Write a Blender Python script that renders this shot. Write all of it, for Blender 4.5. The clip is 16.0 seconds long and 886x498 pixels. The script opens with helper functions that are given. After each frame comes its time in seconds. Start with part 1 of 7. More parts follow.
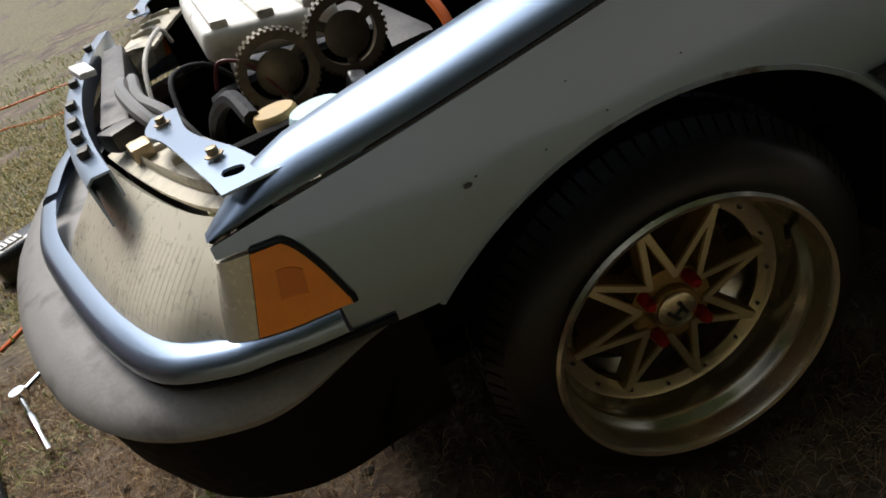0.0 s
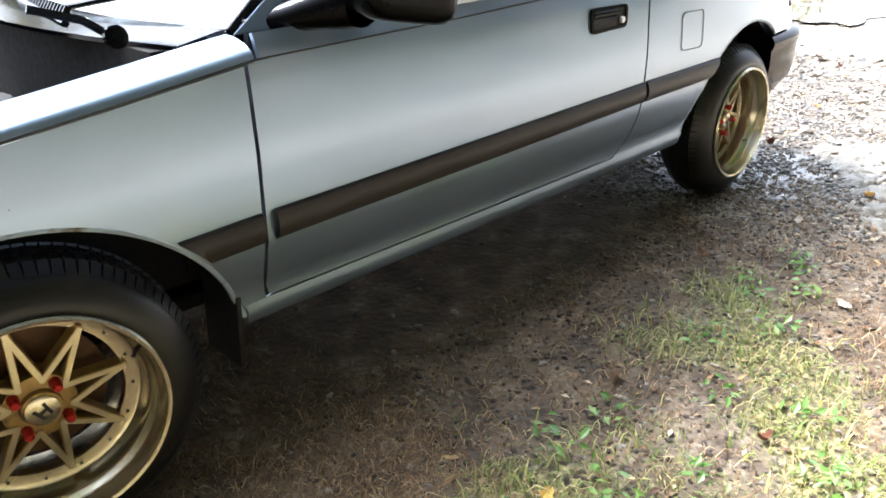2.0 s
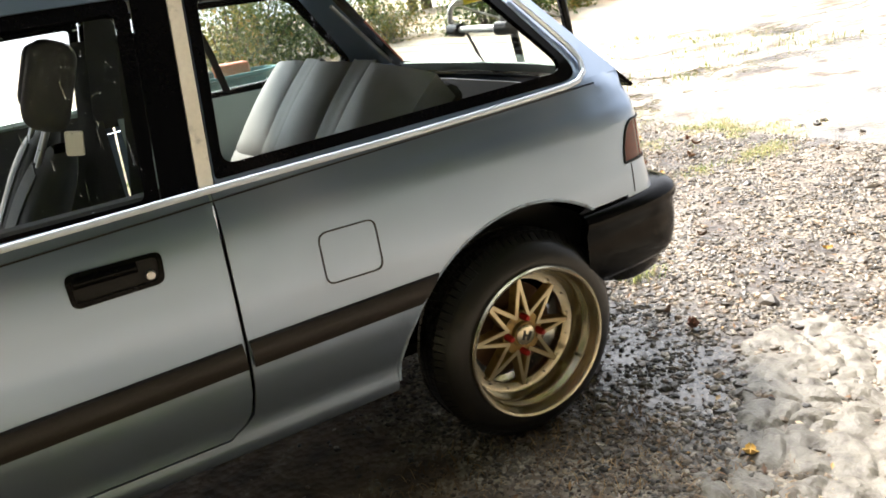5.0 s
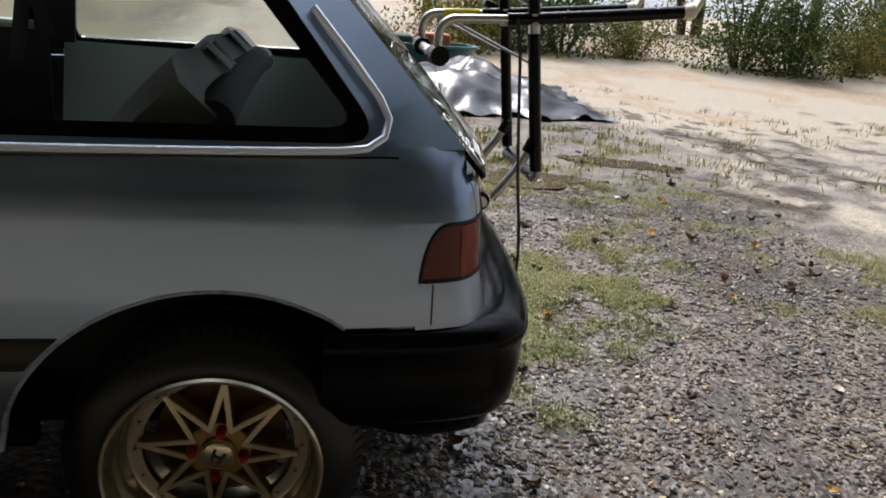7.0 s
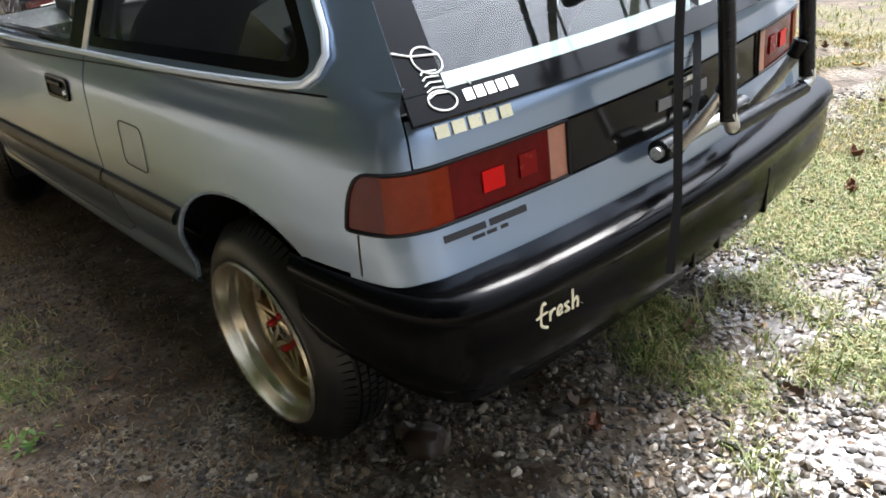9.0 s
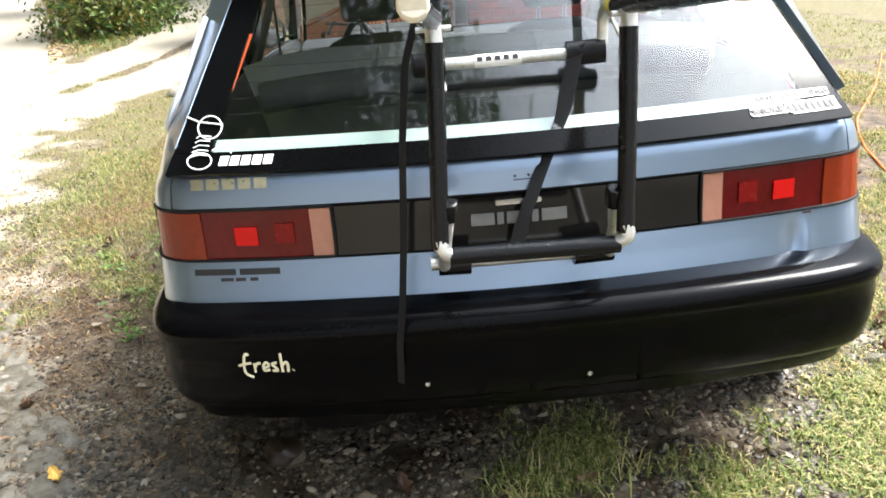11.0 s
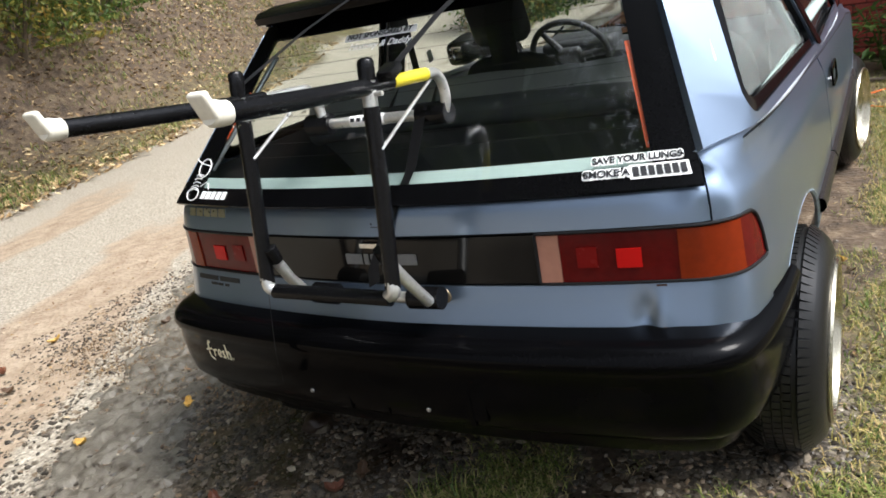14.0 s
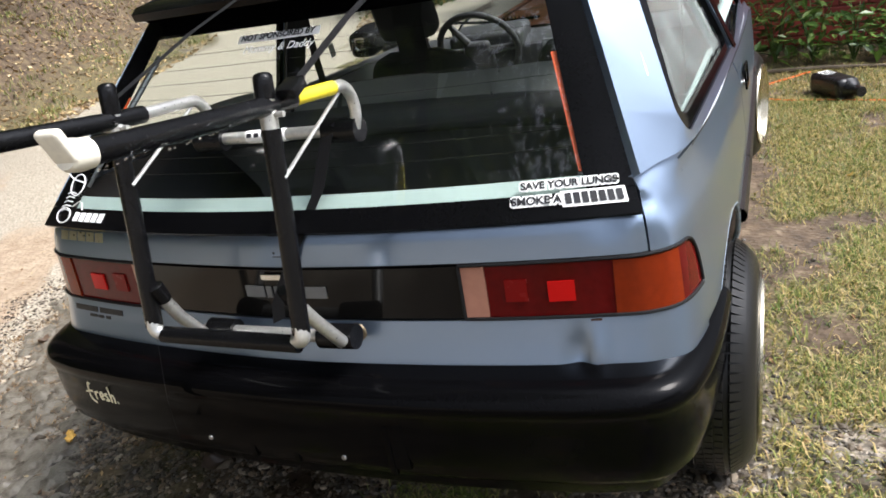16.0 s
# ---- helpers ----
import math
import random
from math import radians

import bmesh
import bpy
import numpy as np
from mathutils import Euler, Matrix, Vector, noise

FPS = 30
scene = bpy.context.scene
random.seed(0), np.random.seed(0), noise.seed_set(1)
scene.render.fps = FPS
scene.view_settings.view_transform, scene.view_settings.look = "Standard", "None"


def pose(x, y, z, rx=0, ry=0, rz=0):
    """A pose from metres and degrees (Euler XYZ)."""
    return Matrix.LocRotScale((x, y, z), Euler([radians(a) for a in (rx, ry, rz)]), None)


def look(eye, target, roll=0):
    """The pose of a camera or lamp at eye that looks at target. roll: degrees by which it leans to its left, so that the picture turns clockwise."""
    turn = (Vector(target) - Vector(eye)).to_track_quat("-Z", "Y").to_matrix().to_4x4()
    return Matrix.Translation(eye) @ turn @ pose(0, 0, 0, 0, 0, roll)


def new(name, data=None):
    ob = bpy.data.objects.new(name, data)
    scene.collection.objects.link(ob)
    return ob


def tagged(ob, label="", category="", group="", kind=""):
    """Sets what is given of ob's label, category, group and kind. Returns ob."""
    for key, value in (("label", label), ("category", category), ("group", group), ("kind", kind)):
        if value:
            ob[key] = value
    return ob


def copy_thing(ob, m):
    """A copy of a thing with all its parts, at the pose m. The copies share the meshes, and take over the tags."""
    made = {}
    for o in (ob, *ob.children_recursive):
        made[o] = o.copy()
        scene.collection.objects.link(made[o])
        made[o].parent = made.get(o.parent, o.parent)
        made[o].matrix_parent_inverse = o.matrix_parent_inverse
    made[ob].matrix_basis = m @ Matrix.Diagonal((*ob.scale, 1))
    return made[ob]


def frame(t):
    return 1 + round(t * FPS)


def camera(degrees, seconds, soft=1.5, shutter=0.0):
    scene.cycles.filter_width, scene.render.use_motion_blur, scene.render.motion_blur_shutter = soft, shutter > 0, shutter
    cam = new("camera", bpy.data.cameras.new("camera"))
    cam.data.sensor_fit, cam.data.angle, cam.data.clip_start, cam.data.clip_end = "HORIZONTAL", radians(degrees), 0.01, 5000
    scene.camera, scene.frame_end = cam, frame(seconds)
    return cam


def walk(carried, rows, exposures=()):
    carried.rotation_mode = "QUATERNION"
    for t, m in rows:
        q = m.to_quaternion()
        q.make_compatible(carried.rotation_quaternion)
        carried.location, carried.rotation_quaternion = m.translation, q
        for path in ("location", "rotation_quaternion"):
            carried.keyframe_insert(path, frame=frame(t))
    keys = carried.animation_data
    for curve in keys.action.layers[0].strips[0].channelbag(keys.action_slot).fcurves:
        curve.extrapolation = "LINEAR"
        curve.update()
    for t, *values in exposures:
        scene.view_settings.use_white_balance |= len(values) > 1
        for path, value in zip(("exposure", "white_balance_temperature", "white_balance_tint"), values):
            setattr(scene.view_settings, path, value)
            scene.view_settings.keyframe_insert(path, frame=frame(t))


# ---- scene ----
cam = camera(61.1, 16.0, soft=1.7)
PATH = [
    (0, (-0.423, -1.465, 1.004), (-0.086, 0.200, -0.05), -21.6),
    (0.5, (-0.365, -1.565, 0.93), (0.029, -0.037, -0.299), -8.6),
    (1, (-0.338, -1.676, 0.958), (0.321, -0.177, -0.191), -3.6),
    (1.2, (-0.346, -1.738, 0.991), (0.493, -0.279, -0.089), -1.6),
    (1.5, (-0.347, -1.882, 1.021), (0.699, -0.478, 0.054), -0.2),
    (2, (-0.246, -2.027, 1.082), (1.019, -0.724, 0.244), -1.1),
    (2.5, (-0.07, -2.155, 1.115), (1.265, -0.861, 0.378), -1.0),
    (3, (0.142, -2.212, 1.161), (1.428, -0.844, 0.47), -0.2),
    (3.5, (0.419, -2.155, 1.212), (1.641, -0.714, 0.555), -0.1),
    (4, (0.725, -2.233, 1.209), (1.756, -0.59, 0.722), -4.7),
    (4.5, (1.102, -2.336, 1.226), (1.89, -0.599, 0.626), -6.1),
    (5, (1.515, -2.321, 1.217), (2.365, -0.633, 0.562), -8.9),
    (5.2, (1.654, -2.323, 1.216), (2.508, -0.637, 0.561), -8.8),
    (7.3, (2.93, -2.072, 1.216), (3.177, -0.214, 0.52), 7.0),
    (7.5, (3.12, -2.109, 1.223), (3.084, -0.297, 0.376), 1.4),
    (7.6, (3.206, -2.043, 1.227), (3.018, -0.271, 0.32), 0.0),
    (8, (3.47, -1.824, 1.276), (2.846, -0.244, 0.221), -2.6),
    (8.1, (3.499, -1.8, 1.276), (2.792, -0.237, 0.247), -2.8),
    (8.2, (3.535, -1.769, 1.277), (2.753, -0.233, 0.263), -3.9),
    (10.3, (4.431, -0.637, 1.273), (2.611, -0.394, 0.48), -5.1),
    (10.5, (4.477, -0.483, 1.284), (2.616, -0.339, 0.565), -6.7),
    (10.6, (4.504, -0.433, 1.282), (2.625, -0.293, 0.613), -7.2),
    (11, (4.521, -0.177, 1.283), (2.668, -0.139, 0.532), -4.7),
    (11.5, (4.595, 0.086, 1.267), (2.735, -0.142, 0.568), -7.7),
    (12, (4.71, 0.325, 1.237), (2.911, -0.205, 0.543), -8.6),
    (12.5, (4.608, 0.51, 1.298), (2.854, -0.113, 0.565), -10.6),
    (13, (4.5, 0.707, 1.333), (2.758, -0.03, 0.682), -11.5),
    (13.5, (4.476, 0.992, 1.337), (2.834, 0.044, 0.701), -11.0),
    (14, (4.364, 1.037, 1.329), (2.786, 0.007, 0.659), -11.9),
    (14.5, (4.228, 0.961, 1.36), (2.617, 0.008, 0.654), -11.2),
    (15, (4.198, 0.936, 1.366), (2.543, 0.031, 0.701), -10.2),
    (15.5, (4.203, 0.94, 1.374), (2.575, 0.012, 0.676), -9.3),
    (16, (4.208, 0.938, 1.368), (2.541, 0.136, 0.608), -10.5),
]
walk(cam, [(t, look(eye, target, roll)) for t, eye, target, roll in PATH],
     exposures=[(0.0, -0.4, 6200, 12), (0.4, 0.9, 5900, 17), (0.7, 1.85, 5700, 15), (1.0, 2.85, 5200, 12), (1.6, 2.7, 5550, 12), (2.0, 2.4, 5750, 12), (3.0, 1.7, 5800, 11), (3.5, 1.45, 5800, 11),
                (4.0, 2.05, 5850, 11), (4.5, 1.45, 6050, 11), (5.0, 1.75, 6450, 12), (7.3, -0.2, 6050, 16), (7.7, 0.15, 6000, 16), (8.2, 0.6, 5900, 15), (10.3, 1.5, 6000, 9), (11.5, 1.2, 6100, 10), (12.5, 1.05, 6100, 11),
                (13.0, 0.95, 6000, 11), (13.5, 0.85, 6000, 12), (14.0, 0.22, 6000, 12), (14.5, 0.5, 6000, 13), (16.0, 0.4, 6050, 14)])

# ---- world and light: thin overcast, lightest round the sun and over the open side of the yard ----
OPEN_SIDE = Vector((0.42, 0.78, 0.46)).normalized()
SUN_FROM = Vector((-2.0, 13.0, 18.0)).normalized()
world = bpy.data.worlds.new("overcast_sky")
scene.world = world
world.use_nodes = True
wn, wl = world.node_tree.nodes, world.node_tree.links
sky = wn.new("ShaderNodeTexSky")
sky.sky_type, sky.sun_disc = "NISHITA", False
sky.sun_elevation, sky.sun_rotation = math.asin(SUN_FROM.z), math.atan2(SUN_FROM.x, SUN_FROM.y)
sky.air_density, sky.dust_density = 1.0, 4.0
way = wn.new("ShaderNodeTexCoord")
split = wn.new("ShaderNodeSeparateXYZ")
wl.new(way.outputs["Generated"], split.inputs[0])
lift = wn.new("ShaderNodeMapRange")
lift.inputs[1].default_value, lift.inputs[2].default_value = 0.05, 0.95
wl.new(split.outputs[2], lift.inputs[0])
grade = wn.new("ShaderNodeMixRGB")
grade.inputs[1].default_value, grade.inputs[2].default_value = (9.0, 9.3, 9.6, 1), (11.0, 11.5, 12.0, 1)
wl.new(lift.outputs[0], grade.inputs[0])
cloud = wn.new("ShaderNodeMixRGB")
cloud.inputs[0].default_value = 0.85
wl.new(sky.outputs[0], cloud.inputs[1])
wl.new(grade.outputs[0], cloud.inputs[2])
toward = wn.new("ShaderNodeVectorMath")
toward.operation = "DOT_PRODUCT"
toward.inputs[1].default_value = SUN_FROM
wl.new(way.outputs["Generated"], toward.inputs[0])
glow = wn.new("ShaderNodeMapRange")
glow.inputs[1].default_value, glow.inputs[2].default_value = -0.3, 1.0
glow.inputs[3].default_value, glow.inputs[4].default_value = 0.06, 2.1
aside = wn.new("ShaderNodeVectorMath")
aside.operation = "DOT_PRODUCT"
aside.inputs[1].default_value = OPEN_SIDE
wl.new(way.outputs["Generated"], aside.inputs[0])
wl.new(aside.outputs["Value"], glow.inputs[0])
halo = wn.new("ShaderNodeMath")          # thin cloud lit up round the sun
halo.operation, halo.use_clamp = "POWER", False
clip_low = wn.new("ShaderNodeMath")
clip_low.operation, clip_low.inputs[1].default_value = "MAXIMUM", 0.0
wl.new(toward.outputs["Value"], clip_low.inputs[0])
wl.new(clip_low.outputs[0], halo.inputs[0])
halo.inputs[1].default_value = 9.0
wide = wn.new("ShaderNodeMath")
wide.operation, wide.inputs[1].default_value = "MULTIPLY_ADD", 9.0
wl.new(halo.outputs[0], wide.inputs[0])
wl.new(glow.outputs[0], wide.inputs[2])
veil = wn.new("ShaderNodeVectorMath")
veil.operation = "SCALE"
wl.new(cloud.outputs[0], veil.inputs[0])
wl.new(wide.outputs[0], veil.inputs["Scale"])
wl.new(veil.outputs[0], wn["Background"].inputs[0])
wn["Background"].inputs[1].default_value = 0.052
sun_data = bpy.data.lights.new("sun", "SUN")
sun_data.energy, sun_data.angle, sun_data.color = 5.0, radians(20), (1.0, 0.93, 0.82)
sun = new("sun", sun_data)
sun.matrix_world = look(SUN_FROM * 40, (0, 0, 0))

# ---- materials ----
def mat(name, color, rough=0.5, metal=0.0, vary=0.15, scale=8.0, fine=60.0, bump=0.1, dirt=None, dirt_amount=0.0,
        dirt_scale=3.0, coat=0.0, spec=0.5, emit=0.0, alpha=1.0, transmission=0.0, ior=1.45, rand=0.0, coords="Object", even=False):
    m = bpy.data.materials.new(name)
    m.use_nodes = True
    n, l = m.node_tree.nodes, m.node_tree.links
    b = n["Principled BSDF"]
    tc = n.new("ShaderNodeTexCoord")
    co = tc.outputs[coords]

    def noise_tex(s, detail=4.0):
        t = n.new("ShaderNodeTexNoise")
        t.inputs["Scale"].default_value, t.inputs["Detail"].default_value = s, detail
        l.new(co, t.inputs["Vector"])
        return t
    big, small = noise_tex(scale), noise_tex(fine, 6.0)
    add = n.new("ShaderNodeMath")
    add.operation = "ADD"
    l.new(big.outputs[0], add.inputs[0])
    l.new(small.outputs[0], add.inputs[1])
    ramp = n.new("ShaderNodeMapRange")
    ramp.inputs[1].default_value, ramp.inputs[2].default_value = 0.6, 1.4
    ramp.inputs[3].default_value, ramp.inputs[4].default_value = 1 - vary, 1 + vary
    l.new(add.outputs[0], ramp.inputs[0])
    value = ramp.outputs[0]
    if rand:
        info = n.new("ShaderNodeObjectInfo")
        r2 = n.new("ShaderNodeMapRange")
        r2.inputs[3].default_value, r2.inputs[4].default_value = 1 - rand, 1 + rand
        l.new(info.outputs["Random"], r2.inputs[0])
        mul = n.new("ShaderNodeMath")
        mul.operation = "MULTIPLY"
        l.new(value, mul.inputs[0])
        l.new(r2.outputs[0], mul.inputs[1])
        value = mul.outputs[0]
    tint = n.new("ShaderNodeVectorMath")
    tint.operation = "SCALE"
    tint.inputs[0].default_value = color
    l.new(value, tint.inputs["Scale"])
    col = tint.outputs[0]
    if dirt is not None:
        dn = noise_tex(dirt_scale, 8.0)
        dr = n.new("ShaderNodeMapRange")
        dr.inputs[1].default_value, dr.inputs[2].default_value = 0.62 - 0.25 * dirt_amount, 0.78 - 0.2 * dirt_amount
        l.new(dn.outputs[0], dr.inputs[0])
        mx = n.new("ShaderNodeMixRGB")
        mx.inputs[2].default_value = (*dirt, 1)
        l.new(dr.outputs[0], mx.inputs[0])
        l.new(col, mx.inputs[1])
        col = mx.outputs[0]
    l.new(col, b.inputs["Base Color"])
    b.inputs["Roughness"].default_value, b.inputs["Metallic"].default_value = rough, metal
    rr = n.new("ShaderNodeMapRange")
    rr.inputs[1].default_value, rr.inputs[2].default_value = 0.3, 0.7
    rr.inputs[3].default_value, rr.inputs[4].default_value = rough * 0.85, min(1, rough * 1.15)
    l.new(small.outputs[0], rr.inputs[0])
    if not even:
        l.new(rr.outputs[0], b.inputs["Roughness"])
    b.inputs["Coat Weight"].default_value = coat
    b.inputs["Coat Roughness"].default_value = 0.08
    b.inputs["Specular IOR Level"].default_value = spec
    b.inputs["Transmission Weight"].default_value, b.inputs["IOR"].default_value = transmission, ior
    if emit:
        b.inputs["Emission Color"].default_value, b.inputs["Emission Strength"].default_value = (*color, 1), emit
    if bump:
        bp = n.new("ShaderNodeBump")
        bp.inputs["Strength"].default_value, bp.inputs["Distance"].default_value = bump, 0.004
        l.new(small.outputs[0], bp.inputs["Height"])
        l.new(bp.outputs[0], b.inputs["Normal"])
    return m


def thin_glass(name, color, gloss=0.045, mist=0.0):
    """A clear pane: mostly straight through, with a mirror-like sheen."""
    m = bpy.data.materials.new(name)
    m.use_nodes = True
    n, l = m.node_tree.nodes, m.node_tree.links
    n.remove(n["Principled BSDF"])
    clear, shine, mix, face = n.new("ShaderNodeBsdfTransparent"), n.new("ShaderNodeBsdfGlossy"), n.new("ShaderNodeMixShader"), n.new("ShaderNodeLayerWeight")
    clear.inputs[0].default_value = (*color, 1)
    shine.inputs["Roughness"].default_value = 0.015
    face.inputs["Blend"].default_value = 0.5
    power, up = n.new("ShaderNodeMath"), n.new("ShaderNodeMath")
    power.operation, power.inputs[1].default_value = "POWER", 5.0
    up.operation = "MULTIPLY_ADD"
    up.inputs[1].default_value, up.inputs[2].default_value = 0.90, gloss
    l.new(face.outputs["Facing"], power.inputs[0])
    l.new(power.outputs[0], up.inputs[0])
    l.new(up.outputs[0], mix.inputs[0])
    l.new(clear.outputs[0], mix.inputs[1])
    l.new(shine.outputs[0], mix.inputs[2])
    l.new(mix.outputs[0], n["Material Output"].inputs[0])
    if mist:                                 # dusty film, plus a pale veil standing in for brightness behind the pane
        dust, veil, spots, share = n.new("ShaderNodeBsdfDiffuse"), n.new("ShaderNodeMixShader"), n.new("ShaderNodeTexNoise"), n.new("ShaderNodeMapRange")
        dust.inputs[0].default_value = (0.50, 0.56, 0.53, 1)
        spots.inputs["Scale"].default_value, spots.inputs["Detail"].default_value = 7.0, 3.0
        l.new(n.new("ShaderNodeNewGeometry").outputs["Position"], spots.inputs["Vector"])
        share.inputs[1].default_value, share.inputs[2].default_value = 0.3, 0.72
        share.inputs[3].default_value, share.inputs[4].default_value = mist * 0.7, mist * 1.5
        l.new(spots.outputs[0], share.inputs[0])
        l.new(share.outputs[0], veil.inputs[0])
        l.new(mix.outputs[0], veil.inputs[1])
        l.new(dust.outputs[0], veil.inputs[2])
        l.new(veil.outputs[0], n["Material Output"].inputs[0])
    return m


PAINT = mat("blue_grey_metallic_paint", (0.195, 0.252, 0.338), 0.29, 0.82, 0.04, 1.5, 4.0, 0.0, coat=0.55, even=True)
PLASTIC = mat("black_bumper_plastic", (0.0016, 0.0016, 0.0019), 0.15, 0, 0.3, 5.0, 120.0, 0.03, (0.004, 0.0038, 0.0036), 0.1, 4.0, spec=0.08)
FADED = mat("faded_grey_bumper_plastic", (0.21, 0.20, 0.19), 0.55, 0, 0.22, 9.0, 160.0, 0.12, (0.09, 0.085, 0.08), 0.3, 14.0)
TRIM = mat("dark_side_moulding", (0.016, 0.013, 0.012), 0.42, 0, 0.3, 5.0, 150.0, 0.08, spec=0.3)
RUBBER = mat("black_rubber", (0.007, 0.007, 0.0075), 0.6, 0, 0.25, 10.0, 200.0, 0.1, spec=0.25)
TYRE = mat("tyre_rubber", (0.0085, 0.0083, 0.008), 0.36, 0, 0.3, 12.0, 180.0, 0.10, (0.024, 0.020, 0.016), 0.2, 9.0, spec=0.34)
GOLD = mat("gold_wheel_paint", (0.30, 0.20, 0.07), 0.42, 0.5, 0.15, 20.0, 200.0, 0.05, (0.06, 0.045, 0.03), 0.25, 25.0)
ALLOY = mat("dull_polished_aluminium", (0.56, 0.51, 0.39), 0.24, 0.95, 0.10, 8.0, 300.0, 0.015, (0.42, 0.36, 0.25), 0.1, 5.0)
STEEL = mat("bare_steel", (0.45, 0.45, 0.45), 0.35, 0.9, 0.2, 15.0, 150.0, 0.08)
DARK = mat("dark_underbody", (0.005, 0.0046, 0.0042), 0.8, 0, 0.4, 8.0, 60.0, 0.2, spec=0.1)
RED_NUT = mat("red_anodised_metal", (0.35, 0.015, 0.012), 0.3, 0.5, 0.1)
GLASS = thin_glass("window_glass", (0.93, 0.96, 0.945))
SCREEN_GLASS = thin_glass("laminated_screen_glass", (0.92, 0.955, 0.94), 0.065)
MISTED_VEIL_GLASS = thin_glass("misted_pale_veil_glass", (0.86, 0.92, 0.90), 0.045, 0.20)
LENS_DARK = mat("smoky_red_side_lens", (0.075, 0.005, 0.004), 0.1, 0, 0.2, 5.0, 60.0, 0.0, spec=0.25)
CLOTH = mat("grey_seat_cloth", (0.12, 0.124, 0.12), 0.85, 0, 0.15, 10.0, 350.0, 0.3)
CLOTH_DARK = mat("dark_grey_seat_cloth", (0.05, 0.052, 0.053), 0.9, 0, 0.2, 10.0, 350.0, 0.3)
VINYL = mat("dark_interior_vinyl", (0.025, 0.026, 0.028), 0.6, 0, 0.2, 10.0, 200.0, 0.15)
LENS_RED = mat("red_lamp_lens", (0.085, 0.0035, 0.003), 0.08, 0, 0.25, 5.0, 60.0, 0.0, coat=0.0, spec=0.2)
LENS_AMBER = mat("amber_lamp_lens", (0.155, 0.018, 0.0035), 0.1, 0, 0.2, 5.0, 60.0, 0.0, coat=0.0, spec=0.2)
LENS_REV = mat("faded_reversing_lens", (0.36, 0.17, 0.115), 0.15, 0, 0.12, 5.0, 60.0, 0.0, coat=0.1, spec=0.25)
WHITE = mat("white_vinyl_sticker", (0.8, 0.8, 0.78), 0.45, 0, 0.03, 5.0, 60.0, 0.0)

# ---- mesh tools ----
def thing(name, label, category, group="", kind="", at=(0, 0, 0)):
    ob = new(name)
    ob.location = at
    ob.empty_display_size = 0.1
    return tagged(ob, label, category, group, kind)


def mesh_of(name, bm, material, smooth=True, angle=40):
    bmesh.ops.recalc_face_normals(bm, faces=bm.faces)
    me = bpy.data.meshes.new(name)
    for f in bm.faces:
        f.smooth = smooth
    if smooth:
        for e in bm.edges:
            if len(e.link_faces) == 2 and e.calc_face_angle(0) > radians(angle):
                e.smooth = False
    bm.to_mesh(me)
    bm.free()
    for m in material if isinstance(material, (list, tuple)) else [material]:
        me.materials.append(m)
    return me


def part(name, bm, material, parent=None, label="", smooth=True, angle=40):
    ob = new(name, mesh_of(name, bm, material, smooth, angle))
    if parent is not None:
        ob.parent = parent
        ob.matrix_parent_inverse = Matrix()
    if label:
        ob["label"] = label
    return ob


def sheet(f, us, vs, thick=0.0, closed=False):
    """A grid of quads through f(u, v), made solid by thick."""
    bm = bmesh.new()
    rows = [[bm.verts.new(f(u, v)) for u in us] for v in vs]
    for a, b in zip(rows, rows[1:]):
        n = len(a)
        for i in range(n if closed else n - 1):
            bm.faces.new((a[i], a[(i + 1) % n], b[(i + 1) % n], b[i]))
    if thick:
        bmesh.ops.recalc_face_normals(bm, faces=bm.faces)
        bmesh.ops.solidify(bm, geom=bm.faces[:], thickness=thick)
    return bm


def lin(a, b, n):
    return [a + (b - a) * i / (n - 1) for i in range(n)]


def box(bm, m, sx, sy, sz, bevel=0.0, segments=2):
    got = bmesh.ops.create_cube(bm, size=1, matrix=m @ Matrix.Diagonal((sx, sy, sz, 1)))
    if bevel:
        edges = list({e for v in got["verts"] for e in v.link_edges})
        bmesh.ops.bevel(bm, geom=edges, offset=bevel, segments=segments, affect="EDGES", profile=0.6)
    return bm


def block(sx, sy, sz, bevel=0.0, m=Matrix(), segments=2):
    return box(bmesh.new(), m, sx, sy, sz, bevel, segments)


def tube(points, radius, sides=10, bm=None, caps=True):
    """A pipe through points; radius may be a list."""
    bm = bm or bmesh.new()
    pts = [Vector(p) for p in points]
    rad = radius if isinstance(radius, (list, tuple)) else [radius] * len(pts)
    rings, up = [], None
    for i, p in enumerate(pts):
        d = (pts[min(i + 1, len(pts) - 1)] - pts[max(i - 1, 0)]).normalized()
        if up is None:
            up = d.orthogonal().normalized()
        up = (up - d * up.dot(d)).normalized()
        side = d.cross(up)
        rings.append([bm.verts.new(p + rad[i] * (math.cos(a) * up + math.sin(a) * side)) for a in lin(0, 2 * math.pi, sides + 1)[:-1]])
    for a, b in zip(rings, rings[1:]):
        for k in range(sides):
            bm.faces.new((a[k], a[(k + 1) % sides], b[(k + 1) % sides], b[k]))
    if caps:
        bm.faces.new(rings[0][::-1])
        bm.faces.new(rings[-1])
    return bm


def ribbon(points, width_dir, width, thick=0.002):
    """A flat strap through points."""
    pts = [Vector(p) for p in points]
    w = Vector(width_dir).normalized() * width / 2
    bm = bmesh.new()
    vs = [(bm.verts.new(p - w), bm.verts.new(p + w)) for p in pts]
    for (a, b), (c, d) in zip(vs, vs[1:]):
        bm.faces.new((a, b, d, c))
    bmesh.ops.solidify(bm, geom=bm.faces[:], thickness=thick)
    return bm


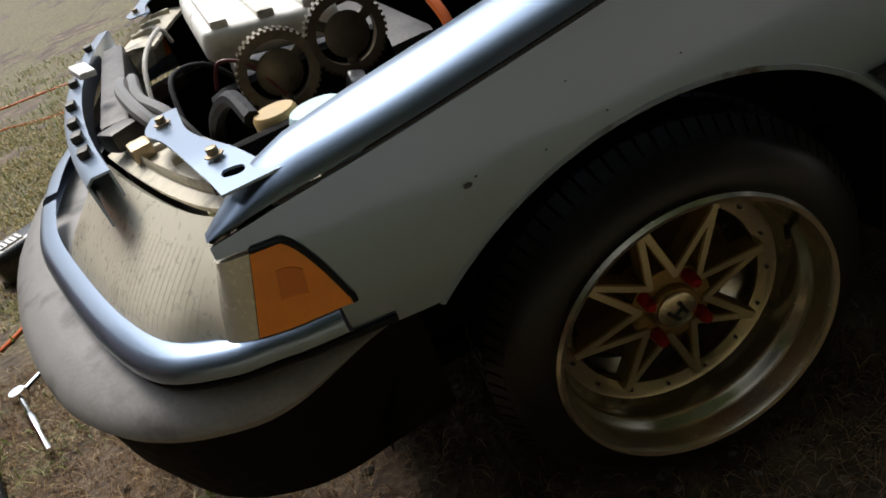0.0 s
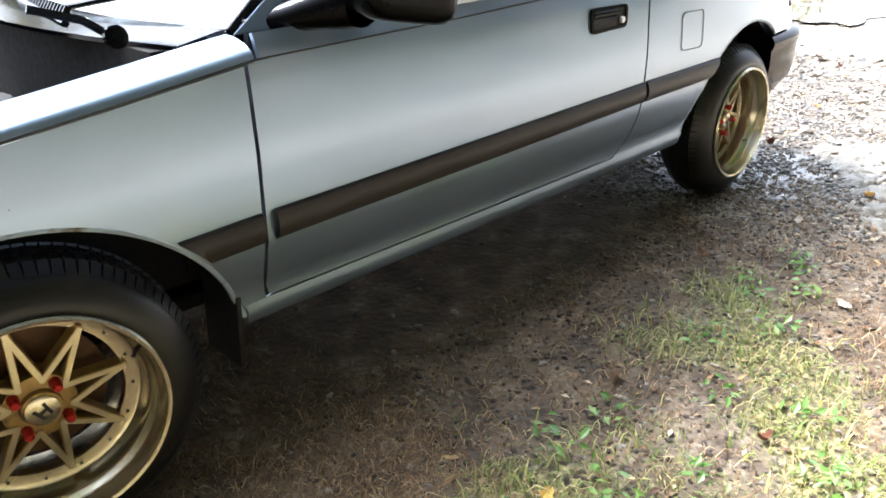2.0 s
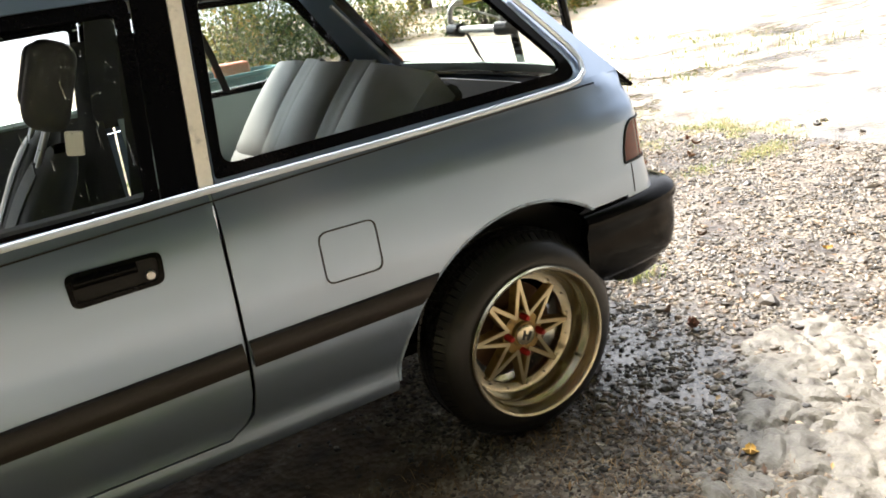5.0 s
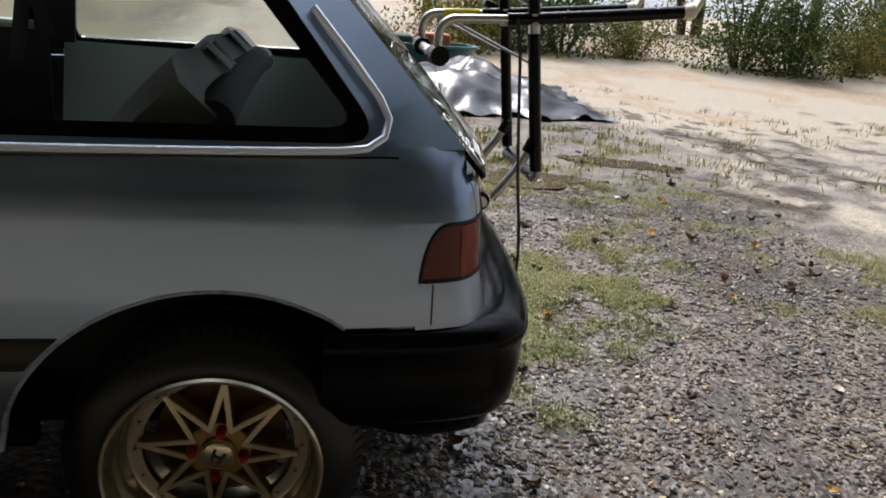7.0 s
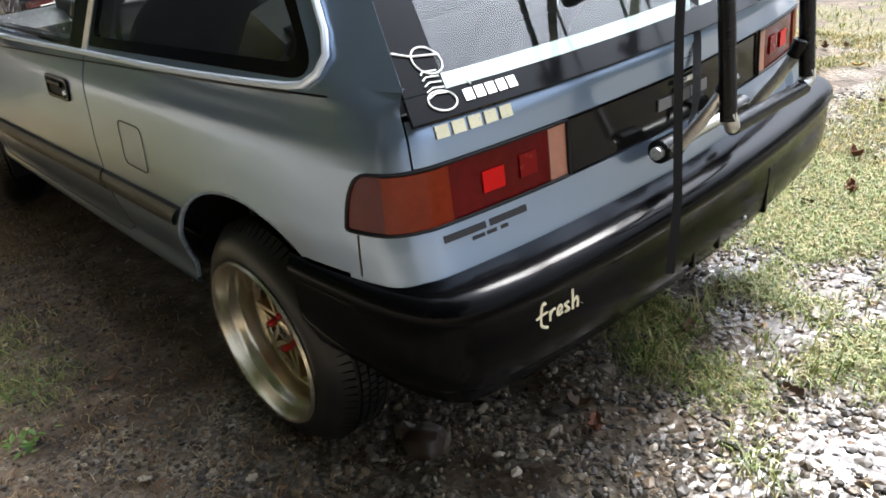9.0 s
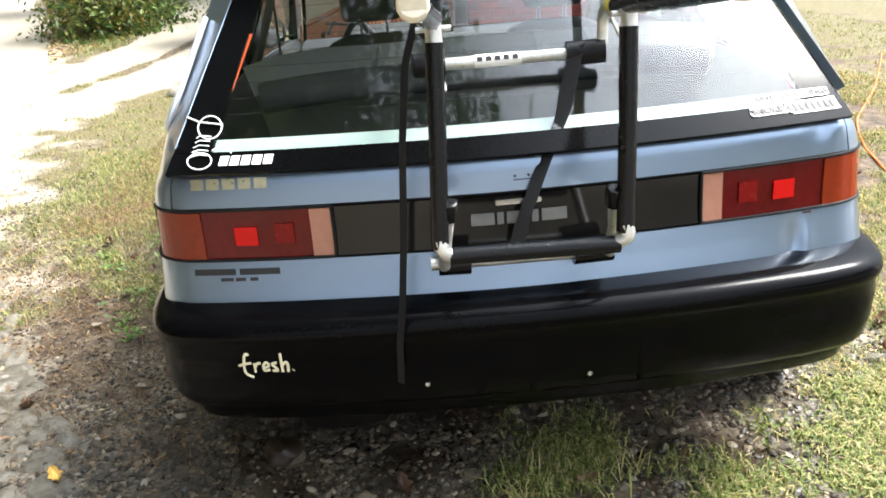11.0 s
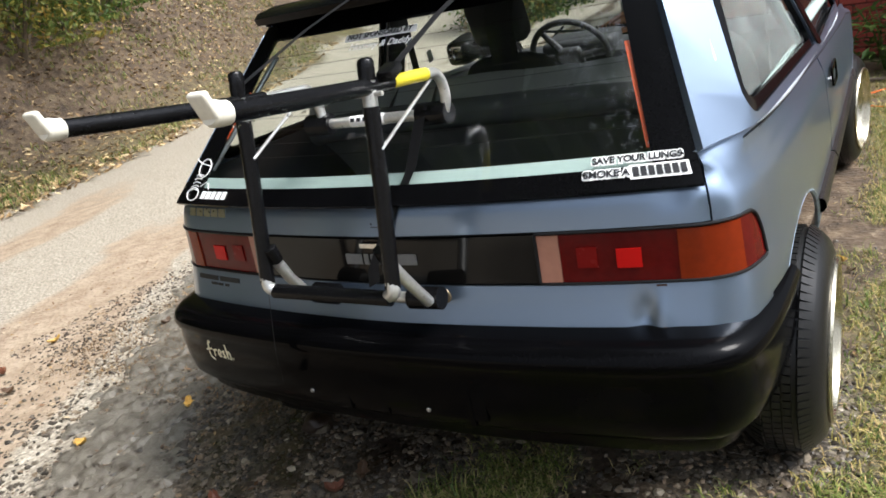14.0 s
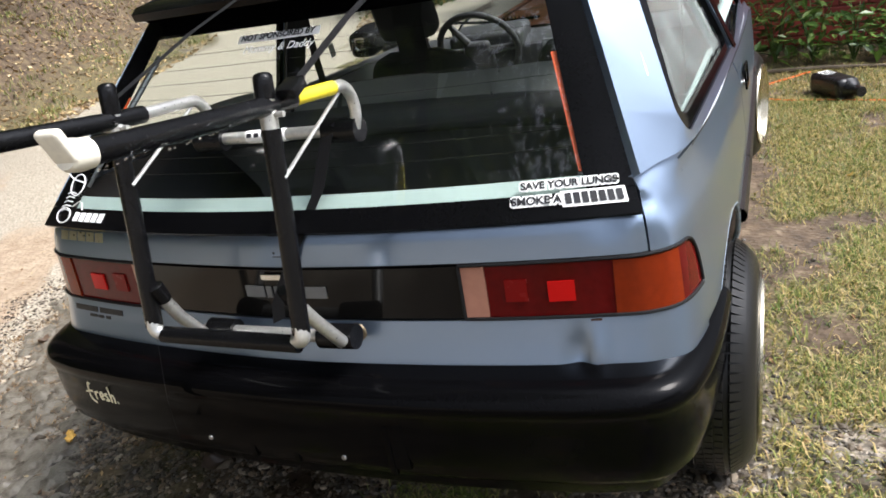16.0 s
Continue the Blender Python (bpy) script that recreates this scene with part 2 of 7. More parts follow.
def spline(points, n=8):
    """Catmull-Rom through points, n steps a stretch."""
    p = [Vector(q) for q in points]
    out = []
    for i in range(len(p) - 1):
        a, b, c, d = p[max(i - 1, 0)], p[i], p[i + 1], p[min(i + 2, len(p) - 1)]
        for k in range(n):
            t = k / n
            out.append(0.5 * (2 * b + (c - a) * t + (2 * a - 5 * b + 4 * c - d) * t * t + (3 * b - a - 3 * c + d) * t ** 3))
    return out + [p[-1]]


def lathe(profile, sides=48, m=Matrix(), bm=None, closed=False):
    """Turns (r, h) points about the local z axis."""
    bm = bm or bmesh.new()
    rings = [[bm.verts.new(m @ Vector((r * math.cos(a), r * math.sin(a), h))) for a in lin(0, 2 * math.pi, sides + 1)[:-1]] for r, h in profile]
    pairs = list(zip(rings, rings[1:])) + ([(rings[-1], rings[0])] if closed else [])
    for a, b in pairs:
        for k in range(sides):
            bm.faces.new((a[k], a[(k + 1) % sides], b[(k + 1) % sides], b[k]))
    return bm


def disc(bm, r, h, sides=32, m=Matrix()):
    bm.faces.new([bm.verts.new(m @ Vector((r * math.cos(a), r * math.sin(a), h))) for a in lin(0, 2 * math.pi, sides + 1)[:-1]])
    return bm


def fill(outer, holes, f, thick=0.0, step=0.0):
    """A flat outline with holes, filled, then laid on the surface f(a, b)."""
    bm = bmesh.new()
    edges = []
    for loop in [outer, *holes]:
        vs = [bm.verts.new((a, b, 0)) for a, b in loop]
        edges += [bm.edges.new((p, q)) for p, q in zip(vs, vs[1:] + vs[:1])]
    bmesh.ops.triangle_fill(bm, use_beauty=True, use_dissolve=False, edges=edges)
    for v in bm.verts:
        v.co = f(v.co.x, v.co.y)
    if thick:
        bmesh.ops.recalc_face_normals(bm, faces=bm.faces)
        bmesh.ops.solidify(bm, geom=bm.faces[:], thickness=thick)
    return bm


def rounded(points, r, n=5):
    """An outline with its corners rounded by r (or a list of radii)."""
    out, m = [], len(points)
    for i in range(m):
        p, a, b = Vector(points[i]), Vector(points[i - 1]), Vector(points[(i + 1) % m])
        ri = r[i] if isinstance(r, (list, tuple)) else r
        u, v = (a - p), (b - p)
        k = min(ri, u.length * 0.48, v.length * 0.48)
        s, e = p + u.normalized() * k, p + v.normalized() * k
        for j in range(n + 1):
            t = j / n
            out.append(tuple((1 - t) ** 2 * s + 2 * t * (1 - t) * p + t * t * e))
    return out


def letters(text, size, material, parent, m, name="lettering", label="", extrude=0.0005, align="CENTER", shear=0.0, offset=0.0):
    """Words as a mesh, in the built-in font."""
    cu = bpy.data.curves.new(name, "FONT")
    cu.body, cu.size, cu.extrude, cu.align_x, cu.align_y, cu.shear, cu.offset = text, size, extrude, align, "CENTER", shear, offset
    tmp = new(name, cu)
    bpy.context.view_layer.update()
    me = bpy.data.meshes.new_from_object(tmp.evaluated_get(bpy.context.evaluated_depsgraph_get()))
    bpy.data.objects.remove(tmp)
    bpy.data.curves.remove(cu)
    me.materials.clear()
    me.materials.append(material)
    me.transform(m)
    ob = new(name, me)
    if parent is not None:
        ob.parent = parent
        ob.matrix_parent_inverse = Matrix()
    if label:
        ob["label"] = label
    return ob

# ---- the car: x from front axle to tail, y to its right-hand side, z up ----
car = thing("hatchback_car", "light blue metallic three-door hatchback with gold wheels and no bonnet", "car", at=(0, 0.016, 0))

PLAN = spline([(-0.765, 0, 0), (-0.75, -0.2, 0), (-0.70, -0.41, 0), (-0.645, -0.59, 0), (-0.592, -0.705, 0), (-0.53, -0.757, 0), (-0.474, -0.778, 0), (-0.41, -0.793, 0),
               (-0.25, -0.817, 0), (0, -0.837, 0), (0.3, -0.845, 0), (0.7, -0.848, 0), (1.4, -0.850, 0), (2.0, -0.848, 0), (2.4, -0.844, 0),
               (2.7, -0.828, 0), (2.84, -0.812, 0), (2.92, -0.796, 0), (2.965, -0.775, 0), (2.995, -0.735, 0), (3.012, -0.68, 0), (3.04, -0.5, 0),
               (3.06, -0.3, 0), (3.072, -0.1, 0), (3.074, 0, 0)], 10)
PX = np.array([p.x for p in PLAN])
PY = np.array([p.y for p in PLAN])
PT = np.concatenate([[0], np.cumsum(np.hypot(np.diff(PX), np.diff(PY)))])
NX, NY = -np.gradient(PY, PT), np.gradient(PX, PT)
SIDE_IN = ((0.20, 0.25, 0.285, 0.305, 0.325, 0.345, 0.37, 0.41, 0.49, 0.56, 0.66, 0.76, 0.81, 0.842, 0.862, 0.882, 0.90),
           (0.15, 0.11, 0.065, 0.047, 0.041, 0.042, 0.045, 0.028, 0.004, 0, 0, 0.008, 0.012, 0.018, 0.026, 0.034, 0.042))
REAR_IN = ((0.55, 0.59, 0.65, 0.70, 0.80, 0.86, 0.89), (-0.034, -0.028, -0.011, 0.001, 0.005, 0.014, 0.03))


def t_at(x):
    """The length along the plan's outline at which its flank reaches x."""
    k = (PY < -0.70) & (PX < 2.99) & (np.arange(len(PX)) < 185)
    return float(np.interp(x, PX[k], PT[k]))


def skin(t, z, side=-1, out=0.0):
    """A point of the outer skin."""
    x, y = np.interp(t, PT, PX), np.interp(t, PT, PY)
    nx, ny = np.interp(t, PT, NX), np.interp(t, PT, NY)
    k = math.hypot(nx, ny) or 1
    nx, ny = nx / k, ny / k
    d = abs(ny) * np.interp(z, *SIDE_IN) + abs(nx) * np.interp(z, *REAR_IN) - out
    return Vector((x + nx * d, (y + ny * d) * -side, z))


def flank(x, z, side=-1, out=0.0):
    return skin(t_at(x), z, side, out)


def arch(cx, r=0.364, cz=0.288):
    return lambda x: cz + math.sqrt(max(r * r - (x - cx) ** 2, 0)) if abs(x - cx) < r else 0.0


def tail_x(z):
    return 2.992 - (z - 0.89) * 0.92


HW = lambda z: 0.722 - 0.42 * max(z - 0.885, 0)


def slant(x, z, side=-1, out=0.0):
    """The leaning side-window surface, which turns in towards the tailgate."""
    y = abs(float(np.interp(x, PX[60:171], PY[60:171]))) - 0.042 - 0.40 * (z - 0.90) - 0.16 * max(z - 1.15, 0) ** 1.5
    s = min(max((x - (tail_x(z) - 0.17)) / 0.155, 0), 1)
    y -= (y - HW(z)) * s ** 2.3
    y -= 0.10 * max(1.0 - x, 0) ** 1.4
    return Vector((x, side * (y + out), z))


def flowing(p, side):
    """Draws a point of the rear shoulder in, so that it runs into the leaning pillar."""
    t = min(max((p.z - 0.83) / 0.106, 0), 1)
    t = t * t * (3 - 2 * t)
    q = slant(p.x, max(p.z, 0.885), side)
    return Vector((p.x + (min(p.x, tail_x(p.z) + 0.004) - p.x) * t, p.y + (q.y - p.y) * t if abs(q.y) < abs(p.y) else p.y, p.z))


def panel(xs, lo, hi, rows, side, thick=0.012, lean=None, shape=None):
    """A stretch of flank between the heights lo(x) and hi(x); lean(z, u) shifts its ends."""
    def f(u, v):
        x = u
        z = lo(x) + (hi(x) - lo(x)) * v
        if lean:
            x += lean(z, (u - xs[0]) / (xs[-1] - xs[0]))
        p = flank(x, z, side)
        return shape(p, side) if shape else p
    return sheet(f, xs, lin(0, 1, rows), thick)


def dense(x0, x1, n, extra=()):
    return sorted(set([round(v, 4) for v in lin(x0, x1, n)] + list(extra)))


def crease(x):
    """The height of the shoulder line."""
    return float(np.interp(x, (-0.5, -0.43, 0.0, 0.48, 1.0, 1.78, 2.3, 2.7, 2.8), (0.685, 0.70, 0.768, 0.832, 0.848, 0.880, 0.903, 0.917, 0.92)))


GAP = 0.004
lamp_edge = lambda z: float(np.interp(z, (0.69, 0.74, 0.770, 0.788, 0.798, 0.8045, 0.806), (2.872, 2.879, 2.889, 2.900, 2.911, 2.926, 2.936)))   # front end of the tail lamp
DOOR_F = lambda z: float(np.interp(z, (0.31, 0.38, 0.55, 0.85), (0.458, 0.443, 0.440, 0.450)))
DOOR_R = lambda z: float(np.interp(z, (0.347, 0.362, 0.39, 0.45, 0.58, 0.90), (1.69, 1.728, 1.754, 1.766, 1.773, 1.785)))
F_ARCH, R_ARCH = (-0.016, 0.426, 0.213), (2.509, 0.399, 0.282)   # x, radius and height of each arch's centre
fa, ra = arch(*F_ARCH), arch(*R_ARCH)
PIN = mat("black_pinstripe", (0.012, 0.012, 0.014), 0.5)
LIP = mat("paint_at_arch_lip", (0.26, 0.33, 0.42), 0.45, 0.4, 0.1, 6.0, 200.0, 0.03, (0.10, 0.09, 0.07), 0.3, 30.0)

for side in (-1, 1):
    # front wing: below the crease, and the rounded top above it
    xs = dense(-0.41, 0.44, 60, (-0.311, -0.3095, 0.395, 0.397))
    lo = lambda x: max(fa(x), 0.322 if x > 0.3 else 0.520 if x < -0.25 else 0)
    part("front_wing", panel(xs, lo, lambda x: crease(x) - 0.003, 14, side, 0.01,
                             lambda z, u: u ** 6 * (DOOR_F(z) - 0.444)), PAINT, car)

    def wing_top(u, v):
        p = flank(u, crease(u) + 0.003, side)
        wide = float(np.interp(u, (-0.5, -0.3, 0.2, 0.47), (0.05, 0.085, 0.095, 0.10)))
        tip = math.sqrt(min(max((u + 0.507) / 0.11, 0.02), 1))
        wide *= 0.35 + 0.65 * tip
        a = v * 1.9
        return p + Vector((0, -side * wide * (1 - math.cos(min(a, 1.57))) - (0.0 if a < 1.57 else side * 0.01), (0.035 * tip - 0.012 * (1 - tip)) * math.sin(min(a, 1.57)) - (0.03 * max(a - 1.57, 0) * 3)))
    part("wing_top", sheet(wing_top, lin(-0.5, 0.468, 26), lin(0, 1, 10), 0.008), PAINT, car)
    # wing nose over the corner lamp
    part("wing_nose", sheet(lambda u, v: skin(t_at(u), 0.668 + 0.012 * math.sin(v * 1.5) + v * (crease(u) - 0.671 - 0.012), side), lin(-0.5, -0.411, 8), lin(0, 1, 5), 0.008), PAINT, car)
    # door
    xs = lin(0.0, 1.0, 46)

    def door_skin(u, v, lo=0.352, hi=None):
        x0 = DOOR_F(0.5) + GAP + u * (DOOR_R(0.6) - DOOR_F(0.5) - 2 * GAP)
        top = crease(x0) - 0.002
        z = lo + (top - lo) * v
        x = DOOR_F(z) + GAP + u * (DOOR_R(z) - DOOR_F(z) - 2 * GAP)
        return flank(x, z, side)
    door = part("door", sheet(door_skin, xs, lin(0, 1, 22), 0.012), PAINT, car, "light blue metallic front door")

    def shoulder(x0, x1, z_off, hi):
        return lambda u, v: flank(x0 + (x1 - x0) * u, crease(x0 + (x1 - x0) * u) + z_off + (hi(x0 + (x1 - x0) * u) - crease(x0 + (x1 - x0) * u) - z_off) * v, side)
    belt = lambda x: float(np.interp(x, (0.45, 1.0, 1.78, 2.6, 2.8), (0.876, 0.886, 0.905, 0.928, 0.935)))
    part("door_shoulder", sheet(shoulder(0.478, 1.78, 0.002, belt), lin(0, 1, 30), lin(0, 1, 6), 0.01), PAINT, door)
    # rear quarter
    xs = dense(1.78, 2.83, 76, (2.1125, 2.1145, 2.741, 2.743))
    lo = lambda x: max(ra(x), 0.327 if x < 2.3 else 0.606 if x > 2.62 else 0)
    part("rear_quarter", panel(xs, lo, lambda x: crease(x) - 0.002, 26, side, 0.01,
                               lambda z, u: (1 - u) ** 8 * (DOOR_R(z) - 1.776), flowing), PAINT, car)
    part("quarter_shoulder", sheet(lambda u, v, f=shoulder(1.788, 2.83, 0.002, belt): flowing(f(u, v), side), lin(0, 1, 40), lin(0, 1, 6), 0.01), PAINT, car)
    # the corner round to the tailgate, above and below the tail lamp
    ta, tb, tc = t_at(2.83), t_at(2.872), t_at(2.965) + 0.052
    part("rear_corner", sheet(lambda u, v: flowing(skin(u, 0.806 + 0.13 * v, side), side), lin(ta, tc, 20), lin(0, 1, 14), 0.01), PAINT, car)
    part("rear_corner", sheet(lambda u, v: flank(2.83 + (lamp_edge(0.606 + 0.20 * v) - 2.83) * u, 0.606 + 0.20 * v, side), lin(0, 1, 8), lin(0, 1, 24), 0.01), PAINT, car)
    # sill under the door
    part("sill", panel(lin(0.399, 2.112, 40), lambda x: 0.300, lambda x: 0.3475, 8, side, 0.01), PAINT, car)
    # pinstripe in the shoulder line
    part("pinstripe", sheet(lambda u, v: flank(u, crease(u) - 0.0015 + 0.003 * v, side, 0.0012), lin(-0.42, 2.74, 90), (0, 1), 0.001), PIN, car)
    # side mouldings
    zt = lambda x: float(np.interp(x, (0.26, 0.44, 1.77, 2.26), (0.543, 0.550, 0.580, 0.586)))

    def moulding(x0, x1):
        prof = ((0, 0.0), (0.003, 0.010), (0.018, 0.017), (0.040, 0.017), (0.055, 0.010), (0.059, 0.0))

        def f(u, v):
            x = x0 + (x1 - x0) * u
            z = zt(x) - prof[v][0] * 1.08
            if x0 < 0.3:
                x = max(x, F_ARCH[0] + math.sqrt(F_ARCH[1] ** 2 - (z - F_ARCH[2]) ** 2) + 0.006)
            if x1 > 2.2:
                x = min(x, R_ARCH[0] - math.sqrt(R_ARCH[1] ** 2 - (z - R_ARCH[2]) ** 2) - 0.006)
            return flank(x, z, side, prof[v][1])
        return sheet(f, lin(0, 1, 40), range(6))
    part("moulding", moulding(0.462, 1.764), TRIM, door, "dark brown-black rubbing strip")
    part("moulding", moulding(0.262, 0.434), TRIM, car, "dark brown-black rubbing strip")
    part("moulding", moulding(1.778, 2.252), TRIM, car, "dark brown-black rubbing strip")
    # wheel arch lips and dark liners
    for (cx, ar, az), (a0, a1) in ((F_ARCH, (0.26, math.pi - 0.80)), (R_ARCH, (0.95, math.pi - 0.12))):
        ar -= 0.002
        part("arch_lip", tube([flank(cx + ar * math.cos(a), az + ar * math.sin(a), side, -0.006) for a in lin(a0, a1, 36)], 0.007, 6), LIP, car)
        part("wheel_housing", sheet(lambda a, v: Vector((cx + (ar + 0.008) * math.cos(a), side * (0.775 - 0.28 * v), az + (ar + 0.008) * math.sin(a))), lin(0.25, math.pi - 0.25, 30), (0, 0.5, 1)), DARK, car)
        part("wheel_housing", sheet(lambda a, v: Vector((cx + (ar + 0.012) * v * math.cos(a), side * 0.5, az + (ar + 0.012) * v * math.sin(a))), lin(0.25, math.pi - 0.25, 30), (0.05, 0.5, 1)), DARK, car)
    # mud flap behind the front wheel
    part("mud_flap", block(0.012, 0.14, 0.30, 0.004, pose(0.383, side * 0.735, 0.36, 0, 4, 0)), RUBBER, car)

# stone chips in the left front wing
CHIP = mat("bare_chip", (0.05, 0.055, 0.065), 0.6)
for x, z, r in ((-0.240, 0.640, 0.0055), (-0.229, 0.646, 0.002), (-0.150, 0.640, 0.0018), (-0.075, 0.652, 0.002), (0.02, 0.675, 0.0018), (-0.11, 0.700, 0.0014)):
    part("paint_chip", lathe([(0.0001, 0.0006), (r * 0.7, 0.0006), (r, 0.0)], 7, Matrix.Translation(flank(x, z, -1, 0.0008)) @ pose(0, 0, 0, 90, 0, 0) @ Matrix.Diagonal((1, 0.6, 1, 1))), CHIP, car)

# underbody
part("floor_pan", block(3.3, 1.30, 0.03, 0.0, pose(1.18, 0, 0.315)), DARK, car)
part("sill_inner", block(1.75, 0.04, 0.05, 0.01, pose(1.27, -0.70, 0.305)), DARK, car)
part("sill_inner", block(1.75, 0.04, 0.05, 0.01, pose(1.27, 0.70, 0.305)), DARK, car)


# ---- greenhouse ----
DOOR_GLASS = rounded([(0.66, 0.893), (1.665, 0.912), (1.718, 1.262), (1.31, 1.252), (1.15, 1.228), (0.92, 1.10)], [0.02, 0.015, 0.02, 0.1, 0.1, 0.15], 4)
DOOR_FRAME = rounded([(0.545, 0.879), (1.690, 0.902), (1.752, 1.288), (1.30, 1.280), (1.12, 1.252), (0.87, 1.112)], [0.02, 0.01, 0.02, 0.12, 0.12, 0.15], 4)
QUARTER_GLASS = rounded([(1.828, 0.942), (2.755, 0.968), (2.50, 1.262), (1.885, 1.268)], [0.03, 0.07, 0.05, 0.02], 6)
QUARTER_FRAME = rounded([(1.803, 0.917), (2.80, 0.943), (2.525, 1.287), (1.862, 1.288)], [0.012, 0.085, 0.06, 0.015], 6)
OUTER = [(0.47, 0.872), (0.66, 1.0), (0.86, 1.15), (1.0, 1.24), (1.10, 1.285), (1.25, 1.31), (1.70, 1.322), (2.2, 1.318), (2.50, 1.310), (2.58, 1.298)] + [(tail_x(z) + 0.002, z) for z in (1.27, 1.22, 1.17, 1.12, 1.07, 1.02, 0.97, 0.93)]
BOTTOM = [(2.9, 0.93), (2.85, 0.93), (2.8, 0.93), (2.7, 0.927), (2.6, 0.924), (2.2, 0.913), (1.79, 0.900), (1.2, 0.887), (0.8, 0.878)]
B_GAP = [(1.692, 0.9025), (1.752, 1.288), (1.862, 1.288), (1.803, 0.917), (1.80, 0.904)]
BLACK = mat("satin_black_pillar_film", (0.0024, 0.0024, 0.0028), 0.12, 0, 0.2, 6.0, 200.0, 0.01, spec=0.10)
CREAM = mat("cream_pillar_strip", (0.62, 0.57, 0.46), 0.5, 0, 0.12, 10.0, 120.0, 0.06, (0.05, 0.04, 0.03), 0.12, 18.0)
HIGHLIGHT = mat("pale_belt_highlight", (0.62, 0.68, 0.76), 0.28, 0.35, 0.02, 5.0, 20.0, 0.0, even=True)

for side in (-1, 1):
    on = lambda x, z, o=0.0: slant(x, z, side, o)
    hole = rounded([(0.54, 0.884), (1.80, 0.906), (1.862, 1.290), (1.30, 1.2825), (1.12, 1.2545), (0.868, 1.114)], [0.02, 0.01, 0.02, 0.12, 0.12, 0.15], 4)
    part("window_surround", fill(OUTER + BOTTOM, [hole, QUARTER_FRAME], on, 0.018), PAINT, car, "blue pillars and roof rail", angle=50)
    part("door_frame", fill(DOOR_FRAME, [DOOR_GLASS], lambda x, z: on(x, z, -0.003), 0.016), BLACK, car, "black window frame")
    part("b_pillar", fill([(1.694, 0.904), (1.756, 1.287), (1.826, 1.287), (1.765, 0.906)], [], lambda x, z: on(x, z, -0.001), 0.02), BLACK, car, "black door pillar")
    part("pillar_strip", fill([(1.767, 0.906), (1.828, 1.287), (1.857, 1.287), (1.797, 0.909)], [], lambda x, z: on(x, z, 0.002), 0.012), CREAM, car, "cream strip with peeling film")
    part("quarter_frame", fill(QUARTER_FRAME, [QUARTER_GLASS], lambda x, z: on(x, z, -0.002), 0.014), BLACK, car, "black rubber window frame")
    pane = part("door_window", fill(DOOR_GLASS, [], lambda x, z: on(x, z, -0.012)), GLASS, car, "clear side window with raindrops")
    pane.visible_shadow = False
    pane = part("quarter_window", fill(QUARTER_GLASS, [], lambda x, z: on(x, z, -0.008)), MISTED_VEIL_GLASS if side > 0 else GLASS, car, "misted rear side window with a pale veil put in" if side > 0 else "clear rear side window")
    pane.visible_shadow = False
    # pale tube along the shoulder ledge: its sky highlight, put into colour
    line = [on(x, float(np.interp(x, (0.56, 1.2, 1.79, 2.2, 2.6, 2.72), (0.877, 0.8865, 0.903, 0.912, 0.925, 0.930))), 0.006) for x in lin(0.56, 2.72, 40)]
    line += [on(x, z, 0.006) for x, z in ((2.765, 0.936), (2.795, 0.955), (2.803, 0.985), (2.785, 1.02), (2.74, 1.075), (2.66, 1.165))]
    part("belt_moulding", tube(line, 0.0075, 8), HIGHLIGHT, car, "bright strip standing in for the ledge highlight below the side windows")

# roof
ROOF_X = lin(1.06, 2.62, 24)


def roof(u, v):
    lo = float(np.interp(u, (1.06, 1.1, 1.25, 1.7, 2.2, 2.5, 2.62), (1.268, 1.285, 1.31, 1.322, 1.318, 1.305, 1.28)))
    edge = slant(u, lo, 1).y
    return Vector((u, v * edge, lo + 0.042 * (1 - abs(v) ** 2.2)))


part("roof", sheet(roof, ROOF_X, lin(-1, 1, 21), 0.015), PAINT, car, "light blue roof panel")
# windscreen and its black surround
def screen(u, v):
    x = 0.36 + 0.12 * v * v + (1.10 - 0.36 - 0.03 * v * v) * u - 0.05 * u * abs(v) ** 2
    z = 0.868 + (1.30 - 0.868) * u ** 0.95 + 0.02 * (1 - v * v)
    return Vector((x, v * (0.735 - 0.125 * u), z))


pane = part("windscreen", sheet(screen, lin(0.0, 1, 10), lin(-1, 1, 17)), SCREEN_GLASS, car, "windscreen")
pane.visible_shadow = False
for v in (-1.0, 1.0):
    part("screen_trim", tube([screen(u, v) for u in lin(0, 1, 12)], 0.011, 6), BLACK, car)
part("screen_trim", tube([screen(1, v) for v in lin(-1, 1, 15)], 0.012, 6), BLACK, car)
part("scuttle", sheet(lambda u, v: Vector((0.28 + 0.10 * u + 0.10 * v * v, 0.72 * v, 0.855 + 0.02 * u)), lin(0, 1, 4), lin(-1, 1, 17), 0.01), BLACK, car, "black scuttle panel below the windscreen")

# ---- tailgate ----
def dented(p, y, z, wide, tall, deep):
    """Push a point of the tail in where the sheet metal is dented."""
    q = ((p.y - y) / wide) ** 2 + ((p.z - z) / tall) ** 2
    p.x -= deep * math.exp(-q) - 0.35 * deep * math.exp(-((p.y - y - 1.5 * wide) / wide) ** 2 - ((p.z - z) / tall) ** 2)
    return p



tailgate = part("tailgate", sheet(lambda u, v: dented(skin(u, 0.808 + 0.075 * v, -1) if u <= PT[-1] else skin(2 * PT[-1] - u, 0.808 + 0.075 * v, 1), 0.66, 0.864, 0.030, 0.022, 0.007),
                                  lin(t_at(2.965) + 0.056, 2 * PT[-1] - t_at(2.965) - 0.056, 110), lin(0, 1, 10), 0.012), PAINT, car, "light blue tailgate panel with a dent")


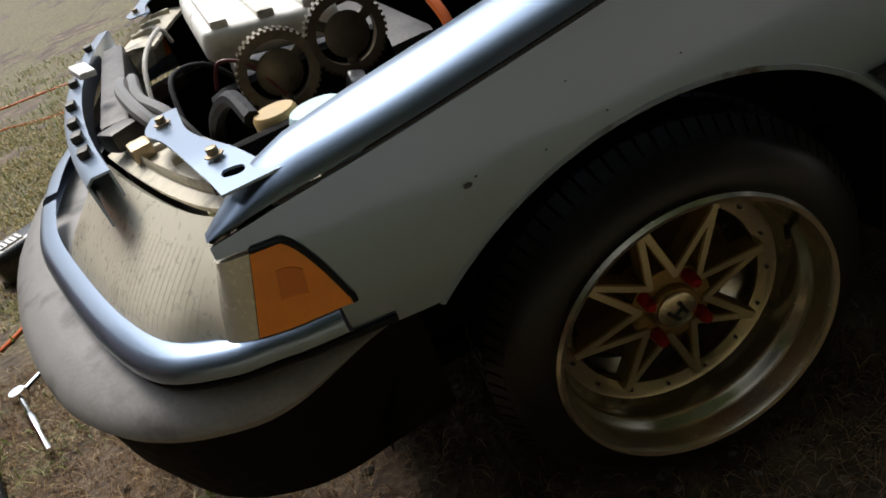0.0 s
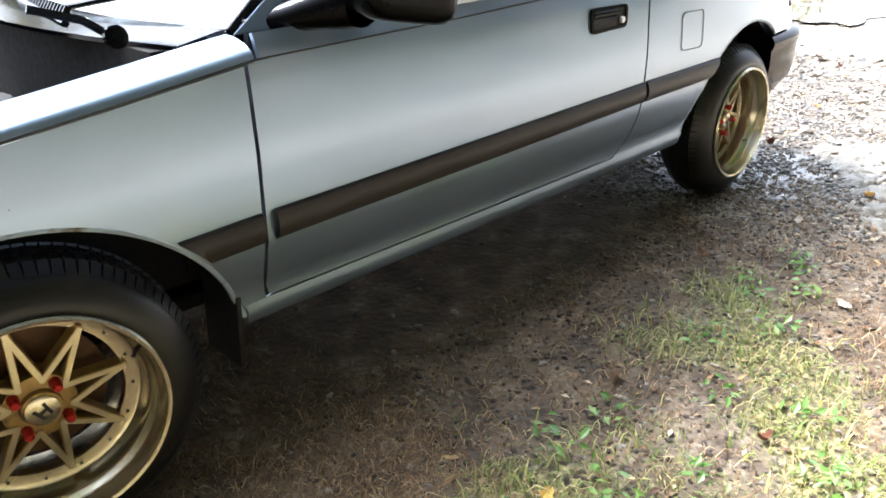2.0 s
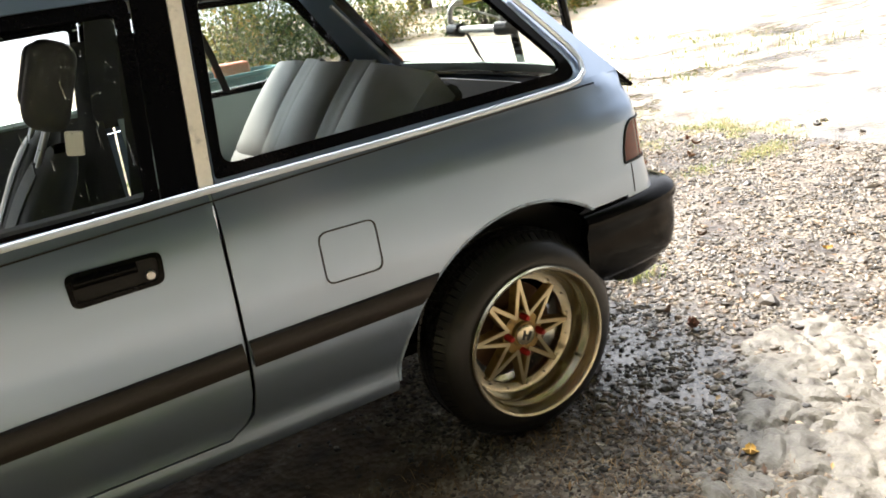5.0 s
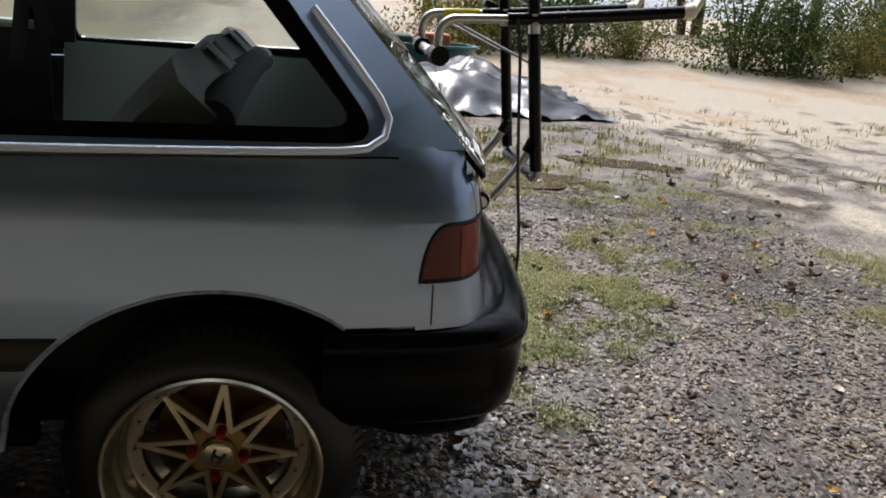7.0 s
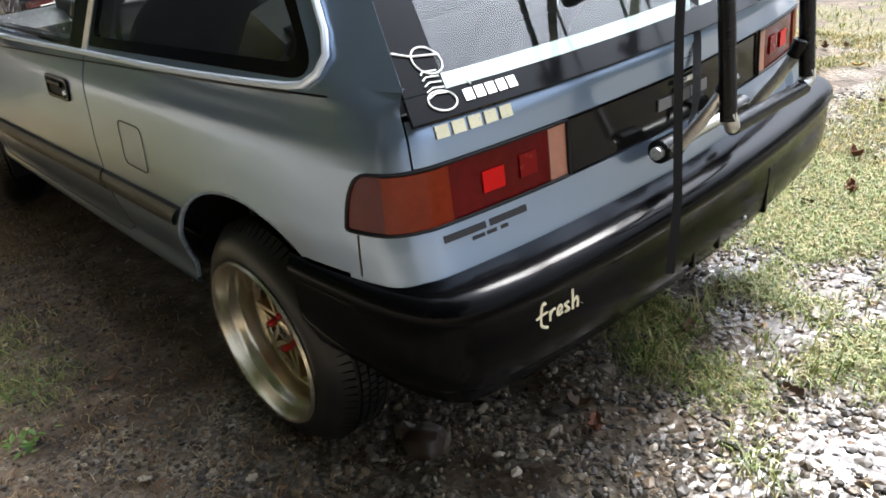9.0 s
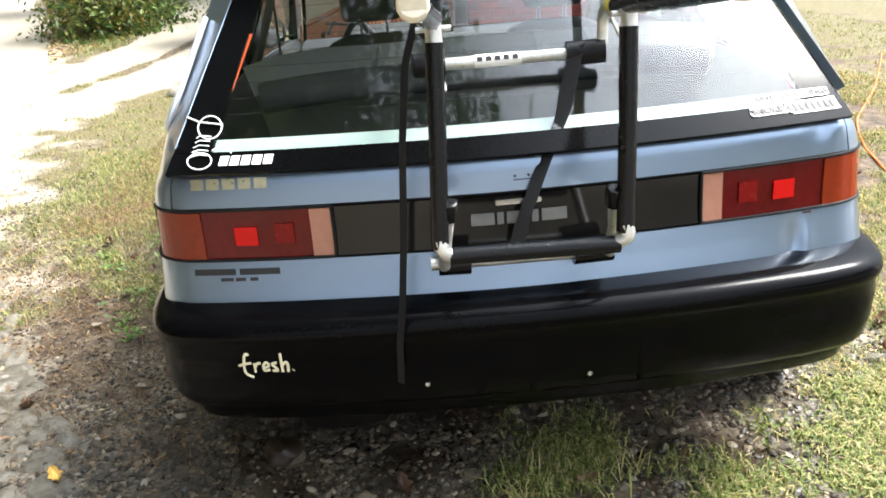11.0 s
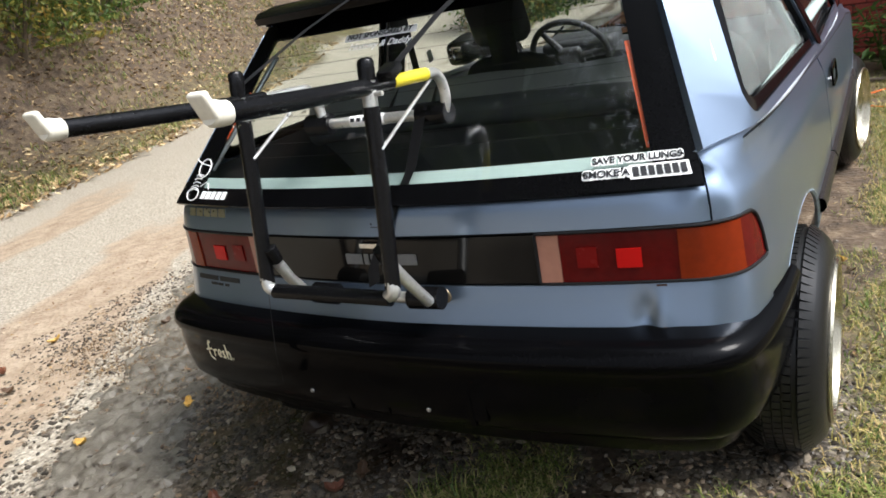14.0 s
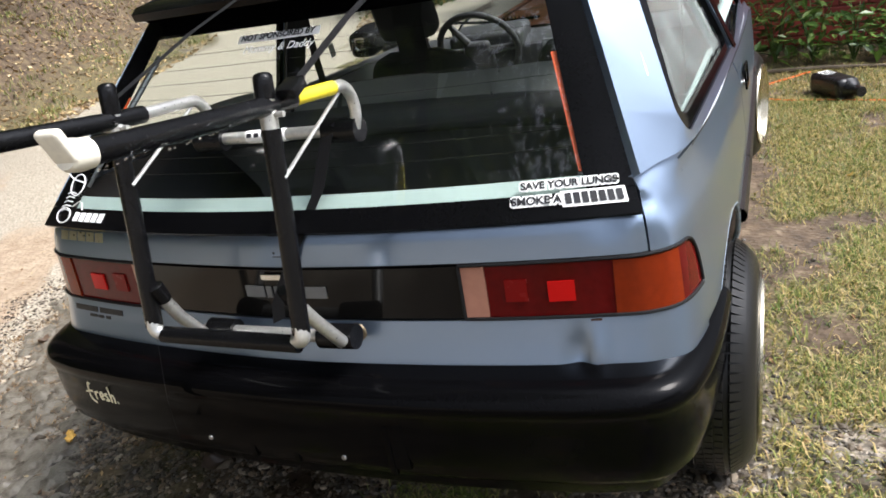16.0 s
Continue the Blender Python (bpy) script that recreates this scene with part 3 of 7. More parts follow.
def rear_glass(y, z, out=0.0):
    """The raked rear screen; y runs -1 to 1 across."""
    return Vector((tail_x(z) + 0.075 * (1 - y * y) * (1.0 - 0.3 * (z - 0.89) / 0.4) + out * 0.7, y * HW(z), z + out * 0.7))


part("glass_border", sheet(lambda y, v: rear_glass(y, 0.884 + 0.036 * v), lin(-1, 1, 40), lin(0, 1, 4), 0.01), BLACK, tailgate, "black lower band of the rear screen")
for s in (-1, 1):
    part("glass_border", sheet(lambda u, v: rear_glass(s * (1 - u * 0.115), 0.921 + 0.369 * v), lin(0, 1, 5), lin(0, 1, 14), 0.01), BLACK, tailgate, "black side band of the rear screen")
part("glass_border", sheet(lambda y, v: rear_glass(y * 0.884, 1.255 + 0.035 * v), lin(-1, 1, 30), lin(0, 1, 3), 0.01), BLACK, tailgate)
pane = part("rear_screen", sheet(lambda y, v: rear_glass(y * 0.884, 0.920 + 0.334 * v, 0.0), lin(-1, 1, 30), lin(0, 1, 12)), SCREEN_GLASS, tailgate, "rear screen with heater lines")
pane.visible_shadow = False
part("spoiler", sheet(lambda y, v: rear_glass(y, 1.292, 0) + Vector((-0.10 + 0.200 * v[0] * (1 - 0.10 * abs(y) ** 6), 0, 0.022 + v[1])), lin(-0.93, 0.93, 30),
                      [(0, 0.03), (0.5, 0.030), (0.9, 0.018), (1.0, 0.004), (0.97, -0.014), (0.75, -0.022), (0.5, -0.026), (0.2, -0.03)], 0), BLACK, car, "black roof-edge spoiler")
part("brake_light", block(0.03, 0.24, 0.022, 0.004, pose(2.612, 0.0, 1.288, 0, 20, 0)), LENS_RED, tailgate, "high red brake light")
for k in range(9):
    z = 0.985 + 0.028 * k
    part("heater_line", tube([rear_glass(y * 0.87, z, -0.002) for y in lin(-1, 1, 18)], 0.0006, 4), TRIM, tailgate)

# rear band: lamps, black centre panel, painted lower panel
mirror_t = lambda u: (u, -1) if u <= PT[-1] else (2 * PT[-1] - u, 1)
TE = PT[-1]
T_IN = TE - 0.388
part("centre_panel", sheet(lambda u, v: skin(mirror_t(u)[0], 0.694 + 0.106 * v, mirror_t(u)[1], -0.004), lin(T_IN + 0.004, 2 * TE - T_IN - 0.004, 40), lin(0, 1, 4), 0.01),
     mat("smoked_black_panel", (0.006, 0.0055, 0.005), 0.10, 0, 0.2, 5.0, 80.0, 0.0, spec=0.3), tailgate, "smoked black panel between the tail lamps")
part("lower_panel", sheet(lambda u, v: dented(dented(skin(mirror_t(u)[0], 0.592 + 0.098 * v, mirror_t(u)[1]), 0.598, 0.622, 0.020, 0.040, 0.011), 0.632, 0.64, 0.008, 0.03, -0.003), lin(tb, 2 * TE - tb, 150), lin(0, 1, 12), 0.01), PAINT, car, "light blue panel below the tail lamps, dented and rusty")
part("lamp_seal", sheet(lambda u, v: skin(mirror_t(u)[0], 0.688 + 0.12 * v, mirror_t(u)[1], -0.012), lin(tb - 0.004, 2 * TE - tb + 0.004, 80), lin(0, 1, 3), 0.004), RUBBER, car)
for s in (-1, 1):
    lamp = part("tail_lamp", sheet(lambda u, v: skin(u, 0.6955 + 0.1035 * v, s, -0.003), lin(t_at(2.965) + 0.045, T_IN - 0.0485, 20), lin(0, 1, 6), 0.012), LENS_RED, car, "red and amber tail lamp")
    cut = T_IN - 0.0485 - 0.234
    rim = [skin(t, 0.6935, s, 0.001) for t in lin(tb + 0.012, T_IN, 40)] + [skin(T_IN + 0.001, z, s, 0.001) for z in (0.72, 0.76, 0.80)]
    rim += [skin(t, 0.8035, s, 0.001) for t in lin(T_IN, t_at(2.932), 40)] + [flank(lamp_edge(z) + 0.002, z, s, 0.001) for z in (0.801, 0.796, 0.788, 0.778, 0.765, 0.75, 0.73, 0.71, 0.698)] + [skin(tb + 0.010, 0.6935, s, 0.001)]
    part("lamp_rim", tube(rim, 0.0035, 6), RUBBER, lamp, "black rim round the lamp")
    part("lens_amber", sheet(lambda u, v: skin(u, 0.696 + 0.1025 * v, s, 0.0005), lin(t_at(2.957), cut, 20), lin(0, 1, 6), 0.004), LENS_AMBER, lamp, "amber indicator lens")
    part("lens_side", sheet(lambda u, v: flank(lamp_edge(0.6965 + 0.1055 * v) + 0.004 + (2.957 - lamp_edge(0.6965 + 0.1055 * v) - 0.004) * u, 0.6965 + 0.1055 * v, s, -0.001), lin(0, 1, 10), lin(0, 1, 20), 0.006), LENS_DARK, lamp, "dark red side lens")
    part("lens_reverse", sheet(lambda u, v: skin(u, 0.696 + 0.1025 * v, s, -0.002), lin(T_IN - 0.0475, T_IN - 0.002, 5), lin(0, 1, 6), 0.008), LENS_REV, lamp, "faded pinkish reversing lens")
    part("reflector", sheet(lambda u, v: skin(u, 0.725 + 0.040 * v, s, 0.0012), lin(T_IN - 0.212, T_IN - 0.163, 6), lin(0, 1, 4), 0.003),
         mat("bright_red_reflector", (0.48, 0.008, 0.006), 0.2, 0, 0.05, 5.0, 60.0, 0.0, spec=0.12), lamp, "bright red reflector")
    part("reflector", sheet(lambda u, v: skin(u, 0.727 + 0.044 * v, s, 0.0010), lin(T_IN - 0.125, T_IN - 0.083, 4), lin(0, 1, 4), 0.003),
         mat("dim_red_reflector", (0.15, 0.005, 0.004), 0.25, 0, 0.05, 5.0, 60.0, 0.0, spec=0.15), lamp, "dim red reflector")

# ---- bumpers ----
def step01(t):
    t = min(max(t, 0), 1)
    return t * t * (3 - 2 * t)


def bumper_skin(plan, prof, shape=None):
    pts = spline([(x, y, 0) for x, y in plan], 6)
    full = pts + [Vector((p.x, -p.y, 0)) for p in pts[-2::-1]]
    n = len(full)

    def f(i, k):
        p = full[i]
        d = full[min(i + 1, n - 1)] - full[max(i - 1, 0)]
        nrm = Vector((d.y, -d.x, 0)).normalized()
        if nrm.dot(p - Vector((1.2, 0, 0))) < 0:
            nrm = -nrm
        o, z = prof[k]
        if shape:
            z = shape(p.x, z)
        return Vector((p.x, p.y, z)) + nrm * o
    return sheet(f, range(n), range(len(prof)))


REAR_PLAN = [(2.70, -0.846), (2.80, -0.842), (2.92, -0.832), (3.01, -0.815), (3.075, -0.786), (3.118, -0.735), (3.145, -0.64), (3.162, -0.53), (3.180, -0.35), (3.19, -0.15), (3.193, 0)]
REAR_PROF = [(-0.16, 0.605), (-0.12, 0.606), (-0.06, 0.604), (-0.026, 0.598), (-0.010, 0.589), (-0.002, 0.576), (0.0, 0.564), (-0.004, 0.550), (-0.010, 0.541), (-0.008, 0.50), (-0.010, 0.45),
             (-0.018, 0.405), (-0.030, 0.388), (-0.05, 0.382), (-0.062, 0.34), (-0.072, 0.330), (-0.09, 0.322), (-0.16, 0.322)]
rear_bumper = part("rear_bumper", bumper_skin(REAR_PLAN, REAR_PROF, lambda x, z: max(z, float(np.interp(x, (2.70, 2.78, 2.95), (0.42, 0.37, 0.322))))), PLASTIC, car, "glossy wet black plastic bumper")
FRONT_PLAN = [(-0.335, -0.803), (-0.42, -0.80), (-0.50, -0.795), (-0.58, -0.775), (-0.655, -0.735), (-0.725, -0.665), (-0.79, -0.55), (-0.85, -0.36), (-0.885, -0.15), (-0.895, 0)]
FRONT_PROF = [(-0.16, 0.532), (-0.11, 0.530), (-0.055, 0.522), (-0.022, 0.508), (-0.004, 0.492), (0.0, 0.476), (-0.006, 0.464), (-0.02, 0.458)]
front_bumper = part("front_bumper", bumper_skin(FRONT_PLAN, FRONT_PROF, lambda x, z: z + (0.531 - z) * step01((x + 0.56) / 0.24) * 0.9), FADED, car, "faded grey plastic bumper with scuffs")
part("bumper_skirt", bumper_skin(FRONT_PLAN, [(-0.016, 0.462), (-0.022, 0.42), (-0.03, 0.36), (-0.05, 0.30), (-0.12, 0.28)], lambda x, z: z + (0.529 - z) * step01((x + 0.56) / 0.24) * 0.88 * max(0, (z - 0.28) / 0.18)), DARK, front_bumper, "black lower bumper skirt")

# ---- wheels ----
def make_wheel():
    """A deep-dish gold star wheel on its tyre; the outer face looks along local z."""
    w = new("wheel")
    part("tyre", lathe([(0.196, -0.01), (0.206, -0.002), (0.220, -0.002), (0.240, -0.008), (0.256, -0.018), (0.268, -0.030), (0.274, -0.042), (0.2775, -0.056), (0.2795, -0.075), (0.280, -0.10),
                        (0.2795, -0.125), (0.2775, -0.144), (0.270, -0.17), (0.25, -0.195), (0.222, -0.2), (0.2, -0.19)], 96), TYRE, w, "black tyre with worn tread blocks")
    tread = bmesh.new()
    for k in range(84):
        a = 2 * math.pi * k / 84
        for h, dh in ((-0.052, 0.02), (-0.148, 0.02)):
            box(tread, pose(0, 0, 0, 0, 0, math.degrees(a)) @ pose(0.2757 if h > -0.1 else 0.2805, 0, h + (0.008 if h > -0.1 else 0), 0, -38 if h > -0.1 else 28, 0), 0.006, 0.0165, dh * 1.6)
        for j, h in enumerate((-0.078, -0.1, -0.122)):
            box(tread, pose(0, 0, 0, 0, 0, math.degrees(a) + 1.2 * j) @ pose(0.2825, 0, h), 0.008, 0.0172, 0.0175)
    tagged(part("tread", tread, TYRE, w, smooth=False), kind="stuff")
    lip = [(0.207, -0.004), (0.2085, 0.004), (0.205, 0.010), (0.199, 0.008), (0.1955, -0.002), (0.194, -0.022), (0.190, -0.034), (0.184, -0.040), (0.181, -0.052), (0.1795, -0.078), (0.177, -0.087),
           (0.171, -0.090), (0.150, -0.091), (0.148, -0.096), (0.150, -0.13), (0.16, -0.17), (0.195, -0.19)]
    part("rim", lathe(lip, 96), ALLOY, w, "deep polished rim lip")
    face_metal = mat("machined_spoke_face", (0.50, 0.44, 0.30), 0.35, 0.8, 0.15, 20.0, 150.0, 0.03)
    for k in range(8):
        a = 2 * math.pi * (k + 0.5) / 8
        tip = Vector((0.150 * math.cos(a), 0.150 * math.sin(a), -0.080))
        for s in (-1, 1):
            b = a + s * math.pi / 8 * 0.92
            root = Vector((0.055 * math.cos(b), 0.055 * math.sin(b), -0.072))
            d = tip - root
            mid = (tip + root) / 2 + Vector((-math.sin(a), math.cos(a), 0)) * (-s) * 0.0
            turn = d.to_track_quat("X", "Z").to_matrix().to_4x4()
            arm = part("spoke", block(d.length + 0.012, 0.0125, 0.03, 0, Matrix.Translation(mid - Vector((0, 0, 0.016))) @ turn), GOLD, w, smooth=False)
            part("spoke_face", block(d.length + 0.012, 0.0095, 0.0035, 0, Matrix.Translation(mid) @ turn), face_metal, arm, "bare machined spoke edge", smooth=False)
    hub = lathe([(0.0001, -0.062), (0.034, -0.062), (0.036, -0.065), (0.036, -0.074), (0.062, -0.076), (0.064, -0.084), (0.064, -0.125), (0.0001, -0.125)], 40)
    part("hub", hub, GOLD, w)
    cap = lathe([(0.0001, -0.055), (0.024, -0.0555), (0.029, -0.058), (0.0305, -0.066)], 32)
    part("centre_cap", cap, ALLOY, w, "dull silver centre cap with a dark badge")
    badge = bmesh.new()
    for s in (-1, 1):
        box(badge, pose(s * 0.009, 0, -0.0545, 0, 0, -s * 8), 0.006, 0.026, 0.002)
    box(badge, pose(0, 0, -0.0545), 0.016, 0.0055, 0.002)
    part("badge", badge, PIN, w, smooth=False)
    for k in range(4):
        a = math.radians(20 + 90 * k)
        part("wheel_nut", lathe([(0.0001, -0.047), (0.006, -0.047), (0.0085, -0.05), (0.0105, -0.07), (0.0105, -0.09)], 12, pose(0.05 * math.cos(a), 0.05 * math.sin(a), 0)), RED_NUT, w, "red wheel nut")
    for k in range(16):
        a = 2 * math.pi * (k + 0.25) / 16
        part("rim_bolt", lathe([(0.0001, -0.0875), (0.0028, -0.0875), (0.0032, -0.0905)], 8, pose(0.163 * math.cos(a), 0.163 * math.sin(a), 0)), PIN, w)
    part("brake_disc", lathe([(0.0001, -0.135), (0.13, -0.135), (0.13, -0.148), (0.0001, -0.148)], 40), mat("rusty_brake_disc", (0.10, 0.055, 0.03), 0.6, 0.6, 0.3, 20.0, 100.0, 0.1), w)
    part("valve", tube([(0.184, -0.03, -0.05), (0.170, -0.028, -0.03)], [0.005, 0.004], 8), RUBBER, w)
    return w


wheel = make_wheel()
wheel.parent = car
wheel["label"] = "gold star alloy wheel with a deep polished lip"
wheel.matrix_basis = pose(-0.004, -0.818, 0.276, 0, 0, -7.2) @ pose(0, 0, 0, 90, 0, 0) @ pose(0, 0, 0, 0, 0, 31)   # steered a little
for m in (pose(2.503, -0.846, 0.304, 90, 0, 0) @ pose(0, 0, 0, 0, 0, -27), pose(0.0, 0.875, 0.280, 0, 0, -7.2) @ pose(0, 0, 0, -90, 0, 0), pose(2.505, 0.893, 0.304, -91.0, 0, 0)):
    other = copy_thing(wheel, m)
for ob in bpy.data.objects:
    if ob.name.startswith("wheel_nut"):
        ob["label"] = "red wheel nut"

# ---- car: nose, lamps, engine bay ----
LAMP_GLASS = mat("hazy_lamp_glass", (0.78, 0.74, 0.60), 0.3, 0.15, 0.06, 30.0, 90.0, 0.02, (0.50, 0.45, 0.34), 0.12, 12.0, coat=1.0)
LAMP_CLEAR = mat("hazy_clear_lens", (0.62, 0.58, 0.47), 0.25, 0.1, 0.15, 30.0, 150.0, 0.15, coat=0.6)
LAMP_BODY = mat("yellowed_lamp_housing", (0.52, 0.47, 0.36), 0.55, 0, 0.2, 12.0, 90.0, 0.1, (0.12, 0.10, 0.07), 0.3, 16.0)
ENGINE = mat("oily_cast_metal", (0.07, 0.065, 0.06), 0.5, 0.6, 0.4, 14.0, 90.0, 0.3, (0.02, 0.018, 0.016), 0.4, 10.0)
COVER = mat("pale_painted_cam_cover", (0.72, 0.70, 0.64), 0.4, 0.1, 0.1, 10.0, 80.0, 0.1, (0.2, 0.17, 0.12), 0.25, 12.0)
GEAR = mat("dirty_bare_gear", (0.12, 0.10, 0.07), 0.42, 0.7, 0.3, 25.0, 120.0, 0.1, (0.05, 0.04, 0.03), 0.4, 18.0)
TANK = mat("yellowed_translucent_plastic", (0.50, 0.43, 0.28), 0.4, 0, 0.15, 10.0, 80.0, 0.06, (0.25, 0.19, 0.10), 0.3, 9.0)
CAP = mat("tan_plastic_cap", (0.42, 0.29, 0.12), 0.5, 0, 0.15)
BRASS = mat("corroded_bolt", (0.28, 0.22, 0.14), 0.45, 0.8, 0.3)
CABLE = mat("grey_cable", (0.16, 0.155, 0.15), 0.5, 0, 0.2)
FRONT_AMBER = mat("bright_amber_lens", (0.92, 0.27, 0.012), 0.15, 0, 0.08, 5.0, 60.0, 0.0, coat=0.6)
DEEP_AMBER = mat("deep_amber_lens", (0.72, 0.17, 0.008), 0.2, 0, 0.08, 5.0, 60.0, 0.0, coat=0.4)
ORANGE = mat("orange_cable", (0.75, 0.16, 0.03), 0.5, 0, 0.1)

amber_top = lambda u: 0.86 * (1 - 0.88 * min(max((u - 0.42) / 0.58, 0), 1) ** 1.7)
for side in (-1, 1):
    # body-coloured strip under the lamps, following the nose
    strip = [(-0.003, -0.022), (-0.002, 0.000), (0.003, 0.009), (0.012, 0.014), (0.026, 0.013), (0.038, 0.0)]
    part("lamp_strip", sheet(lambda u, v: skin(u, 0.566 - strip[v][0], side, strip[v][1] - 0.002), lin(0.02, t_at(-0.4125), 50), range(6)), PAINT, car, "light blue strip under the headlamp")
    part("strip_seal", tube([skin(t, 0.528, side, 0.004) for t in lin(0.02, t_at(-0.36), 50)], 0.004, 6), RUBBER, car)

    def lens(t, v, back=0.085, out=0.0):
        """The headlamp face: it leans back as it rises."""
        inset = 0.024 * step01((t_at(-0.485) - t) / 0.09)
        p = skin(t, 0.568 + 0.112 * v, side, out - inset)
        k = min(max((t_at(-0.50) - t) / 0.09, 0), 1)
        return p + Vector((back * k * v ** 1.3, 0, 0.0))
    t0, t1, t2 = 0.33, t_at(-0.535), t_at(-0.475)
    lamp = part("headlamp", sheet(lens, lin(t0, t1, 22), lin(0, 1, 8), 0.012), LAMP_GLASS, car, "hazy yellowed glass headlamp")
    for k in range(40):
        t = t0 + 0.02 + (t1 - t0 - 0.04) * k / 39
        part("lens_rib", tube([lens(t, v, out=0.0002) for v in lin(0.06, 0.78, 6)], 0.00018, 4), LAMP_GLASS, lamp)
    part("lamp_housing", sheet(lambda t, v: lens(t, 1.0) + Vector((0.012 + 0.11 * v, 0, 0.004 + 0.012 * math.sin(v * 3.1))), lin(t0, t1, 20), lin(0, 1, 6), 0.01), LAMP_BODY, lamp, "yellowed plastic housing top")
    part("housing_rib", sheet(lambda t, v: lens(t, 1.0) + Vector((0.03 + 0.006 * v, 0, 0.012 + 0.012 * math.sin(v * 3.1))), lin(t0, t1, 20), lin(0, 1, 5), 0.004), LAMP_BODY, lamp)
    for k in range(4):
        m = Matrix.Translation(lens(t0 + 0.12 + 0.09 * k, 1.0) + Vector((0.075, 0, 0.018)))
        part("housing_tab", block(0.05, 0.012, 0.012, 0.003, m), LAMP_BODY, lamp)
    t3 = t_at(-0.396)
    split_t = lambda v: t2 + (t3 - t2) * (0.10 * v - 0.32 * (1 - v))
    corner = part("corner_lamp", sheet(lambda u, v: lens(t1 + 0.003 + u * (split_t(v) - t1 - 0.003), v * 0.86, out=0.003), lin(0, 1, 8), lin(0, 1, 7), 0.012), LAMP_CLEAR, car, "hazy clear and amber corner lamp")

    def amber(u, v):
        return lens(split_t(v) + 0.001 + u * (t3 - split_t(v)), v * amber_top(u), out=0.003)
    part("indicator_lens", sheet(amber, lin(0, 1, 14), lin(0, 1, 7), 0.012), FRONT_AMBER, corner, "amber indicator lens")
    part("reflector", sheet(lambda u, v: amber(0.30 + 0.30 * u, 0.38 + 0.34 * v) + Vector((0, side * 0.0012, 0)), lin(0, 1, 4), lin(0, 1, 4), 0.002), DEEP_AMBER, corner, "darker moulded square in the lens")
    part("lamp_gasket", tube([amber(u, 1.03) for u in lin(0, 1, 14)] + [amber(1.02, v) for v in (0.9, 0.5, 0.1)], 0.0035, 6), RUBBER, corner)

# nose of each wing: skin between lamp and crease, ahead of the wing panel
for side in (-1, 1):
    part("wing_front", sheet(lambda u, v: flank(u, (0.572 + 0.112 * amber_top((u + 0.475) / 0.079)) * (1 - v) + v * (crease(u) - 0.003), side), lin(-0.475, -0.4095, 14), lin(0, 1, 8), 0.008), PAINT, car)
    # stamped bracket across the lamp, with two bolts
    line = spline([(-0.497, -0.430, 0.018), (-0.502, -0.486, 0.024), (-0.491, -0.545, 0.017), (-0.478, -0.600, 0.018), (-0.456, -0.680, 0.025), (-0.442, -0.735, 0.028), (-0.428, -0.775, 0.036)], 4)
    outline = [(q.x - q.z, q.y) for q in line] + [(q.x + q.z, q.y) for q in line[::-1]]
    flat = lambda x, y: Vector((x, y * -side, 0.735 - 0.05 * max(-y - 0.66, 0)))
    bracket = part("lamp_bracket", fill(outline, [rounded([(-0.455, -0.718), (-0.430, -0.726), (-0.433, -0.748), (-0.458, -0.740)], 0.01, 3)], flat, 0.003), PAINT, car, "light blue stamped steel bracket")
    for x, y in ((-0.501, -0.486), (-0.455, -0.682)):
        part("bolt", lathe([(0.011, 0.0), (0.011, 0.002), (0.0065, 0.0025), (0.0065, 0.010), (0.0001, 0.011)], 8, pose(x, y * -side, 0.737)), BRASS, bracket, "corroded bolt head")
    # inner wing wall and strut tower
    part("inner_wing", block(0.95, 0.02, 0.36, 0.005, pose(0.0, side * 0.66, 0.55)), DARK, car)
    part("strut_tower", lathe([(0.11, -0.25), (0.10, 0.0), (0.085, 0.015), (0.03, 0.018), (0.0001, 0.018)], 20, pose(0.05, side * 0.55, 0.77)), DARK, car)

part("slam_panel", sheet(lambda y, v: Vector((-0.665 + 0.05 * y * y + 0.035 * v[0], y * 0.52, 0.715 + v[1])), lin(-1, 1, 24), [(0, -0.06), (0, 0), (0.3, 0.008), (1, 0.008), (1, -0.03)], 0.003), PAINT, car, "light blue radiator support")
for y in (-0.42, -0.33, -0.24, -0.12, 0.05, 0.2, 0.35):
    part("panel_clip", block(0.016, 0.03, 0.012, 0.003, pose(-0.645 + 0.05 * (y / 0.52) ** 2, y, 0.729)), ENGINE, car)
part("paper_scrap", block(0.03, 0.05, 0.012, 0.004, pose(-0.60, -0.10, 0.768, 12, 8, 20)), WHITE, car, "white plastic connector")
part("radiator", block(0.05, 0.62, 0.34, 0.01, pose(-0.58, 0.05, 0.54)), ENGINE, car, "dark radiator core")
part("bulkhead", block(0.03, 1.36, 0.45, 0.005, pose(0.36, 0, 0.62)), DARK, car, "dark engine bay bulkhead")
engine = part("engine", block(0.34, 0.46, 0.34, 0.03, pose(-0.20, 0.0, 0.46)), ENGINE, car, "oily twin-cam engine")
cover = part("cam_cover", block(0.22, 0.44, 0.055, 0.02, pose(-0.30, -0.05, 0.735, 0, 10, 0), 3), COVER, engine, "pale painted cam cover")
for dx in (-0.072, 0.0, 0.072):
    part("cover_rib", block(0.028, 0.425, 0.016, 0.005, pose(-0.30 + dx, -0.05, 0.765 - dx * 0.17, 0, 10, 0)), COVER, cover)
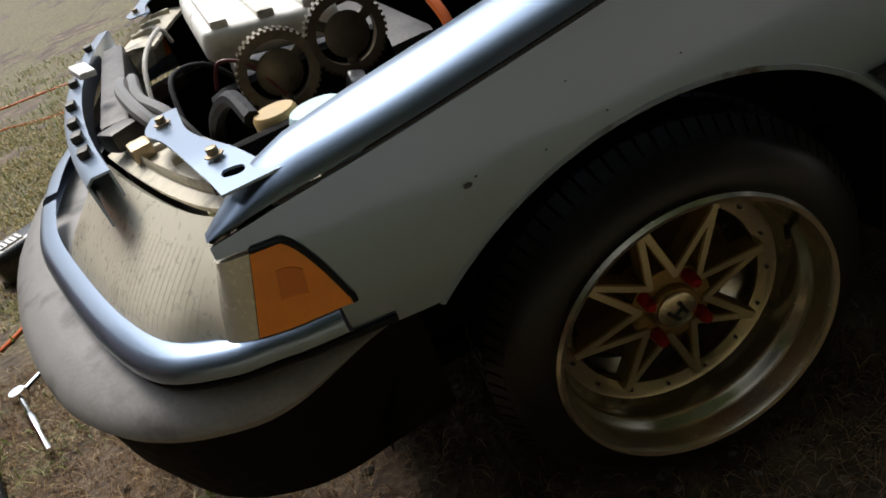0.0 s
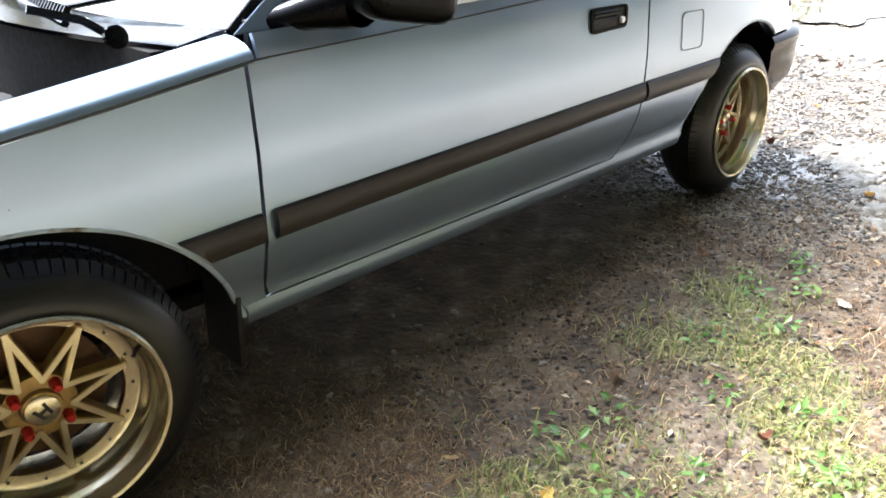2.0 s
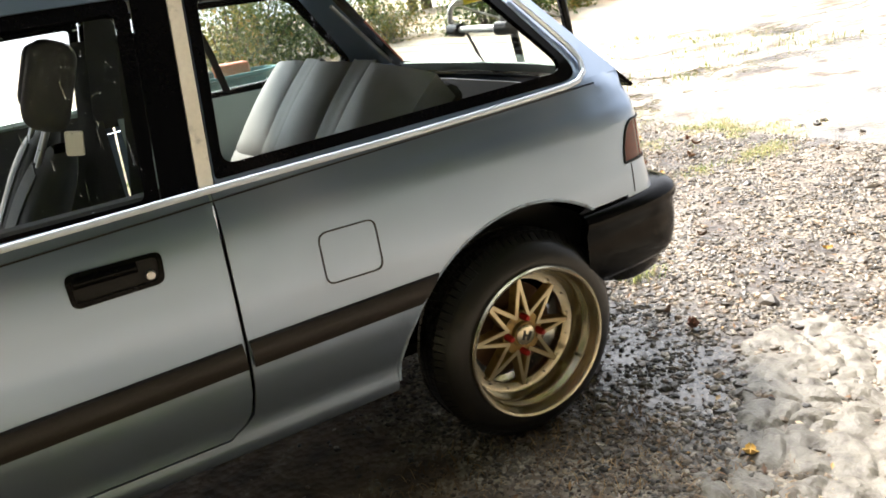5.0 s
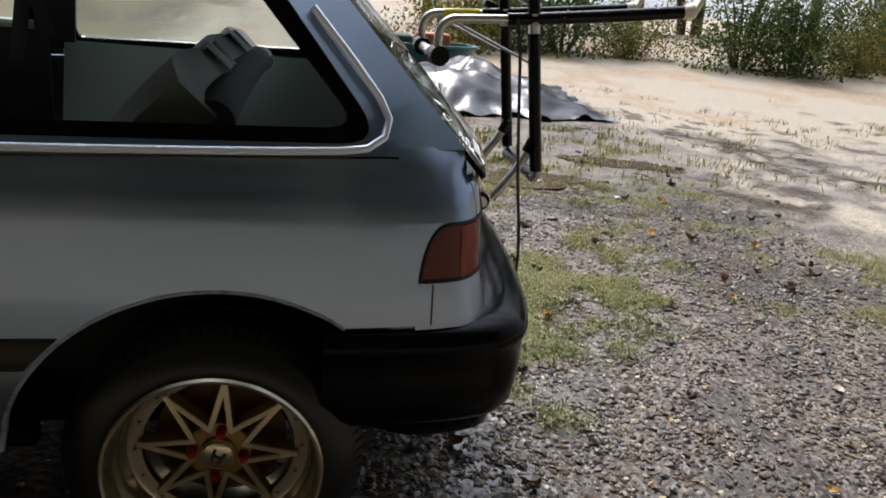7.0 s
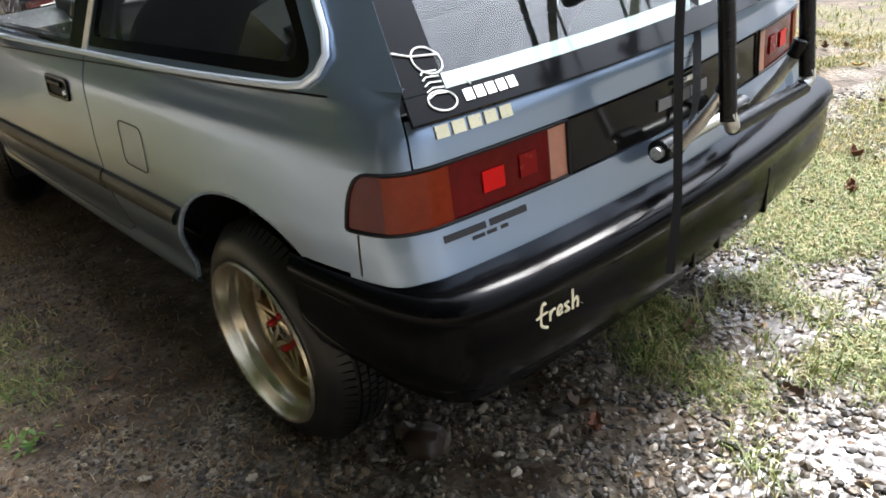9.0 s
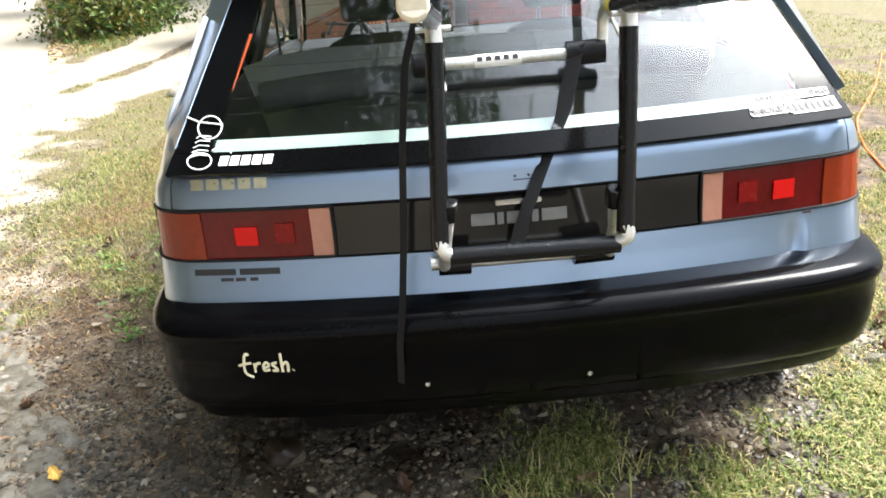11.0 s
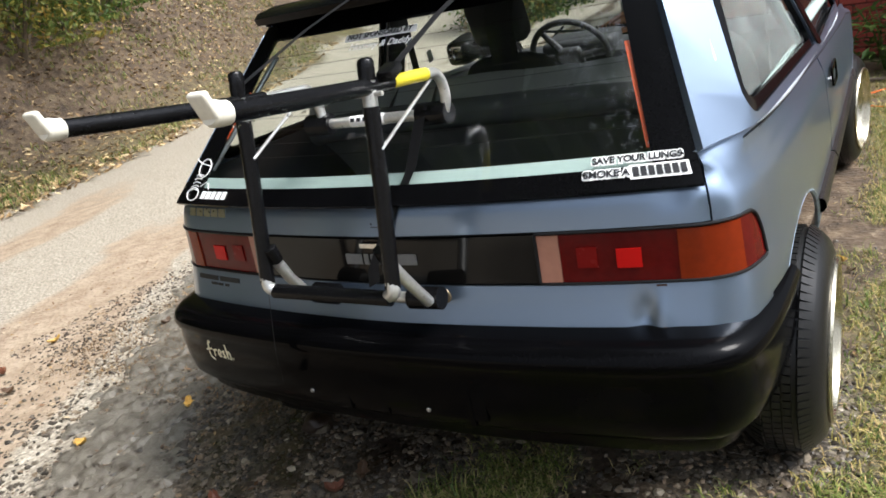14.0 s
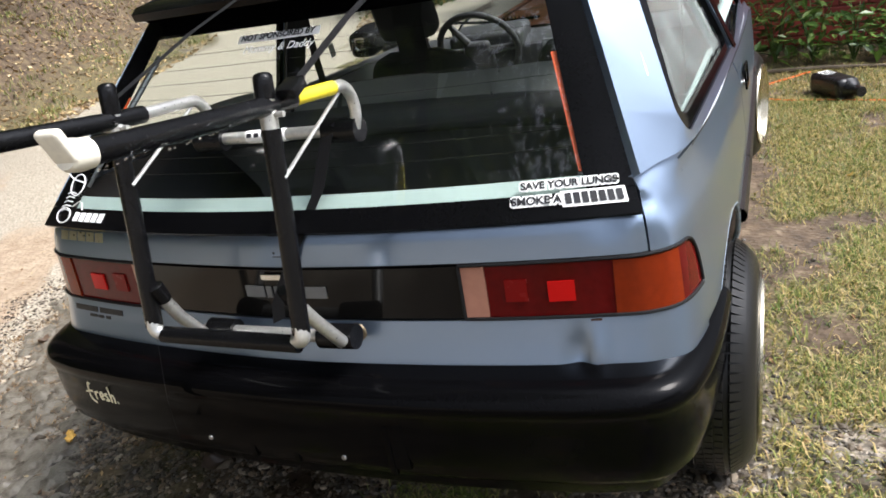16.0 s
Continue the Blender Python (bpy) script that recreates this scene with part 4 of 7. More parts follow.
for x, z in ((-0.324, 0.694), (-0.206, 0.704)):
    gear = part("cam_gear", lathe([(0.034, 0.012), (0.036, 0.02), (0.030, 0.022), (0.0001, 0.022)], 32, pose(x, -0.315, z, 90, 0, 0)), GEAR, engine, "dirty toothed cam gear")
    part("gear_rim", lathe([(0.048, 0.0), (0.048, 0.016), (0.062, 0.018), (0.062, -0.004), (0.048, -0.004)], 40, pose(x, -0.315, z, 90, 0, 0)), GEAR, gear)
    for k in range(3):
        a = 2.1 * k + 0.4
        part("gear_spoke", block(0.03, 0.016, 0.01, 0.002, pose(x, -0.323, z, 90, 0, 0) @ pose(0, 0, 0, 0, 0, math.degrees(a)) @ pose(0.042, 0, 0)), GEAR, gear)
    teeth = bmesh.new()
    for k in range(40):
        box(teeth, pose(x, -0.322, z, 90, 0, 0) @ pose(0, 0, 0, 0, 0, 9 * k) @ pose(0.063, 0, 0), 0.005, 0.005, 0.02)
    part("gear_teeth", teeth, GEAR, gear, smooth=False)
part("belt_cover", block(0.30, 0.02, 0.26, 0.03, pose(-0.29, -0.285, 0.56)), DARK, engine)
part("stay_rod", tube([(-0.335, -0.325, 0.63), (-0.30, -0.52, 0.66)], 0.008, 8), STEEL, car)
part("stay_rod", tube([(-0.225, -0.33, 0.625), (-0.23, -0.44, 0.63), (-0.20, -0.58, 0.69)], 0.011, 8), STEEL, car)
part("knuckle", block(0.03, 0.03, 0.03, 0.008, pose(-0.222, -0.34, 0.632, 30, 20, 0)), STEEL, car)
tank = part("washer_tank", lathe([(0.0001, 0.0), (0.055, 0.0), (0.066, 0.012), (0.066, 0.11), (0.058, 0.128), (0.036, 0.138), (0.0001, 0.138)], 24, pose(-0.372, -0.63, 0.575) @ Matrix.Diagonal((1.15, 0.85, 1, 1))), TANK, car, "yellowed plastic fluid tank")
part("cap", lathe([(0.0001, 0.026), (0.024, 0.026), (0.027, 0.022), (0.027, 0.006), (0.032, 0.004), (0.032, 0.0)], 20, pose(-0.375, -0.628, 0.712)), CAP, tank, "tan screw cap")
part("blue_cap", lathe([(0.0001, 0.012), (0.03, 0.011), (0.036, 0.0), (0.036, -0.05)], 20, pose(-0.335, -0.675, 0.725)), mat("pale_blue_plastic", (0.45, 0.62, 0.66), 0.4), car, "pale blue plastic cap")
part("hose", tube(spline([(-0.40, -0.62, 0.735), (-0.41, -0.52, 0.74), (-0.44, -0.45, 0.70), (-0.46, -0.40, 0.62)], 6), 0.011, 8), RUBBER, car, "black rubber hose")
for pts, r, m in (([(-0.57, -0.02, 0.70), (-0.55, -0.15, 0.735), (-0.545, -0.28, 0.745), (-0.52, -0.40, 0.725), (-0.47, -0.45, 0.66)], 0.011, CABLE),
                  ([(-0.55, -0.02, 0.70), (-0.53, -0.18, 0.74), (-0.525, -0.30, 0.735), (-0.49, -0.41, 0.72), (-0.46, -0.44, 0.64)], 0.009, CABLE),
                  ([(-0.48, -0.43, 0.70), (-0.47, -0.36, 0.755), (-0.42, -0.31, 0.745), (-0.38, -0.31, 0.70)], 0.004, RUBBER),
                  ([(-0.52, -0.30, 0.69), (-0.50, -0.22, 0.76), (-0.46, -0.10, 0.78), (-0.45, -0.02, 0.74)], 0.004, mat("pale_wire", (0.5, 0.47, 0.42), 0.6)),
                  ([(-0.42, -0.30, 0.70), (-0.40, -0.32, 0.74), (-0.36, -0.33, 0.72), (-0.33, -0.34, 0.66)], 0.003, mat("maroon_wire", (0.10, 0.02, 0.02), 0.5)),
                  ([(-0.45, -0.28, 0.56), (-0.40, -0.36, 0.60), (-0.37, -0.42, 0.56), (-0.36, -0.44, 0.46)], 0.022, RUBBER),
                  ([(-0.50, -0.30, 0.60), (-0.44, -0.38, 0.58), (-0.42, -0.44, 0.48)], 0.018, RUBBER)):
    part("hose", tube(spline(pts, 7), r, 8), m, car)
part("connector_block", block(0.05, 0.045, 0.03, 0.006, pose(-0.565, -0.37, 0.715, 0, 0, 30)), ENGINE, car)
part("connector_block", block(0.03, 0.03, 0.025, 0.005, pose(-0.545, -0.44, 0.705, 10, 0, 10)), BRASS, car)
part("wiring_tape", tube(spline([(-0.13, -0.60, 0.62), (-0.12, -0.56, 0.72), (-0.13, -0.50, 0.78)], 6), 0.008, 8), ORANGE, car, "orange cable in the engine bay")
# cowl items by the windscreen
hinge = part("bonnet_hinge", tube([(0.30, -0.63, 0.875), (0.26, -0.62, 0.905), (0.18, -0.60, 0.93)], 0.008, 6), BLACK, car, "black bonnet hinge arm")
part("hinge_disc", lathe([(0.0001, 0.012), (0.010, 0.012), (0.011, 0.006), (0.021, 0.005), (0.021, -0.008), (0.0001, -0.008)], 20, pose(0.30, -0.655, 0.875, 80, 0, 0)), BLACK, hinge)
for k in range(15):
    part("vent_slat", block(0.012, 0.006, 0.03, 0.0, pose(0.275 + 0.002 * k, -0.50 + 0.022 * k, 0.905, 0, 35, 0)), BLACK, car)
part("vent_frame", tube([(0.265, -0.52, 0.89), (0.30, -0.17, 0.905)], 0.008, 6), BLACK, car)
part("wiper_arm", tube([(0.33, -0.35, 0.90), (0.42, -0.50, 0.93), (0.47, -0.62, 0.95)], 0.007, 6), BLACK, car)

# ---- car: doors, mirrors, handles, filler flap ----
for side in (-1, 1):
    door = [o for o in bpy.data.objects if o.name.split(".")[0] == "door"][0 if side < 0 else 1]
    rim = rounded([(1.484, 0.820), (1.662, 0.818), (1.655, 0.755), (1.484, 0.752)], 0.018, 4)
    hole = rounded([(1.494, 0.812), (1.652, 0.810), (1.646, 0.764), (1.493, 0.762)], 0.014, 4)
    handle = part("handle", fill(rim, [hole], lambda x, z: flank(x, z, side, 0.006), 0.006), PLASTIC, door, "black recessed pull handle")
    part("recess", fill(hole, [], lambda x, z: flank(x, z, side, 0.0015)), RUBBER, handle)
    part("grip", sheet(lambda u, v: flank(u, 0.789 + 0.022 * v, side, 0.004 + 0.006 * math.sin(3.14 * v)), lin(1.496, 1.612, 8), lin(0, 1, 5), 0.003), PLASTIC, handle)
    part("lock", lathe([(0.0001, 0.009), (0.008, 0.008), (0.010, 0.0)], 14, Matrix.Translation(flank(1.632, 0.777, side, 0.002)) @ pose(0, 0, 0, 90 if side < 0 else -90, 0, 0)), STEEL, handle, "steel key lock")
    if side > 0:
        continue
    # mirror, on the left door only: a bowed housing on a neck that grows out of the sail plate
    bm = block(0.195, 0.15, 0.142, 0.048, pose(0.712, side * 0.955, 0.945, 0, 3, side * 5), 4)
    for v in bm.verts:
        k = min(max((v.co.x - 0.615) / 0.195, 0), 1)
        v.co.z += (0.010 - 0.028 * k) if v.co.z > 0.945 else 0.022 * (1 - k) ** 2
        v.co.y -= side * 0.020 * (1 - k) ** 2 * (1 if abs(v.co.y) > 0.955 else 0)
    mirror = part("door_mirror", bm, PLASTIC, door, "black plastic door mirror")

    def neck(a, v):
        c0, c1 = Vector((0.600, side * 0.775, 0.897)), Vector((0.672, side * 0.905, 0.925))
        c = c0.lerp(c1, v)
        rx, rz = 0.068 - 0.020 * v, 0.030 + 0.022 * v
        return c + Vector((rx * math.cos(a), 0, rz * math.sin(a) + 0.25 * rx * math.cos(a)))
    part("mirror_foot", sheet(neck, lin(0, 2 * math.pi, 21)[:-1], lin(0, 1, 6), 0, True), PLASTIC, mirror)
    part("mirror_sail", fill(rounded([(0.535, 0.882), (0.730, 0.893), (0.765, 1.005), (0.740, 1.022)], [0.01, 0.01, 0.02, 0.02], 3), [], lambda x, z: slant(x, z, side, 0.004), 0.010), PLASTIC, mirror)
    part("mirror_glass", block(0.004, 0.075, 0.065, 0.02, pose(0.8085, side * 0.955, 0.945, 0, 3, side * 5)), mat("mirror_silver", (0.8, 0.8, 0.8), 0.03, 1.0, 0, bump=0), mirror)
    flap = rounded([(1.974, 0.760), (2.112, 0.759), (2.111, 0.639), (1.972, 0.642)], 0.022, 5)
    inner = [(x + (2.042 - x) * 0.045, z + (0.70 - z) * 0.05) for x, z in flap]
    part("filler_gap", fill(flap, [inner], lambda x, z: flank(x, z, side, 0.0022), 0.001), PIN, car, "thin gap round the fuel filler flap")

# ---- car: interior ----
def seat(y):
    """A front bucket seat with bolsters and a head restraint."""
    s = new("front_seat")
    s.parent = car
    s["label"] = "grey cloth front seat with dark bolsters"

    def back(a, v):
        h = 0.60 * v
        k = math.sqrt(max(1 - (max(v - 0.72, 0) / 0.285) ** 2, 0))
        wide, deep = 0.262 * (1 - 0.16 * v) * (0.35 + 0.65 * k), 0.070 * (0.25 + 0.75 * k)
        c, q = math.cos(a), math.sin(a)
        side_, fore = math.copysign(abs(c) ** 0.7, c), math.copysign(abs(q) ** 0.7, q)
        hollow = 0.028 * (1 - abs(side_) ** 2) * (fore < 0) * (1 - 0.5 * v)
        return Vector((1.225 + 0.53 * h + 0.015 * v * v + deep * fore + hollow, y + wide * side_, 0.42 + h * 0.945 + 0.012 * k))
    part("backrest", sheet(back, lin(0, 2 * math.pi, 41), lin(0, 1, 20), 0), CLOTH_DARK, s, "dark grey rounded seat back")
    part("seat_centre", sheet(lambda u, v: back(-math.pi / 2 + u, v) + Vector((-0.003, 0, 0.001)), lin(-0.75, 0.75, 13), lin(0.05, 0.93, 14), 0.002), CLOTH, s, "paler grey cloth centre")
    part("cushion", block(0.50, 0.49, 0.14, 0.05, pose(0.99, y, 0.46, 0, -6, 0), 3), CLOTH, s)
    rest = part("headrest", block(0.10, 0.235, 0.205, 0.047, pose(1.575, y, 1.135, 0, 22, 0), 5), CLOTH_DARK, s, "dark grey head restraint")
    for k in (-1, 1):
        part("headrest_post", tube([(1.55, y + k * 0.05, 1.05), (1.50, y + k * 0.05, 0.96)], 0.006, 8), STEEL, rest)
    return s


seat(-0.325), seat(0.36)
bench = new("rear_bench")
bench.parent = car
bench["label"] = "grey vinyl rear bench seat with stitched panels"


def bench_back(y, v):
    groove = 0.018 * (math.exp(-((abs(y) - 0.30) / 0.018) ** 2) + math.exp(-((abs(y) - 0.14) / 0.018) ** 2) + math.exp(-((v - 0.42) / 0.03) ** 2) * (0.3 > abs(abs(y) - 0.40) and abs(y) > 0.14))
    return Vector((2.12 + 0.30 * v + 0.05 * v ** 4 + groove - 0.02 * math.cos(abs(y) * 14), y, 0.50 + 0.475 * v - 0.03 * abs(y / 0.62) ** 6 * v))


part("bench_back", sheet(bench_back, lin(-0.62, 0.62, 72), lin(0, 1, 26), 0.10), mat("grey_vinyl_bench", (0.19, 0.195, 0.185), 0.5, 0, 0.12, 8.0, 120.0, 0.12), bench, angle=60)
part("bench_roll", tube([(2.475, y, 0.955 - 0.02 * abs(y / 0.6) ** 4) for y in lin(-0.60, 0.60, 24)], 0.042, 12), CLOTH_DARK, bench, "rolled top of the rear seat back")
part("bench_cushion", block(0.46, 1.2, 0.16, 0.05, pose(1.94, 0, 0.47, 0, -6, 0), 3), CLOTH, bench)
for y in (-0.56, 0.56):
    part("release_knob", lathe([(0.006, 0.0), (0.006, 0.02), (0.011, 0.024), (0.011, 0.034), (0.0001, 0.036)], 12, pose(2.41, y, 0.965)), STEEL, bench, "small seat release knob")
dash = part("dashboard", sheet(lambda y, v: Vector((0.44 + v[0], y, v[1])), lin(-0.72, 0.72, 20), [(0.0, 0.865), (0.12, 0.885), (0.26, 0.875), (0.31, 0.84), (0.33, 0.76), (0.30, 0.66), (0.22, 0.55), (0.1, 0.5)], 0.01), VINYL, car, "dark grey dashboard")
part("binnacle", block(0.20, 0.36, 0.09, 0.03, pose(0.70, -0.31, 0.885, 0, 8, 0), 3), VINYL, dash)
part("vent", block(0.01, 0.20, 0.06, 0.004, pose(0.775, 0.06, 0.83, 0, -8, 0)), mat("grey_vent", (0.2, 0.21, 0.21), 0.5), dash)
wheel_m = pose(0.88, -0.31, 0.865, 0, -62, 0)
steer = part("steering_wheel", tube([wheel_m @ Vector((0.185 * math.cos(a), 0.185 * math.sin(a), 0)) for a in lin(0, 2 * math.pi, 41)], 0.015, 10, caps=False), VINYL, car, "black steering wheel")
part("wheel_boss", block(0.14, 0.13, 0.05, 0.025, wheel_m @ pose(-0.02, 0, -0.02), 3), VINYL, steer)
for a in (0.0, math.pi, -2.2, 2.2):
    part("wheel_spoke", tube([wheel_m @ Vector((0.06 * math.cos(a + 1.57), 0.06 * math.sin(a + 1.57), -0.02)), wheel_m @ Vector((0.18 * math.cos(a + 1.57), 0.18 * math.sin(a + 1.57), 0))], [0.02, 0.012], 8), VINYL, steer)
part("wheel_emblem", block(0.022, 0.022, 0.004, 0.004, wheel_m @ pose(-0.01, 0, 0.008)), STEEL, steer)
part("column", tube([(0.87, -0.31, 0.845), (0.72, -0.31, 0.77)], 0.035, 10), VINYL, steer)
TEAL_IN = mat("pale_green_grey_inner_trim", (0.34, 0.42, 0.39), 0.6, 0, 0.1, 8.0, 100.0, 0.1)
for side in (-1, 1):
    part("door_card", sheet(lambda u, v: Vector((0.50 + 1.25 * u, side * (0.735 + 0.03 * v), 0.34 + (0.62 if side > 0 else 0.55) * v)), lin(0, 1, 14), lin(0, 1, 8), 0.015), VINYL, car, "dark door card")
    part("door_top", tube([(x, side * 0.772, (0.955 if side > 0 else 0.885) + 0.018 * (x - 0.6)) for x in lin(0.6, 1.74, 12)], 0.018, 8), TEAL_IN if side > 0 else VINYL, car)
    part("side_trim", sheet(lambda u, v: Vector((1.80 + 1.05 * u, side * (0.62 + 0.145 * v - 0.02 * u), 0.40 + 0.53 * v)), lin(0, 1, 10), lin(0, 1, 6), 0.012), TEAL_IN if side > 0 else VINYL, car, "rear side trim panel")
    part("belt_strap", ribbon([(1.735, side * 0.655, 1.22), (1.70, side * 0.665, 1.02), (1.66, side * 0.67, 0.80), (1.62, side * 0.66, 0.45)], (1, 0, 0), 0.05), CLOTH_DARK, car, "black seat belt")
    part("belt_tongue", block(0.035, 0.008, 0.05, 0.006, pose(1.58, side * 0.66, 1.03, 0, 10, 0)), mat("white_buckle", (0.6, 0.6, 0.57), 0.4, 0, 0.05), car, "pale belt buckle tongue")
    part("pillar_trim", fill([(1.70, 0.90), (1.77, 1.29), (1.90, 1.29), (1.83, 0.90)], [], lambda x, z: slant(x, z, side, -0.045), 0.01), VINYL, car)
    part("strut", tube([rear_glass(side * 0.93, 0.97, -0.03), rear_glass(side * 0.93, 1.24, -0.05)], 0.008, 8), mat("grey_gas_strut", (0.35, 0.36, 0.36), 0.35, 0.6), tailgate, "grey gas strut")
    part("red_trim", sheet(lambda u, v: rear_glass(side * (0.905 - 0.02 * v - (0.030 - 0.012 * v) * (1.0 if side > 0 else 0.5) * u), 0.950 + 0.185 * v, -0.006), lin(0, 1, 3), lin(0, 1, 8), 0.003), mat("red_orange_strip", (0.50, 0.075, 0.018), 0.5), tailgate, "red-orange strip inside the rear screen")
part("headlining", sheet(lambda u, v: roof(u, v * 0.94) - Vector((0, 0, 0.03)), lin(1.12, 2.55, 12), lin(-1, 1, 13), 0.004), mat("grey_headlining", (0.22, 0.22, 0.21), 0.9), car)
part("inner_sill_trim", sheet(lambda y, v: rear_glass(y * 0.90, 0.912 + 0.034 * v, -0.012), lin(-1, 1, 30), lin(0, 1, 4), 0.006), TEAL_IN, tailgate, "pale green inner edge of the tailgate")
part("load_floor", block(0.55, 1.25, 0.03, 0.008, pose(2.75, 0, 0.60)), VINYL, car, "dark load floor")
part("load_back", sheet(lambda y, v: Vector((2.96 - 0.03 * y * y, y * 0.70, 0.45 + 0.43 * v)), lin(-1, 1, 14), lin(0, 1, 4), 0.01), VINYL, car)
bm = block(0.20, 0.17, 0.13, 0.05, pose(2.72, -0.30, 0.69, 10, 5, 30), 3)
for v in bm.verts:
    v.co += 0.02 * noise.noise_vector(v.co * 14)
part("carrier_bag", bm, mat("crumpled_white_bag", (0.55, 0.53, 0.48), 0.5, 0, 0.2, 14.0, 60.0, 0.4), car, "crumpled pale bag in the load space")
bm = block(0.24, 0.22, 0.14, 0.05, pose(0.98, -0.36, 0.60, 5, 0, 20), 4)
bmesh.ops.subdivide_edges(bm, edges=bm.edges[:], cuts=1)
for v in bm.verts:
    v.co += 0.04 * noise.noise_vector(v.co * 11)
part("plastic_bag", bm, mat("white_thin_plastic", (0.75, 0.75, 0.73), 0.35, 0, 0.1, 14.0, 60.0, 0.5), car, "crumpled white plastic bag on the seat")
bm = tube([(2.60, -0.38, 0.66), (2.62, -0.10, 0.68), (2.60, 0.1, 0.66)], [0.05, 0.07, 0.05], 10)
part("tool_roll", bm, CLOTH_DARK, car)
part("hanging_belt", ribbon([(1.95, -0.10, 1.31), (2.0, -0.12, 1.15), (2.03, -0.10, 1.02)], (0, 1, 0), 0.10, 0.02), CLOTH_DARK, car, "dark bundled belt hanging from the roof")
part("room_mirror", block(0.03, 0.22, 0.06, 0.02, pose(1.02, 0, 1.22)), VINYL, car)

# ---- car: badges, stickers, dents, number-plate recess ----
GILT = mat("worn_gilt_badge", (0.55, 0.50, 0.33), 0.3, 0.8, 0.15)
face_m = lambda y, z, out: Matrix.Translation(skin(TE - abs(y) * 1.004, z, -1 if y < 0 else 1, out)) @ pose(0, 0, 0, 90, 0, 90)
t_of_y = lambda y: TE - abs(y)


def tail_bar(y0, y1, z0, z1, out=0.003, n=4):
    return sheet(lambda y, v: skin(TE - abs(y) * 1.005, z0 + (z1 - z0) * v, -1 if y < 0 else 1, out), lin(y0, y1, n), (0, 1), 0.003)


part("panel_seam", sheet(lambda u, v: flank(2.9 + 0.003 * u, 0.608 + 0.08 * v, -1, 0.0015), (0, 1), (0, 0.5, 1), 0.001), PIN, car)
for k in range(5):
    y0 = -0.678 + 0.0345 * k
    part("badge_bar", tail_bar(y0, y0 + 0.0265, 0.848, 0.869, 0.005), GILT, tailgate, "worn gilt maker's badge, drawn as plain bars")
for k, w in enumerate((0.048, 0.013, 0.046, 0.013, 0.052)):
    y0 = -0.100 + (0, 0.054, 0.074, 0.126, 0.146)[k]
    part("model_bar", tail_bar(y0, y0 + w, 0.739, 0.764, 0.0), mat("dim_grey_print", (0.13, 0.13, 0.125), 0.4), tailgate, "dim grey model name, drawn as plain bars")
for y0, y1, z0, z1 in ((-0.697, -0.606, 0.663, 0.676), (-0.597, -0.509, 0.663, 0.676), (-0.640, -0.612, 0.650, 0.657), (-0.607, -0.585, 0.650, 0.657), (-0.575, -0.558, 0.650, 0.657)):
    part("dealer_bar", tail_bar(y0, y1, z0, z1, 0.0015), PIN, car, "dark dealer lettering, drawn as plain bars")
part("emblem_scar", tail_bar(-0.018, 0.038, 0.871, 0.873, 0.001), PIN, tailgate)
part("emblem_scar", tail_bar(-0.010, 0.028, 0.829, 0.831, 0.001), PIN, tailgate)
for y in (-0.006, 0.022):
    part("emblem_hole", lathe([(0.0001, 0.0012), (0.003, 0.001)], 8, face_m(y, 0.838, 0.001)), PIN, tailgate)
part("chrome_tag", tail_bar(-0.048, 0.045, 0.781, 0.792, 0.004), mat("chrome_tag_metal", (0.7, 0.7, 0.66), 0.2, 0.9), tailgate, "small worn chrome tag")
part("tailgate_lock", lathe([(0.0001, 0.008), (0.012, 0.008), (0.013, 0.004), (0.019, 0.003), (0.021, 0.0)], 20, face_m(0.155, 0.668, 0.0)), BRASS, car, "round tailgate lock in a dark ring")
RUST = mat("rust_stain", (0.055, 0.022, 0.009), 0.8, 0, 0.4, 60.0, 200.0, 0.3)
part("rust_streak", tail_bar(0.55, 0.632, 0.590, 0.5935, 0.003, 8), RUST, car, "rust along the panel edge")
part("rust_streak", tail_bar(0.631, 0.6355, 0.592, 0.606, 0.004, 3), RUST, car)
part("rust_streak", tail_bar(0.620, 0.640, 0.6845, 0.6885, 0.0015, 4), RUST, car)


def glass_letters(text, size, y, z, m, name, label, shear=0.0, out=0.004, tilt=0, offset=0.0):
    yn = y / HW(z)
    p = rear_glass(yn, z, out)
    right = (rear_glass(yn + 0.02, z, out) - rear_glass(yn - 0.02, z, out)).normalized()
    up = (rear_glass(yn, z + 0.02, out) - rear_glass(yn, z - 0.02, out)).normalized()
    nrm = right.cross(up)
    up = nrm.cross(right)
    mm = Matrix.Translation(p) @ Matrix((right, up, nrm)).transposed().to_4x4() @ pose(0, 0, 0, 0, 0, tilt)
    return letters(text, size, m, tailgate, mm, name, label, 0.0004, "CENTER", shear, offset)


def glass_patch(y0, y1, z0, z1, m, name, label, out=0.0025, n=10):
    return part(name, sheet(lambda y, v: rear_glass(y / HW(z0), z0 + (z1 - z0) * v, out), lin(y0, y1, n), lin(0, 1, 3), 0.0006), m, tailgate, label)


